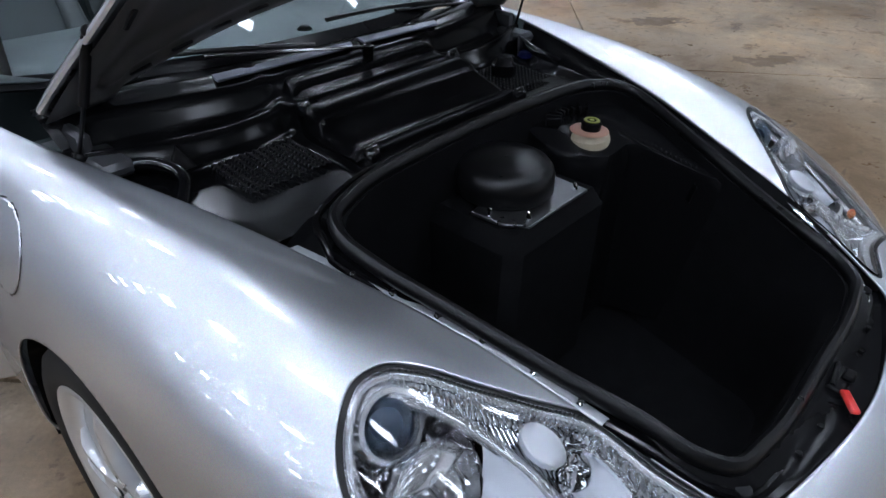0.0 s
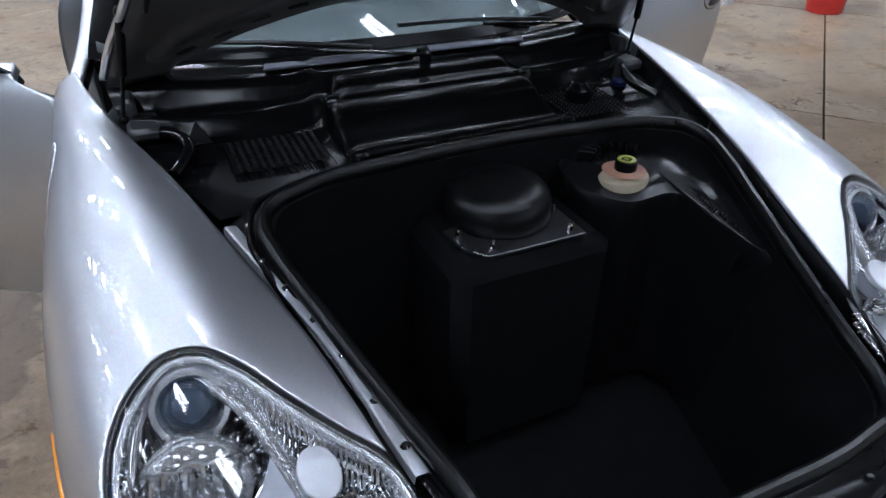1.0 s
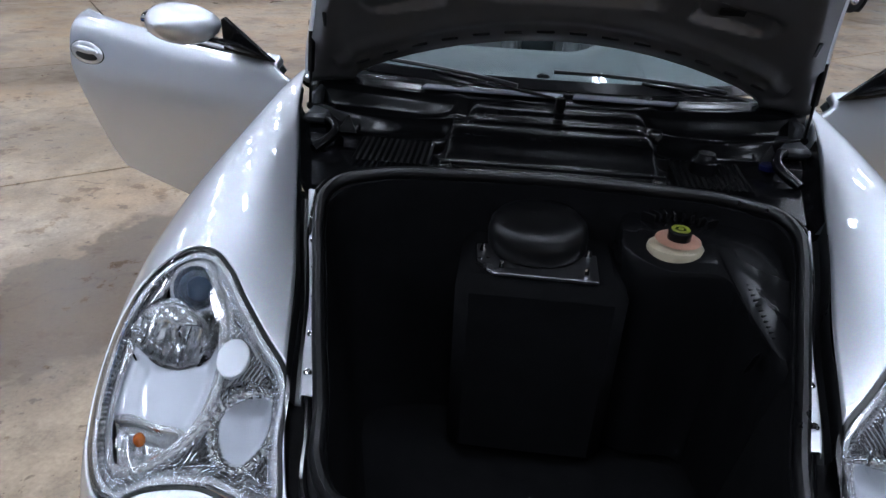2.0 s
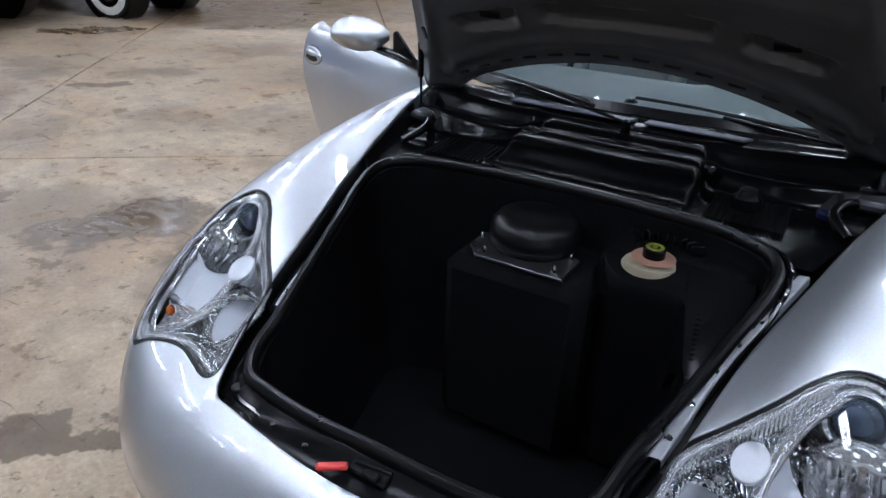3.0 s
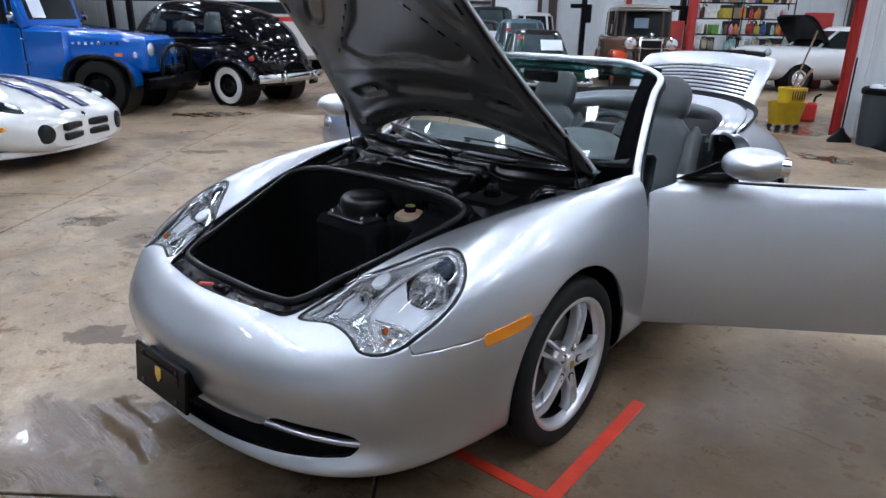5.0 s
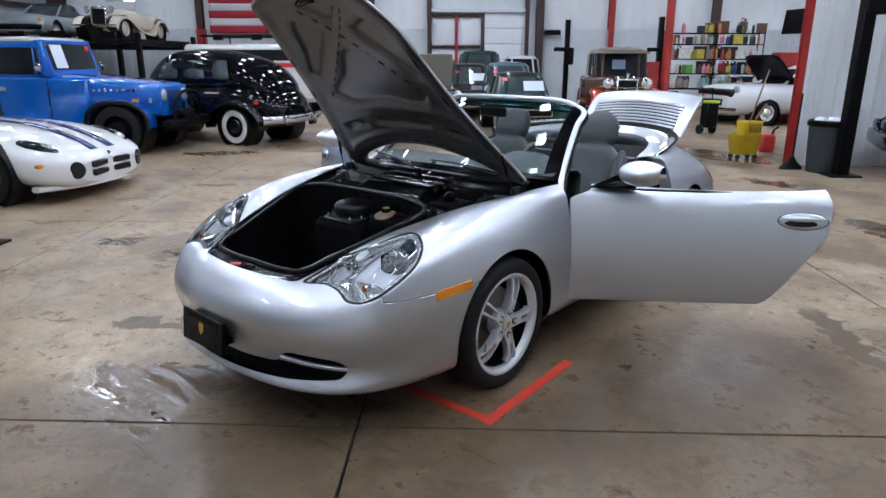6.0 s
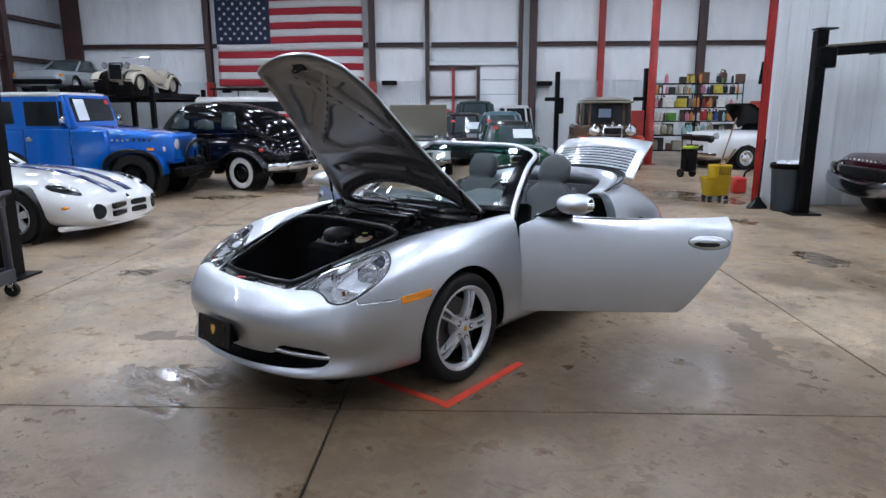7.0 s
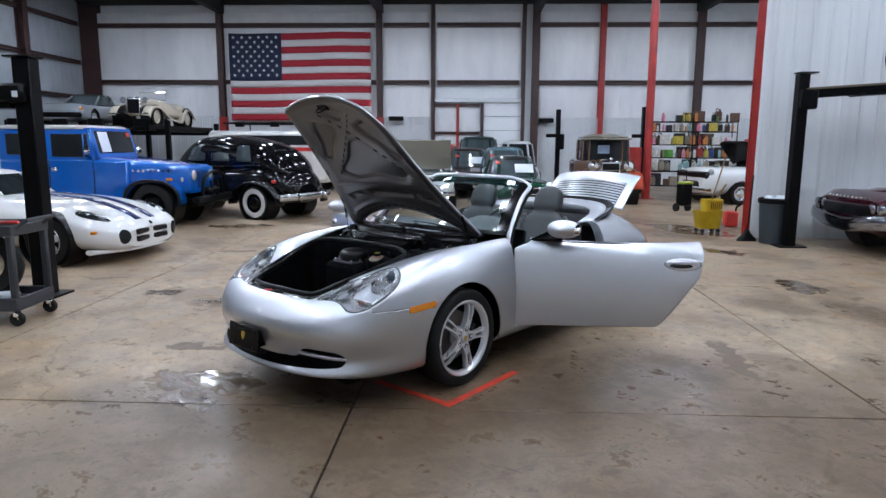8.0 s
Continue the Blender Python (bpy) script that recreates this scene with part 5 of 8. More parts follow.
# cowl: black panels between bay and windscreen
ny, nx = 170, 170
pts = []
for y in np.linspace(-0.10, 0.44, ny):
    xe = float(np.interp(y, inner_line[60:, 1], inner_line[60:, 0])) - 0.03
    xs = np.linspace(-xe, xe, nx)
    f = np.abs(xs)
    flank = step(0.235, 0.285, f)
    y_b = 0.225 + 0.9 * np.abs(f - 0.40) ** 1.8
    y_a = 0.325 + 0.26 * np.maximum(0.0, f - 0.28) ** 1.3
    z = 0.846 - 0.020 * flank * (1 - step(0.15, 0.2, y))
    z = z + flank * (0.046 * step(y_b - 0.03, y_b + 0.02, y) - 0.022 * step(y_b + 0.012, y_b + 0.06, y) * (1 - step(y_a - 0.07, y_a - 0.015, y)))
    z = z + (1 - flank) * 0.045 * step(0.18, 0.24, y)
    z = z + 0.045 * step(y_a - 0.045, y_a + 0.005, y) + 0.012 * step(y_a, y_a + 0.05, y)
    z = z + 0.006 * np.exp(-((f - 0.26) / 0.02) ** 2) * step(0.0, 0.05, y)
    pts.append(np.c_[xs, np.full(nx, y), z])
part("cowl_tray", Geo().grid(pts, flip=True), tray_black, car, "black moulded cowl tray with curved troughs")


def cover(name, x0, x1, profile, material, label, round_ends=0.03):
    """A moulded cover: one profile across, let down at both ends."""
    rows = []
    for x in np.linspace(x0, x1, 60):
        e = max(0.0, 1 - min(x - x0, x1 - x) / round_ends)
        k = 1 - math.sqrt(max(0.0, 1 - e * e))
        ym, zm = np.mean([p[0] for p in profile]), min(p[1] for p in profile)
        rows.append([(x, y + (ym - y) * 0.12 * k, z + (zm - z) * k) for y, z in smooth_path(profile, 44)])
    return part(name, Geo().grid(rows), material, car, label)


batt = cover("battery_cover", -0.268, 0.262, [(-0.004, 0.842), (-0.004, 0.858), (0.004, 0.866), (0.014, 0.867), (0.024, 0.862), (0.034, 0.861), (0.07, 0.870), (0.115, 0.884), (0.128, 0.890), (0.136, 0.899), (0.146, 0.903), (0.176, 0.908), (0.188, 0.906), (0.192, 0.895), (0.192, 0.86)], cover_black, "black plastic battery cover with a raised rear band")
cover("cowl_bridge", -0.232, 0.258, [(0.205, 0.87), (0.212, 0.895), (0.222, 0.905), (0.24, 0.908), (0.258, 0.912), (0.268, 0.922), (0.280, 0.928), (0.300, 0.930), (0.312, 0.928), (0.318, 0.91)], cover_black, "black raised bridge across the cowl", 0.04)
for x, y in ((-0.25, -0.018), (0.243, -0.016), (0.268, 0.225), (-0.24, 0.21)):
    knob = part("cover_knob", Geo().lathe([(0.018, -0.012), (0.018, 0.008), (0.013, 0.015), (0, 0.017)], 16, pose(x, y, 0.857 if y < 0.1 else 0.892)), black_gloss, batt, "glossy black turn knob")
    part("knob_wing", Geo().box((x, y, 0.874 if y < 0.1 else 0.909), (0.026, 0.006, 0.010), 0.002), black_gloss, knob)
for x0, x1 in ((-0.36, 0.01), (0.055, 0.32)):
    part("cowl_plate", Geo().prism([(x0, 0.335), (x1, 0.328), (x1 + 0.02, 0.362), (x0 + 0.01, 0.376)], 0.945, 0.951, None, 0.002), surface("satin_dark_strip", (0.17, 0.175, 0.21), 0.3, 0.5), car, "satin dark cowl strip")
# rounded wells either side, with hose ends and a pressed gusset
for s in (1, -1):
    hose = smooth_path([(s * 0.60, 0.10, 0.835), (s * 0.56, 0.16, 0.862), (s * 0.585, 0.23, 0.872), (s * 0.625, 0.27, 0.860)], 16)
    part("hose", Geo().tube(hose, 0.013, 10), black_gloss, car, "black hose beside the hinge")
    part("gusset", Geo().prism([(0, 0), (0.055, 0.0), (0.03, 0.05)], 0, 0.006, pose(s * 0.545 - 0.02, 0.20, 0.85, 62, 0, 0), 0.002), steel_black, car, "small pressed gusset")


def mesh_panel(x0, x1, y0, y1, z):
    g = Geo()
    n = 13
    for k in range(n):
        y = y0 + (y1 - y0) * k / (n - 1)
        pts = [(x0 + (x1 - x0) * t / 24, y + (0.0045 if t % 2 else -0.0045), z + 0.01 * k / n) for t in range(25)]
        g.tube(pts, 0.0021, 5)
    return g


for x0, x1, y0, y1 in ((-0.490, -0.298, 0.06, 0.19), (0.300, 0.475, 0.05, 0.19)):
    part("air_mesh", mesh_panel(x0, x1, y0, y1, 0.836), surface("grey_mesh", (0.006, 0.006, 0.0065), 0.4, specular=0.15), car, "honeycomb air intake mesh")
both("strut_tower", Geo().lathe([(0.075, -0.05), (0.075, 0.0), (0.066, 0.01), (0.035, 0.014), (0.03, 0.024), (0.016, 0.03), (0, 0.03)], 30, pose(0.53, 0.02, 0.785, 8, 8, 0)), black_plastic, "black suspension tower")
both("hinge_plate", Geo().box((0.635, 0.30, 0.868), (0.07, 0.12, 0.03), 0.01).box((0.655, 0.36, 0.895), (0.025, 0.09, 0.06), 0.008), surface("hinge_grey", (0.05, 0.052, 0.056), 0.4, 0.4), "grey hood hinge plate")
part("filler_cap", Geo().lathe([(0.022, 0), (0.022, 0.012), (0.017, 0.017), (0, 0.017)], 20, pose(0.55, 0.19, 0.842)), blue_plastic, car, "blue washer filler cap")
part("bottle_cap", Geo().lathe([(0.032, 0), (0.034, 0.012), (0.034, 0.03), (0.026, 0.036), (0.02, 0.05), (0, 0.05)], 22, pose(0.377, 0.135, 0.842)), black_plastic, car, "black ribbed reservoir cap")
part("name_plate", Geo().box((-0.42, 0.205, 0.842), (0.12, 0.022, 0.006), 0.003), steel_black, car, "small dark plate")
# ---- front lid, standing open ----
H0, HW, HN = np.array([0, .41, .943]), np.array([0, -.689, .7247]), np.array([0, .7247, .689])
hood_edge = lambda w: curve([(0, .705), (.12, .675), (.3, .615), (.58, .54), (.9, .485), (1.1, .45), (1.2, .42), (1.33, .37)], w)[..., 0]
hood_rear = lambda x: np.maximum(0.190 - 0.50 * np.abs(x) ** 2.0 - 1.4 * np.maximum(np.abs(x) - 0.54, 0), 0.0)
hood_front = lambda x: 1.335 - 0.075 * (np.abs(x) / 0.40) ** 2.6
hu, hw = np.meshgrid(np.linspace(-0.72, 0.72, 145), np.linspace(-0.01, 1.36, 150), indexing="ij")
hx, hv = hu.ravel(), hw.ravel()
crown = 0.05 * (1 - np.clip(np.abs(hx) / hood_edge(hv), 0, 1.2) ** 2) - 0.035 * step(1.0, 1.36, hv)
HOODQ = [(i * 150 + j, (i + 1) * 150 + j, (i + 1) * 150 + j + 1, i * 150 + j + 1) for i in range(144) for j in range(149)]
hood_field = np.minimum.reduce([hood_edge(hv) - np.abs(hx), hv - hood_rear(hx), hood_front(hx) - hv])
place_h = lambda x, w, d: H0 + np.outer(x, (1, 0, 0)) + np.outer(w, HW) + np.outer(d, HN)
hood = part("hood", cut(place_h(hx, hv, crown), HOODQ, hood_field), silver, car, "silver front lid propped open", thick=0.0)
pts2 = np.c_[hx, hv]
tri = lambda *q: inside(smooth_path([np.array(a) * (1 - t) + np.array(b) * t for a, b in zip(q, q[1:] + q[:1]) for t in (0.12, 0.5, 0.88)], 60, True), pts2)
pockets = [tri((0, .965), (-.40, .545), (.40, .545)), tri((.085, 1.035), (.285, 1.13), (.425, .70)), tri((-.085, 1.035), (-.285, 1.13), (-.425, .70)), tri((-.15, 1.205), (.15, 1.205), (0, 1.075)),
           tri((-.50, .355), (-.28, .405), (-.28, .315), (-.46, .285)), tri((.50, .355), (.28, .405), (.28, .315), (.46, .285)), tri((-.24, .42), (.24, .42), (.22, .335), (-.22, .335))]
deep = np.maximum.reduce([step(0.0, 0.022, p) for p in pockets])
groove = np.maximum.reduce([np.exp(-((p + 0.004) / 0.007) ** 2) for p in pockets[:4]])
edge_d = hood_field
rim_r = np.exp(-((edge_d - 0.045) / 0.03) ** 2)
arch_r = np.exp(-((hv - hood_rear(hx) - 0.105) / 0.026) ** 2) * (np.abs(hx) < 0.6)
bar_r = np.exp(-((hv - 0.495) / 0.025) ** 2) * (np.abs(hx) < 0.5)
under = crown - 0.024 + 0.020 * deep - 0.010 * rim_r - 0.012 * arch_r - 0.008 * bar_r + 0.006 * groove
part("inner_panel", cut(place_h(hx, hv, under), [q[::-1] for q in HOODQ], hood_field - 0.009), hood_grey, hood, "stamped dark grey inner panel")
def hood_inside(x, w):
    return min(float(hood_edge(np.array([w]))[0]) - abs(x), w - float(hood_rear(x)), float(hood_front(x)) - w)


hem = []
for q in np.linspace(0, 2 * math.pi, 181)[:-1]:
    lo, hi = 0.0, 1.2
    for _ in range(22):
        r = (lo + hi) / 2
        lo, hi = (r, hi) if hood_inside(r * math.cos(q), 0.75 + r * math.sin(q)) > 0.005 else (lo, r)
    x, w = lo * math.cos(q), 0.75 + lo * math.sin(q)
    d = 0.05 * (1 - min(abs(x) / float(hood_edge(np.array([w]))[0]), 1.2) ** 2) - 0.035 * float(step(1.0, 1.36, np.array([w]))[0])
    hem.append(H0 + np.array((x, 0, 0)) + HW * w + HN * (d - 0.009))
part("hem", Geo().tube(hem, 0.0085, 8, closed=True), silver, hood, "folded silver hem")


def hood_at(x, w, d=0.0):
    i = np.argmin((hx - x) ** 2 + (hv - w) ** 2)
    return H0 + np.array((x, 0, 0)) + HW * w + HN * (under[i] + d)


hood_pose = lambda x, w, turn=0.0, d=0.0: Matrix.Translation(hood_at(x, w, d)) @ Matrix(((1, 0, 0, 0), (0, HW[1], HN[1], 0), (0, HW[2], HN[2], 0), (0, 0, 0, 1))) @ pose(0, 0, 0, 0, 0, turn)
slots = []
for s in (-1, 1):
    for k in range(11):
        t = k / 10
        x, w = s * (-0.375 + 0.52 * t), 0.60 + 0.56 * t
        slots.append((x, w, -math.degrees(math.atan2(s * 0.52, 0.56)), 0.008, 0.034))
for x in np.linspace(-0.52, 0.52, 14):
    slots.append((x, float(hood_rear(x)) + 0.055, math.degrees(math.atan(-1.0 * x)), 0.045, 0.007))
for x, w in ((-.375, .345), (.375, .345)):
    slots.append((x, w, 0, 0.06, 0.022))
for s in (-1, 1):
    for w in (0.30, 0.62, 0.86):
        slots.append((s * (float(hood_edge(np.array([w]))[0]) - 0.035), w, 10 * s, 0.01, 0.05))
for x, w, turn, a, b in slots:
    part("slot", Geo().box((0, 0, -0.001), (a, b, 0.006), 0.0015, hood_pose(x, w, turn)), rubber, hood)
part("striker", Geo().tube(smooth_path([(-0.035, 0, 0), (-0.035, 0, -0.035), (0, 0, -0.055), (0.035, 0, -0.035), (0.035, 0, 0)], 14), 0.006, 8, m=hood_pose(-0.02, 1.245)).box((0, 0, -0.004), (0.10, 0.05, 0.012), 0.003, hood_pose(-0.02, 1.245)), steel_black, hood, "black lid striker")
both("hood_hinge", Geo().tube(smooth_path([(0.655, 0.36, 0.89), (0.66, 0.40, 0.93), (0.655, 0.385, 0.985), (0.635, 0.33, 1.04)], 12), 0.012, 8, flat=0.4), surface("hinge_dark", (0.05, 0.05, 0.055), 0.4, 0.5), "black hood hinge arm", 0, hood)
g = Geo().tube([(0.672, 0.318, 0.885), (0.648, 0.273, 1.01)], 0.004, 8).tube([(0.652, 0.28, 0.99), (0.630, 0.243, 1.115)], 0.0095, 10).ball((0.672, 0.318, 0.882), 0.011, 10).ball((0.628, 0.24, 1.12), 0.012, 10)
both("gas_strut", g, steel_black, "black gas strut", 0, hood)

# ---- windscreen ----
bp = np.linspace(-1, 1, 61)
base_l = np.c_[0.735 * bp, 0.365 + 0.305 * np.abs(bp) ** 2.3, 0.957 - 0.03 * bp**2]
top_l = np.c_[0.555 * bp, 1.075 + 0.175 * np.abs(bp) ** 2.2, 1.335 - 0.035 * np.abs(bp) ** 3]
tt = np.linspace(0, 1, 24)
glass_pts = base_l[:, None] * (1 - tt)[None, :, None] + top_l[:, None] * tt[None, :, None] + (4 * tt * (1 - tt))[None, :, None] * np.array([0, -0.022, 0.03])
screen = part("windscreen", Geo().grid(glass_pts), windscreen_glass, car, "clear greenish windscreen", crease=0, thick=0.005)
screen.visible_shadow = False
sb = part("shade_band", Geo().grid(glass_pts[:, 19:] + (0, 0.007, -0.007)), teal_band, screen, "teal shade band", crease=0, thick=0.001)
sb.visible_shadow = False
frame_line = np.vstack([glass_pts[0, 1:], glass_pts[1:-1, -1], glass_pts[-1, ::-1][:-1]])
foot = np.array([(0.772, 0.60, 0.872)])
frame_line = smooth_path(np.vstack([foot * (-1, 1, 1), [frame_line[0]], frame_line[4:20:5], frame_line[27:80:8], frame_line[-20:-3:5], [frame_line[-1]], foot]), 100)
part("windscreen_frame", Geo().tube(frame_line + (0, 0.010, 0.003), 0.0175, 12, flat=0.85), silver, car, "silver windscreen frame")
part("frame_lining", Geo().tube(frame_line + (0, 0.028, -0.018), 0.024, 10, flat=0.8), black_plastic, car, "black frame lining")
part("black_border", Geo().grid(np.stack([glass_pts[:, 0] + (0, -0.002, 0.002), glass_pts[:, 1] + (0, -0.003, 0.003)], 1)), black_plastic, screen, "black printed border", crease=0)
for s in (0, -1):
    e = glass_pts[s, 1:] if s == 0 else glass_pts[-1, 1:]
    rows = [glass_pts[k if s == 0 else -1 - k, 1:] for k in (1, 2, 3)]
    part("black_border", Geo().grid(np.stack([e] + rows, 1) + (0, -0.003, 0.003)), black_gloss, screen, crease=0)
part("mirror_inside", Geo().box((0.0, 1.03, 1.245), (0.21, 0.03, 0.065), 0.014, None).rod((0, 1.045, 1.27), (0, 1.07, 1.31), 0.008), black_plastic, car, "black interior mirror")


def wiper(px, py, pz, tip):
    d = np.array(tip) - (px, py, pz)
    g = Geo().lathe([(0.014, -0.02), (0.014, 0.012), (0, 0.018)], 14, pose(px, py, pz))
    g.tube([(px, py, pz + 0.008), tuple(np.array((px, py, pz)) + d * 0.25 + (0, -0.004, 0.012)), tuple(np.array((px, py, pz)) + d * 0.62 + (0, -0.004, 0.014))], 0.0065, 8, flat=0.7)
    w = part("wiper_arm", g, black_gloss, car, "black wiper arm")
    part("wiper_blade", Geo().tube([tuple(np.array((px, py, pz)) + d * t + (0, 0.012, 0.012 + 0.01 * math.sin(math.pi * t))) for t in np.linspace(0.2, 1.05, 14)], 0.006, 6), rubber, w, "rubber wiper blade")


wiper(0.02, 0.285, 0.948, (-0.56, 0.50, 0.975))
wiper(0.60, 0.45, 0.935, (0.03, 0.405, 0.985))

# ---- doors, standing open ----
door_rear = np.interp(Z, [0.28, 0.305, 0.335, 0.37, 0.45, 0.70, 0.85, 0.92], [1.55, 1.60, 1.645, 1.68, 1.74, 1.905, 1.93, 1.91])
door_front = 0.606 + 0.11 * step(0.84, 0.90, Z) * step(0.0, 0.3, 1.2 - Y)
door_field = np.minimum.reduce([Y - door_front, door_rear - Y, Z - 0.272 - 0.045 * (Y - 0.6), 0.80 - np.abs(Y - 1.2)])


def swing(angle, s):
    h = Vector((s * 0.845, 0.615, 0))
    return Matrix.Translation(h) @ Matrix.Rotation(radians(-angle * s), 4, "Z") @ Matrix.Translation(-h)


def loft(rings, closed=True, caps=True):
    r = np.asarray(rings, float)
    g = Geo().grid(r, closed_v=closed)
    if caps:
        n = r.shape[1]
        g.add(np.vstack([r[0], [r[0].mean(0)]]), [((i + 1) % n, i, n) for i in range(n)])
        g.add(np.vstack([r[-1], [r[-1].mean(0)]]), [(i, (i + 1) % n, n) for i in range(n)])
    return g


def egg(n, a, b, power=2.5):
    q = np.linspace(0, 2 * np.pi, n + 1)[:-1]
    c, s = np.cos(q), np.sin(q)
    return np.c_[a * np.sign(c) * np.abs(c) ** (2 / power), b * np.sign(s) * np.abs(s) ** (2 / power)]


for s, angle in ((1, 60), (-1, 61.5)):
    shape = skin(door_field)
    shape = shape if s > 0 else mirrored(shape)
    door = part("door", shape, silver, car, "silver door swung wide open", thick=0.03)
    door.matrix_basis = swing(angle, s)
    sh = lambda g: g if s > 0 else mirrored(g)
    part("door_trim", sh(skin(door_field - 0.012, 0.034)), grey_trim, door, "grey door trim panel", thick=0.035)
    part("armrest", sh(loft([[(0.735 + p[0], y, 0.62 + p[1]) for p in egg(14, 0.05 * k, 0.035 * k)] for y, k in ((0.85, 0.4), (0.9, 1), (1.4, 1), (1.5, 0.4))])), grey_leather, door, "grey padded armrest")
    top = [[(0.782 + p[0], y, 0.897 + p[1]) for p in egg(12, 0.014, 0.008)] for y in np.linspace(0.74, 1.9, 12)]
    part("window_channel", sh(loft(top)), rubber, door, "black window channel")
    # mirror: body, base and glass
    body = []
    for t in np.sin(np.linspace(0, math.pi / 2, 16)):
        k = math.sin(math.pi * (0.06 + 0.935 * t)) ** 0.55
        body.append([(0.858 + 0.225 * t, 0.955 + 0.01 * t + p[0] - 0.03 * (1 - k), 1.008 + p[1] + 0.012 * t) for p in egg(20, 0.118 * k, 0.066 * k, 2.2)])
    mir = part("mirror", sh(loft(body)), silver, door, "silver rounded door mirror")
    part("mirror_foot", sh(loft([[(0.80 + p[0], 0.84 + p[1], 0.915) for p in egg(14, 0.02, 0.10)], [(0.845 + p[0], 0.87 + p[1], 0.945) for p in egg(14, 0.03, 0.06)], [(0.91 + p[0], 0.915 + p[1], 0.967) for p in egg(14, 0.035, 0.03)]])), black_plastic, mir, "black mirror foot")
    part("sail", sh(Geo().prism([(0.70, 0.905), (0.95, 0.905), (0.95, 1.01), (0.93, 1.02)], 0.80, 0.815, Matrix(((0, 0, 1, 0), (1, 0, 0, 0), (0, 1, 0, 0), (0, 0, 0, 1))), 0.003)), black_plastic, mir, "black mirror triangle")
    part("mirror_glass", sh(loft([[(0.965 + p[0], 1.030, 1.014 + p[1]) for p in egg(20, 0.080, 0.044)], [(0.965 + p[0], 1.066, 1.014 + p[1]) for p in egg(20, 0.074, 0.038)]])), chrome, mir, "mirror glass")
    # handle in an oval recess
    k = np.argmin((Y - 1.79) ** 2 + (Z - 0.775) ** 2 + np.where(X < 0.6, 9, 0))
    hm = aim(P0[k], N0[k]) @ Matrix.Diagonal((0.118, 0.044, 1, 1))
    hl = part("door_handle", sh(Geo().lathe([(1.0, -0.004), (1.0, 0.003), (0.94, 0.0065), (0.7, 0.010), (0.3, 0.012), (0, 0.0125)], 48, hm)), silver, door, "silver oval handle")
    part("handle_gap", sh(Geo().lathe([(1.05, -0.003), (1.045, 0.0018), (1.0, 0.0018)], 48, hm)), rubber, hl, "dark gap round the handle")
    part("handle_pocket", sh(Geo().lathe([(1.0, -0.01), (1.0, 0.002), (0.9, 0.003), (0, 0.0035)], 36, aim(P0[k] + N0[k] * 0.0095, N0[k]) @ pose(-0.012 , -0.013, 0) @ Matrix.Diagonal((0.078, 0.017, 1, 1)))), rubber, hl, "dark finger pocket")
    part("handle_grip", sh(Geo().lathe([(1.0, 0.0), (0.96, 0.006), (0.6, 0.010), (0, 0.011)], 36, aim(P0[k] + N0[k] * 0.010, N0[k]) @ pose(-0.006, 0.010, 0) @ Matrix.Diagonal((0.088, 0.014, 1, 1)))), silver, hl, "silver pull grip")

# ---- cabin ----
tub = Geo()
for x in (-0.76, 0.76):
    tub.box((x, 1.28, 0.25), (0.12, 1.36, 0.12), 0.03)
tub.box((0, 1.5, 0.17), (1.5, 2.0, 0.06), 0.02).box((0, 0.62, 0.5), (1.44, 0.06, 0.62), 0.02).box((0, 2.12, 0.5), (1.5, 0.06, 0.7), 0.02)
part("cabin_floor", tub, grey_trim, car, "grey carpeted cabin floor and sills")
part("underbody", Geo().box((0, 1.2, 0.15), (1.2, 4.0, 0.05), 0.02).box((0, -0.45, 0.22), (0.9, 0.9, 0.05), 0.02).box((0, 0.52, 0.5), (1.3, 0.05, 0.62), 0.01), black_plastic, car, "black underbody")
dash = []
for x in np.linspace(-0.70, 0.70, 41):
    y0 = 0.40 + 0.27 * (abs(x) / 0.735) ** 2.3
    pod = 0.075 * math.exp(-((x - 0.36) / 0.2) ** 4)
    dash.append([(x, y0, 0.945), (x, y0 + 0.05, 0.962), (x, 0.80, 0.955 + pod * 0.6), (x, 0.92, 0.945 + pod), (x, 0.965, 0.92 + pod * 0.9), (x, 0.955, 0.80), (x, 0.88, 0.66), (x, 0.78, 0.56)])
part("dashboard", Geo().grid(dash, flip=True), grey_trim, car, "grey padded dashboard", thick=0.006).update_tag()
part("dash_sensor", Geo().lathe([(0.02, 0), (0.02, 0.01), (0.012, 0.018), (0, 0.019)], 16, pose(-0.025, 0.47, 0.958)), black_plastic, car, "small black dashboard sensor")
part("binnacle", Geo().box((0.36, 0.95, 0.965), (0.34, 0.05, 0.09), 0.03), black_plastic, car, "black instrument binnacle")
wm = pose(0.36, 1.10, 0.90, 68, 0, 0)
sw = part("steering_wheel", Geo().tube([(0.185 * math.cos(q), 0.185 * math.sin(q), 0) for q in np.linspace(0, 2 * math.pi, 41)[:-1]], 0.0155, 10, closed=True, m=wm), grey_leather, car, "grey leather steering wheel")
part("wheel_hub", loft([[(p[0], p[1], z) for p in egg(20, 0.075 * k, 0.065 * k)] for z, k in ((-0.06, 0.7), (-0.02, 1.0), (0.012, 0.92), (0.02, 0.6))]), grey_trim, sw, "grey airbag hub", m=wm)
for q in (0, 180, 250, 290):
    part("wheel_spoke", Geo().box((0.12, 0, -0.01), (0.12, 0.03, 0.014), 0.006, wm @ pose(0, 0, 0, 0, 0, q)), grey_trim, sw)
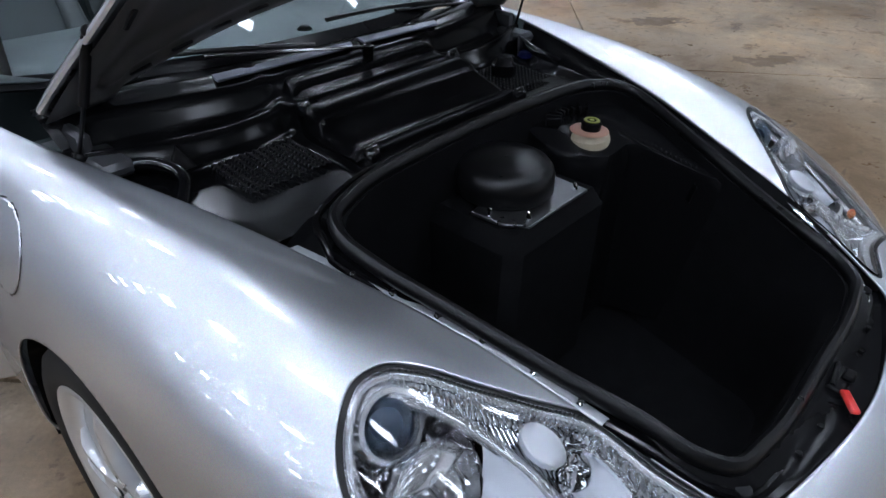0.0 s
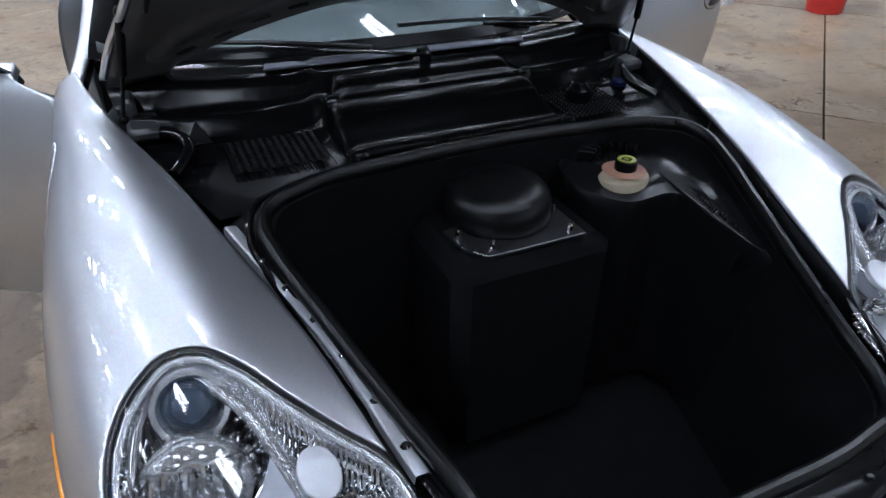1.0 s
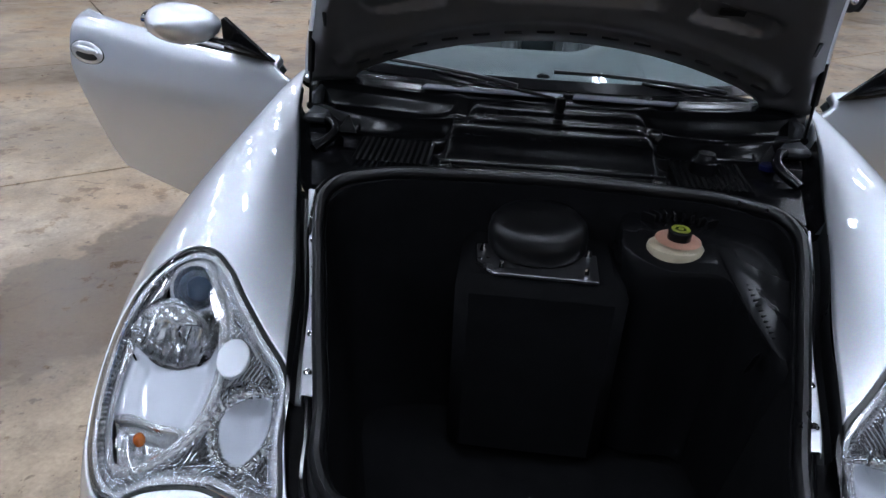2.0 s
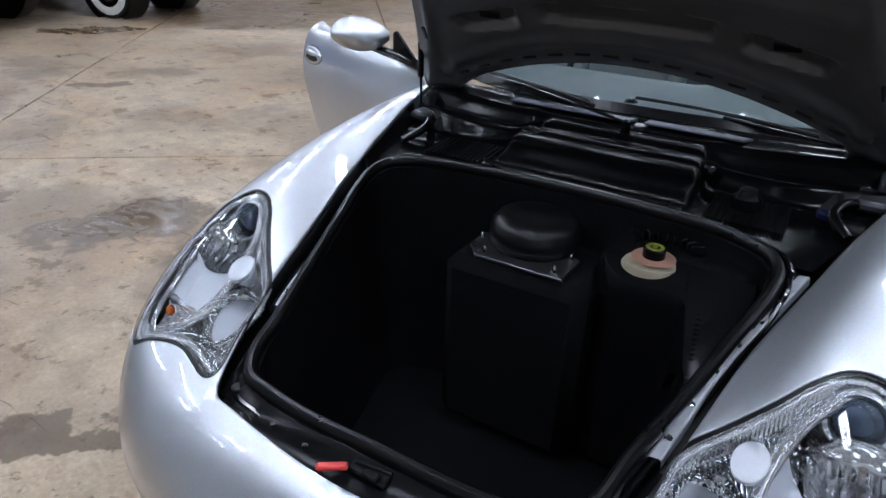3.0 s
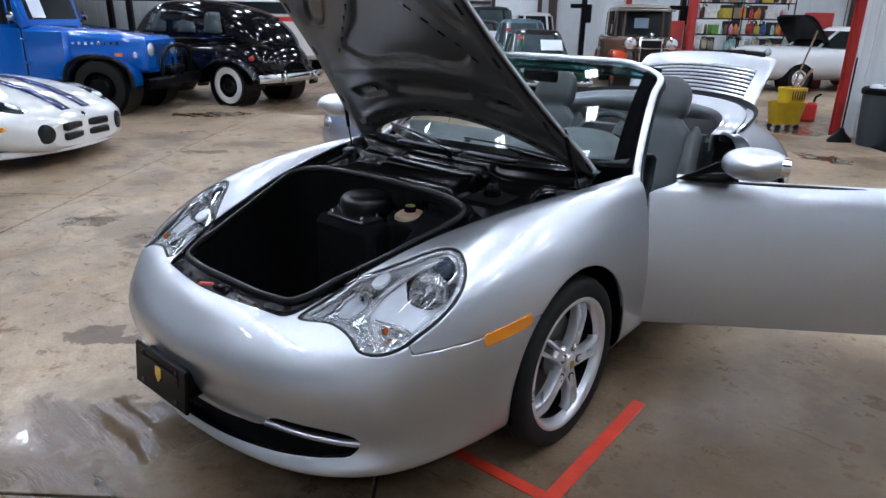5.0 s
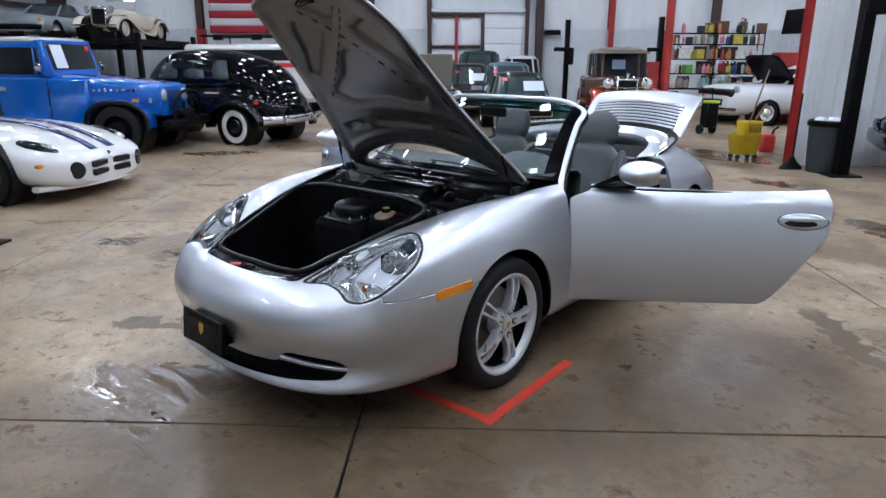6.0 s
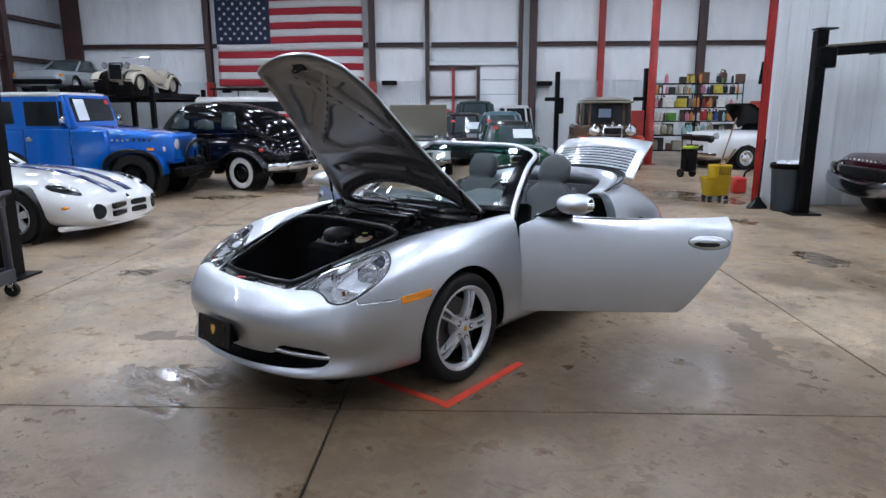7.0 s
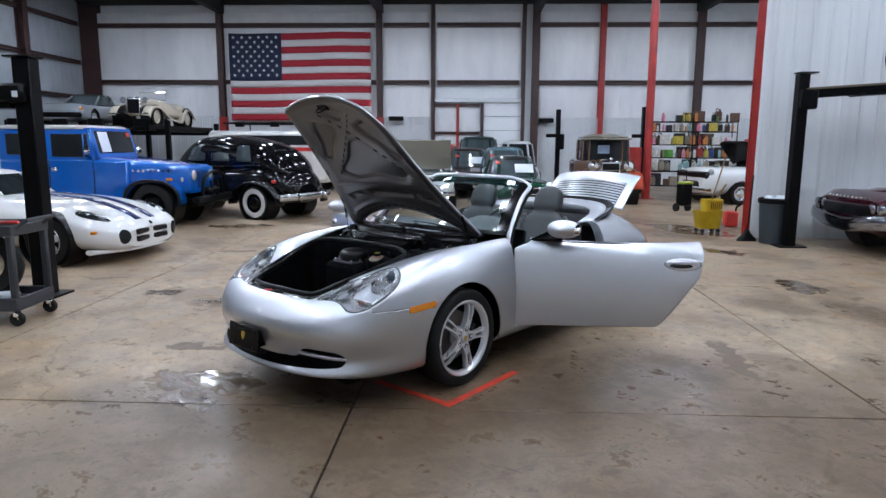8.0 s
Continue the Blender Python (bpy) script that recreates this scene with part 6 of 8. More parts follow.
part("centre_console", Geo().box((0, 1.25, 0.42), (0.2, 0.9, 0.34), 0.04).box((0, 0.92, 0.68), (0.22, 0.14, 0.34), 0.03), grey_trim, car, "grey centre console")


def seat(x0):
    cush = [[(x0 + p[0], y, 0.40 + 0.04 * k + p[1]) for p in egg(22, 0.25 * w, 0.085, 3.5)] for y, w, k in ((1.08, 0.86, 0.2), (1.11, 0.96, 0.8), (1.2, 1, 1.0), (1.4, 1.0, 0.6), (1.58, 0.95, 0.2))]
    s = part("seat", loft(cush), grey_leather, car, "grey leather seat")
    back = []
    for t in np.linspace(0, 1, 44):
        y, z = 1.56 + 0.29 * t, 0.42 + 0.80 * t
        w = np.interp(t, [0, 0.1, 0.35, 0.60, 0.685, 0.72, 0.77, 0.88, 0.95, 1], [0.20, 0.23, 0.25, 0.225, 0.15, 0.118, 0.140, 0.138, 0.115, 0.05])
        d = np.interp(t, [0, 0.3, 0.66, 0.71, 0.78, 0.9, 0.97, 1], [0.06, 0.075, 0.062, 0.045, 0.062, 0.058, 0.04, 0.015])
        back.append([(x0 + p[0], y + p[1], z - 0.3 * p[1]) for p in egg(22, w, d, 3.0)])
    part("backrest", loft(back), grey_leather, s, "grey leather backrest with headrest")
    for sd in (-1, 1):
        bol = [[(x0 + sd * (0.215 + 0.02 * math.sin(math.pi * t)) + p[0], 1.49 + 0.25 * t + p[1], 0.45 + 0.52 * t) for p in egg(14, 0.04 * k, 0.06 * k)] for t, k in ((0, 0.5), (0.1, 1), (0.5, 1.05), (0.9, 0.9), (1, 0.3))]
        part("bolster", loft(bol), grey_leather, s)


seat(0.37)
seat(-0.37)
for x in (-0.30, 0.30):
    part("rear_seat", loft([[(x + p[0], 2.02 + 0.1 * t + p[1], 0.45 + 0.42 * t) for p in egg(18, 0.22, 0.05, 3.5)] for t in (0, 0.1, 0.8, 0.97, 1.0)]), grey_leather, car, "small grey rear seat back")
# folded roof well, its rim and the deck behind it
uq = np.linspace(-1, 1, 49)
u_line = lambda a, y0, b, z0, h: np.c_[a * np.sign(uq) * np.abs(np.sin(uq * np.pi / 2)) ** 0.8, y0 + b * np.cos(uq * np.pi / 2) ** 0.75, z0 + h * np.cos(uq * np.pi / 2) ** 0.6]
rim_o, rim_i, rim_c = u_line(0.76, 1.98, 0.84, 0.925, 0.125), u_line(0.705, 1.965, 0.765, 0.915, 0.125), u_line(0.60, 1.94, 0.56, 0.905, 0.110)
part("roof_well", Geo().grid(np.stack([rim_o + (0, 0, 0.008), rim_o * (0.985, 1, 1) + (0, -0.006, 0.012), rim_o * (0.97, 1, 1) - (0, 0.012, 0.02), rim_i - (0, -0.01, 0.03), rim_i - (0, 0, 0.004)], 1)), dark_cloth, car, "dark trough of the folded roof", thick=0.004)
part("roof_cover", Geo().grid(np.stack([rim_c - (0, 0, 0.10), rim_c - (0, 0, 0.012), rim_c + (0, 0.004, 0.002)] + [rim_c * (1 - k) + rim_i * k + (0, 0, 0.004 * math.sin(math.pi * k)) for k in (0.12, 0.3, 0.5, 0.7, 0.88)] + [rim_i + (0, 0, 0.004), rim_i - (0, 0, 0.02)], 1)), silver, car, "silver folded roof cover", thick=0.004)
part("well_wall", Geo().grid(np.stack([np.c_[np.linspace(-0.7, 0.7, 21), np.full(21, 2.36), np.full(21, 0.93)], np.c_[np.linspace(-0.7, 0.7, 21), np.full(21, 2.30), np.full(21, 0.55)]], 1)), dark_cloth, car, "dark wall behind the rear seats", thick=0.01)
inner_rear = curve(INNER, np.linspace(10.3, 13.0, 49))
deck_l = np.stack([inner_rear * (1 - k) + rim_o[24:][::-1].repeat(2, 0)[:49] * k for k in np.linspace(0, 1, 8)], 1)
both("rear_deck", Geo().grid(deck_l, flip=True), silver, "silver rear deck", 0.005)
# engine lid with louvres, raised
em = Matrix.Translation((0, 3.05, 0.935)) @ Matrix.Rotation(radians(47), 4, "X")
eu, ev = np.meshgrid(np.linspace(-1, 1, 41), np.linspace(0, 1, 24), indexing="ij")
ex = eu * (0.49 + 0.02 * ev - 0.02 * ev**8)
ez = 0.06 * (1 - eu**2) - 0.075 * ev**4
lid = part("engine_lid", Geo().grid(np.stack([ex, 0.52 * ev, ez], -1), m=em), silver, car, "silver engine lid raised, with louvres", thick=0.012)
part("louvre_well", Geo().grid([[(x * (0.40 + 0.02 * v), 0.52 * v + 0.012 * (1 - x * x), 0.06 * (1 - 0.7 * x * x) - 0.075 * v**4 + 0.004) for v in np.linspace(0.06, 0.66, 12)] for x in np.linspace(-1, 1, 25)], m=em), rubber, lid, "dark well under the louvres", thick=0.002)
for k in range(9):
    v = 0.09 + 0.066 * k
    xs = np.linspace(-1, 1, 25)
    pts = np.c_[xs * (0.40 + 0.02 * v), 0.52 * v + 0.012 * (1 - xs**2), 0.06 * (1 - 0.7 * xs**2) - 0.075 * v**4 + 0.010]
    part("louvre", Geo().tube(pts, 0.0105, 6, flat=0.55, m=em), silver, lid)
# jamb behind each door
jamb = []
for z in np.linspace(0.27, 0.925, 26):
    k = np.argmin((Y - 1.95) ** 2 + (Z - z) ** 2 + np.where(X < 0.7, 9, 0))
    jamb.append([(X[k] - 0.10, 1.985, z), (X[k] - 0.085, 1.95, z), (X[k] - 0.012, 1.945, z), (X[k] - 0.003, 1.95, z)])
both("door_jamb", Geo().grid(jamb), silver, "silver door jamb", 0.004)
both("jamb_lining", Geo().box((0.70, 2.0, 0.58), (0.18, 0.03, 0.58), 0.01), black_plastic, "black lining behind the door")
both("rear_lamp", skin(np.where(Y > 2.9, np.minimum.reduce([X - 0.40, Z - 0.60, 0.70 - Z, Y - 3.02]), -1), -0.003), red_plastic, "red rear lamp", 0.01)

# tape corner on the floor by the wheel
tape = thing("floor_tape", "red adhesive tape corner on the concrete floor", "tape")
def tape_strip(a, b, w):
    a, b = np.array(a), np.array(b)
    d = (b - a) / np.linalg.norm(b - a)
    n = np.array([-d[1], d[0]]) * w / 2
    return Geo().prism([tuple(a - n), tuple(b - n), tuple(b + n), tuple(a + n)], 0.0005, 0.004)
part("strip", tape_strip((1.002, -0.345), (0.965, 0.475), 0.055), red_tape, tape)
part("strip", tape_strip((0.975, -0.312), (0.36, -0.328), 0.05), red_tape, tape)

# ---- the other vehicles in the hall ----
paints = {}


def paint(name, color, metal=0.0, rough=0.3):
    if name not in paints:
        paints[name] = car_paint(name, color, metal, rough)
        if max(color) < 0.06:
            bs = paints[name].node_tree.nodes["Principled BSDF"]
            bs.inputs["Coat Weight"].default_value, bs.inputs["Specular IOR Level"].default_value = 0.55, 0.04
    return paints[name]


tinted = surface("dark_car_glass", (0.012, 0.015, 0.017), 0.06, var=0.1, specular=0.35)
pale_glass = surface("pale_car_glass", (0.05, 0.065, 0.07), 0.06, var=0.3, scale=3, specular=0.4)
old_chrome = surface("tarnished_chrome", (0.30, 0.30, 0.32), 0.16, 1.0, var=0.25, scale=12)
wheel_white = surface("silver_white_wheel", (0.55, 0.56, 0.58), 0.35, 0.2)
white_rubber = surface("whitewall_rubber", (0.62, 0.61, 0.58), 0.55)
paper = surface("white_paper", (0.72, 0.76, 0.80), 0.6, var=0.05)
lamp_glass = surface("lamp_glass", (0.55, 0.58, 0.6), 0.1, 0.4, var=0.3, scale=60, coat=1.0)


def hull(rows, n=28):
    """A body lofted along x from rows of (x, half width, bottom, top, power); power may differ above and below."""
    rings = []
    for x, w, z0, z1, p in rows:
        rings.append([(x, q[0], (z0 + z1) / 2 + q[1]) for q in egg(n, w, (z1 - z0) / 2, p)])
    r = np.asarray(rings)
    fine = np.stack([smooth_path(r[:, k], 3 * len(rows)) for k in range(n)], 1)
    return loft(fine)


def arches(geo, wheels, gap=0.05):
    v, f = geo.data()
    v = np.asarray(v)
    k = np.full(len(v), 9.0)
    for x, r, side in wheels:
        k = np.minimum(k, np.where(np.abs(v[:, 1]) > side * 0.55, np.hypot(v[:, 0] - x, v[:, 2] - r) - r - gap, 9))
    return cut(v, f, k)


def add_wheel(parent, x, y, r, w, rim="five", white=False, rim_mat=None):
    s = 1 if y > 0 else -1
    m = pose(x, y, r, -90 * s, 0, 0)
    h = w / 2
    wh = new("wheel")
    wh.parent = parent
    k = 0.62 if not white else 0.56
    part("tyre", Geo().lathe([(r * k, -h * 0.9), (r * 0.8, -h), (r * 0.95, -h * 0.92), (r, -h * 0.7), (r, h * 0.7), (r * 0.95, h * 0.92), (r * 0.8, h), (r * k, h * 0.9)], 40, m), tyre_rubber, wh, "black tyre")
    if white:
        part("whitewall", Geo().lathe([(r * 0.57, h * 0.93), (r * 0.6, h * 1.03), (r * 0.84, h * 1.05), (r * 0.87, h * 0.98)], 40, m), white_rubber, wh, "broad white sidewall")
    rm = rim_mat or alloy
    part("rim", Geo().lathe([(r * k, h * 0.5), (r * k * 1.02, h * 0.95), (r * k * 0.96, h), (r * k * 0.9, h * 0.8), (r * k * 0.88, h * 0.1)] + ([(0, h * 0.1)] if rim == "five" else [(r * 0.4, h * 0.75), (r * 0.33, h * 1.0), (r * 0.1, h * 1.12), (0, h * 1.13)]), 40, m), rm if rim != "five" else steel_black, wh)
    if rim == "five":
        part("rim_lip", Geo().lathe([(r * k * 0.9, h * 0.86), (r * k, h * 1.0), (r * k * 1.03, h * 0.92)], 40, m), rm, wh)
        g = Geo().lathe([(r * 0.16, h * 0.3), (r * 0.16, h * 0.8), (r * 0.1, h * 0.9), (0, h * 0.9)], 20, m)
        for q in range(5):
            a = q * 72
            g.prism([(r * 0.05, -r * 0.1), (r * k * 0.93, -r * 0.15), (r * k * 0.93, r * 0.15), (r * 0.05, r * 0.1)], h * 0.5, h * 0.82, m @ pose(0, 0, 0, 0, 0, a + 18), 0.004)
        part("spokes", g, rm, wh, "five broad spokes")
    part("liner", Geo().lathe([(r + 0.055, -0.3), (r + 0.055, h + 0.01)], 30, m).lathe([(0.0, -0.25), (r + 0.05, -0.25)], 20, m), rubber, parent, "black wheel well")
    return wh


def cabin(parent, levels, roof_mat, glass_mat, pillars, n=40, roof=True, pillar_mat=None):
    """A glasshouse from plan ovals at rising heights: (z, rear x, front x, half width, power)."""
    rings = []
    for z, x0, x1, w, p in levels:
        rings.append([((x0 + x1) / 2 + q[0], q[1], z) for q in egg(n, (x1 - x0) / 2, w, p)])
    r = np.asarray(rings)
    part("glass", Geo().grid(r[:2], closed_v=True, flip=False), glass_mat, parent, "dark window glass")
    if roof:
        top = np.concatenate([r[1:], [r[-1] * (0.5, 0.5, 1) + r[-1].mean(0) * (0.5, 0.5, 0) + (0, 0, 0.03)]])
        g = Geo().grid(top, closed_v=True)
        g.add(np.vstack([top[-1], [top[-1].mean(0) + (0, 0, 0.008)]]), [(i, (i + 1) % n, n) for i in range(n)])
        part("roof", g, roof_mat, parent)
    for k in pillars:
        i = int(round(k * n)) % n
        part("pillar", Geo().tube([r[0, i] * (1, 1.01, 1), r[1, i] * (1, 1.01, 1)], 0.035, 6), pillar_mat or roof_mat, parent)
    return r


# white sports coupe with dark stripes
white_p = paint("white_paint", (0.72, 0.72, 0.70), 0, 0.3)
vip = thing("white_sports_car", "low white sports car with twin dark blue stripes", "car", hall(-6.22, 4.64, 0, -8))
W1 = [(1.50, 0.335, 0.93), (-1.0, 0.345, 0.93)]
vrows = [(2.38, 0.50, 0.20, 0.46, 3.2), (2.33, 0.68, 0.16, 0.54, 3.2), (2.15, 0.86, 0.14, 0.64, 3.0), (1.85, 0.93, 0.14, 0.75, 2.9), (1.5, 0.95, 0.15, 0.83, 2.8), (0.9, 0.92, 0.15, 0.88, 2.8), (0.3, 0.90, 0.15, 0.90, 3.0),
         (-0.5, 0.93, 0.16, 0.92, 3.0), (-1.2, 0.96, 0.18, 0.95, 2.8), (-1.8, 0.90, 0.25, 0.92, 2.8), (-2.1, 0.75, 0.35, 0.85, 2.8)]
part("body", arches(hull(vrows, 40), W1), white_p, vip, "glossy white body")
for x in (1.5, -1.0):
    for y in (0.86, -0.86):
        add_wheel(vip, x, y, 0.335, 0.25, "five", rim_mat=wheel_white)
for y in (0.155, -0.155):
    rows = []
    for x in np.linspace(0.3, 2.30, 24):
        z = float(np.interp(x, [0.3, 0.9, 1.5, 1.85, 2.15, 2.33], [0.90, 0.88, 0.83, 0.75, 0.64, 0.54]))
        hw = float(np.interp(x, [0.3, 1.5, 2.15, 2.38], [0.9, 0.95, 0.86, 0.5]))
        drop = lambda yy: z - (z - 0.15) / 2 * (1 - (1 - min(abs(yy) / hw, 1) ** 2.8) ** (1 / 2.8)) + 0.014
        rows.append([(x, y - 0.065, drop(y - 0.065)), (x, y + 0.065, drop(y + 0.065))])
    part("stripe", Geo().grid(rows), paint("stripe_blue", (0.02, 0.03, 0.12)), vip, "dark blue stripe", thick=0.002)
cabin(vip, [(0.86, -1.2, 0.55, 0.70, 2.6), (1.16, -0.75, 0.05, 0.52, 2.6), (1.2, -0.6, -0.05, 0.45, 2.6)], white_p, tinted, (0.1, 0.4, 0.6, 0.9))
for s in (1, -1):
    hlm = part("head_lamp", Geo().ball((0, 0, 0), (0.25, 0.10, 0.07), 18, pose(2.00, s * 0.66, 0.615, 0, 20, -s * 22)), tinted, vip, "dark almond headlight")
    part("lamp_eye", Geo().ball((0, 0, 0), (0.08, 0.055, 0.03), 12, pose(2.09, s * 0.63, 0.64, 0, 20, -s * 22)), lamp_glass, hlm)
    part("fog_lamp", Geo().lathe([(0.10, 0.0), (0.095, 0.02), (0.06, 0.03), (0, 0.032)], 24, aim((2.352, s * 0.56, 0.37), (0.93, s * 0.37, 0))), tinted, vip, "round grey fog lamp")
    part("marker", Geo().ball((0, 0, 0), (0.05, 0.02, 0.025), 12, pose(2.13, s * 0.855, 0.45, 0, 0, -s * 35)), amber, vip, "amber marker lamp")
    for z in (0.41, 0.31):
        part("grille_opening", Geo().box((0, 0, 0), (0.06, 0.30, 0.075), 0.015, pose(2.375, s * 0.19, z, 0, 0, -s * 8)), rubber, vip, "black grille opening")
part("front_lip", loft([[(2.33 - 0.42 * abs(y) ** 2.4 + q[0], y, 0.185 + q[1]) for q in egg(10, 0.05, 0.035)] for y in np.linspace(-0.86, 0.86, 24)]), white_p, vip, "white chin lip")
part("badge", Geo().lathe([(0.03, 0), (0.03, 0.008), (0, 0.01)], 16, aim((2.37, 0, 0.505), (0.8, 0, 0.6))), chrome, vip, "round chrome badge")

# blue off-roader
blue_p = paint("blue_paint", (0.0, 0.105, 0.46), 0.0, 0.3)
jeep = thing("off_road_vehicle", "bright blue hard top off-road vehicle with black bumper", "car", hall(-6.55, 8.36, 0, -2))
g = Geo().box((-0.62, 0, 0.90), (2.6, 1.5, 0.76), 0.04).box((-0.9, 0, 0.52), (2.2, 1.3, 0.2), 0.03)
part("body", g, blue_p, jeep, "blue slab sided body")
hoodj = loft([[(x, q[0], (z0 + z1) / 2 + q[1]) for q in egg(24, w, (z1 - z0) / 2, 6)] for x, w, z0, z1 in ((0.06, 0.72, 0.62, 1.34), (0.16, 0.72, 0.62, 1.35), (1.0, 0.63, 0.62, 1.27), (1.75, 0.55, 0.62, 1.19), (1.80, 0.53, 0.64, 1.14))])
part("hood", hoodj, blue_p, jeep, "flat blue hood")
for s in (1, -1):
    rows = []
    for q in np.linspace(-0.25, math.pi * 0.93, 22):
        x, z = 1.18 + 0.52 * math.cos(q), 0.45 + 0.46 * math.sin(q) ** 0.55 if math.sin(q) > 0 else 0.45
        rows.append([(x, s * 0.48, z), (x, s * 0.80, z), (x, s * 0.83, z - 0.035), (x, s * 0.83, z - 0.05)])
    part("fender", Geo().grid(rows, flip=s > 0), blue_p, jeep, "blue front fender", thick=0.02)
    part("fender_flare", Geo().tube([(1.18 + 0.545 * math.cos(q), s * 0.85, 0.43 + 0.47 * max(math.sin(q), 0) ** 0.6) for q in np.linspace(0, math.pi, 16)], 0.035, 8), rubber, jeep, "black fender flare")
    part("fender_flare", Geo().tube([(-1.35 + 0.52 * math.cos(q), s * 0.80, 0.43 + 0.45 * max(math.sin(q), 0) ** 0.6) for q in np.linspace(0, math.pi, 16)], 0.04, 8), rubber, jeep)
    part("head_lamp", Geo().lathe([(0.10, -0.03), (0.105, 0.01), (0.09, 0.02), (0.05, 0.03), (0, 0.033)], 22, aim((1.82, s * 0.37, 0.99), (1, 0, 0))), lamp_glass, jeep, "round headlight")
    part("turn_lamp", Geo().lathe([(0.05, 0), (0.045, 0.015), (0, 0.02)], 16, aim((1.72, s * 0.68, 0.92), (1, 0, 0))), lamp_glass, jeep)
    part("marker", Geo().box((1.55, s * 0.845, 0.93), (0.13, 0.01, 0.05), 0.004), amber, jeep, "amber side lamp")
    part("door", Geo().box((-0.44, s * 0.755, 0.93), (0.88, 0.02, 0.70), 0.012), blue_p, jeep, "blue door")
    part("door_handle", Geo().box((-0.78, s * 0.772, 1.10), (0.12, 0.02, 0.08), 0.012), chrome, jeep, "chrome handle")
    part("mirror", Geo().lathe([(0.075, 0), (0.07, 0.03), (0.03, 0.05), (0, 0.052)], 18, aim((0.0, s * 0.93, 1.46), (1, 0, 0.1))).rod((0.02, s * 0.76, 1.32), (0.01, s * 0.93, 1.44), 0.01), chrome, jeep, "round chrome mirror")
    for k in range(8):
        part("hood_lettering", Geo().box((0.75 + 0.095 * k, s * (0.672 - 0.011 * k), 1.08), (0.05, 0.008, 0.05 if k % 3 else 0.035), 0.002), chrome, jeep, "worn silver lettering bar")
    for x in (-0.885, 0.005):
        part("door_gap", Geo().box((x, s * 0.757, 0.93), (0.012, 0.02, 0.70), 0.002), rubber, jeep)
    for z in (0.78, 1.12):
        part("door_hinge", Geo().box((0.03, s * 0.772, z), (0.10, 0.02, 0.035), 0.006), blue_p, jeep)
    part("window_divider", Geo().box((-0.17, s * 0.748, 1.56), (0.025, 0.018, 0.43), 0.004), blue_p, jeep)
    part("front_pillar", Geo().box((0, 0, 0.30), (0.09, 0.07, 0.62), 0.015, pose(0.02, s * 0.70, 1.30, 0, -14, 0)), blue_p, jeep, "blue windscreen pillar")
    part("rocker", Geo().box((-0.55, s * 0.74, 0.54), (1.3, 0.06, 0.07), 0.02), steel_black, jeep, "black step bar")
    # side window frames of the hard top
    part("side_window", Geo().box((-0.46, s * 0.735, 1.56), (0.74, 0.02, 0.44), 0.03), tinted, jeep, "dark side window")
    part("rear_window", Geo().box((-1.40, s * 0.735, 1.58), (0.7, 0.02, 0.40), 0.03), tinted, jeep)
part("hard_top", Geo().box((-1.03, 0, 1.56), (1.85, 1.44, 0.66), 0.05), blue_p, jeep, "blue hard top")
part("roof", loft([[(-1.02 + q[0], q[1], z) for q in egg(40, 0.98 * k, 0.74 * k, 8)] for z, k in ((1.87, 0.98), (1.90, 1.0), (1.93, 0.99), (1.95, 0.9))]), paint("roof_white", (0.62, 0.63, 0.62)), jeep, "white roof panel")
wsj = pose(0.08, 0, 1.30, 0, -14, 0)
part("windscreen_frame", Geo().box((0, 0, 0.31), (0.05, 1.42, 0.62), 0.02, wsj), blue_p, jeep, "blue windscreen frame")
part("windscreen", Geo().box((0.012, 0, 0.33), (0.05, 1.26, 0.46), 0.02, wsj), tinted, jeep, "dark windscreen")
part("price_sheet", Geo().box((0.04, -0.38, 0.33), (0.004, 0.32, 0.40), 0.001, wsj), paper, jeep, "white paper behind the glass")
part("sticker", Geo().box((0.04, 0.52, 0.48), (0.004, 0.13, 0.09), 0.001, wsj), red_plastic, jeep)
part("grille", Geo().box((1.80, 0, 0.92), (0.05, 1.02, 0.46), 0.02), blue_p, jeep, "blue slotted grille")
for k in range(7):
    part("grille_slot", Geo().box((1.827, -0.21 + 0.07 * k, 0.90), (0.006, 0.035, 0.34), 0.003), rubber, jeep)
part("bumper", Geo().box((2.03, 0, 0.52), (0.16, 1.62, 0.15), 0.03).box((1.86, 0.4, 0.5), (0.3, 0.1, 0.1), 0.01).box((1.86, -0.4, 0.5), (0.3, 0.1, 0.1), 0.01), steel_black, jeep, "black steel bumper")
part("bull_bar", Geo().tube(smooth_path([(2.03, -0.5, 0.58), (2.06, -0.48, 0.88), (2.06, 0.48, 0.88), (2.03, 0.5, 0.58)], 24), 0.03, 10).rod((2.05, -0.15, 0.58), (2.06, -0.15, 0.88), 0.025).rod((2.05, 0.15, 0.58), (2.06, 0.15, 0.88), 0.025), steel_black, jeep, "black tube guard")
part("winch", Geo().box((2.0, 0, 0.68), (0.18, 0.5, 0.14), 0.04), steel_black, jeep)
for x in (1.18, -1.35):
    for y in (0.72, -0.72):
        add_wheel(jeep, x, y, 0.42, 0.29, "disc", rim_mat=steel_black)
part("chassis", Geo().box((0.1, 0, 0.45), (3.6, 0.8, 0.16), 0.02), steel_black, jeep)

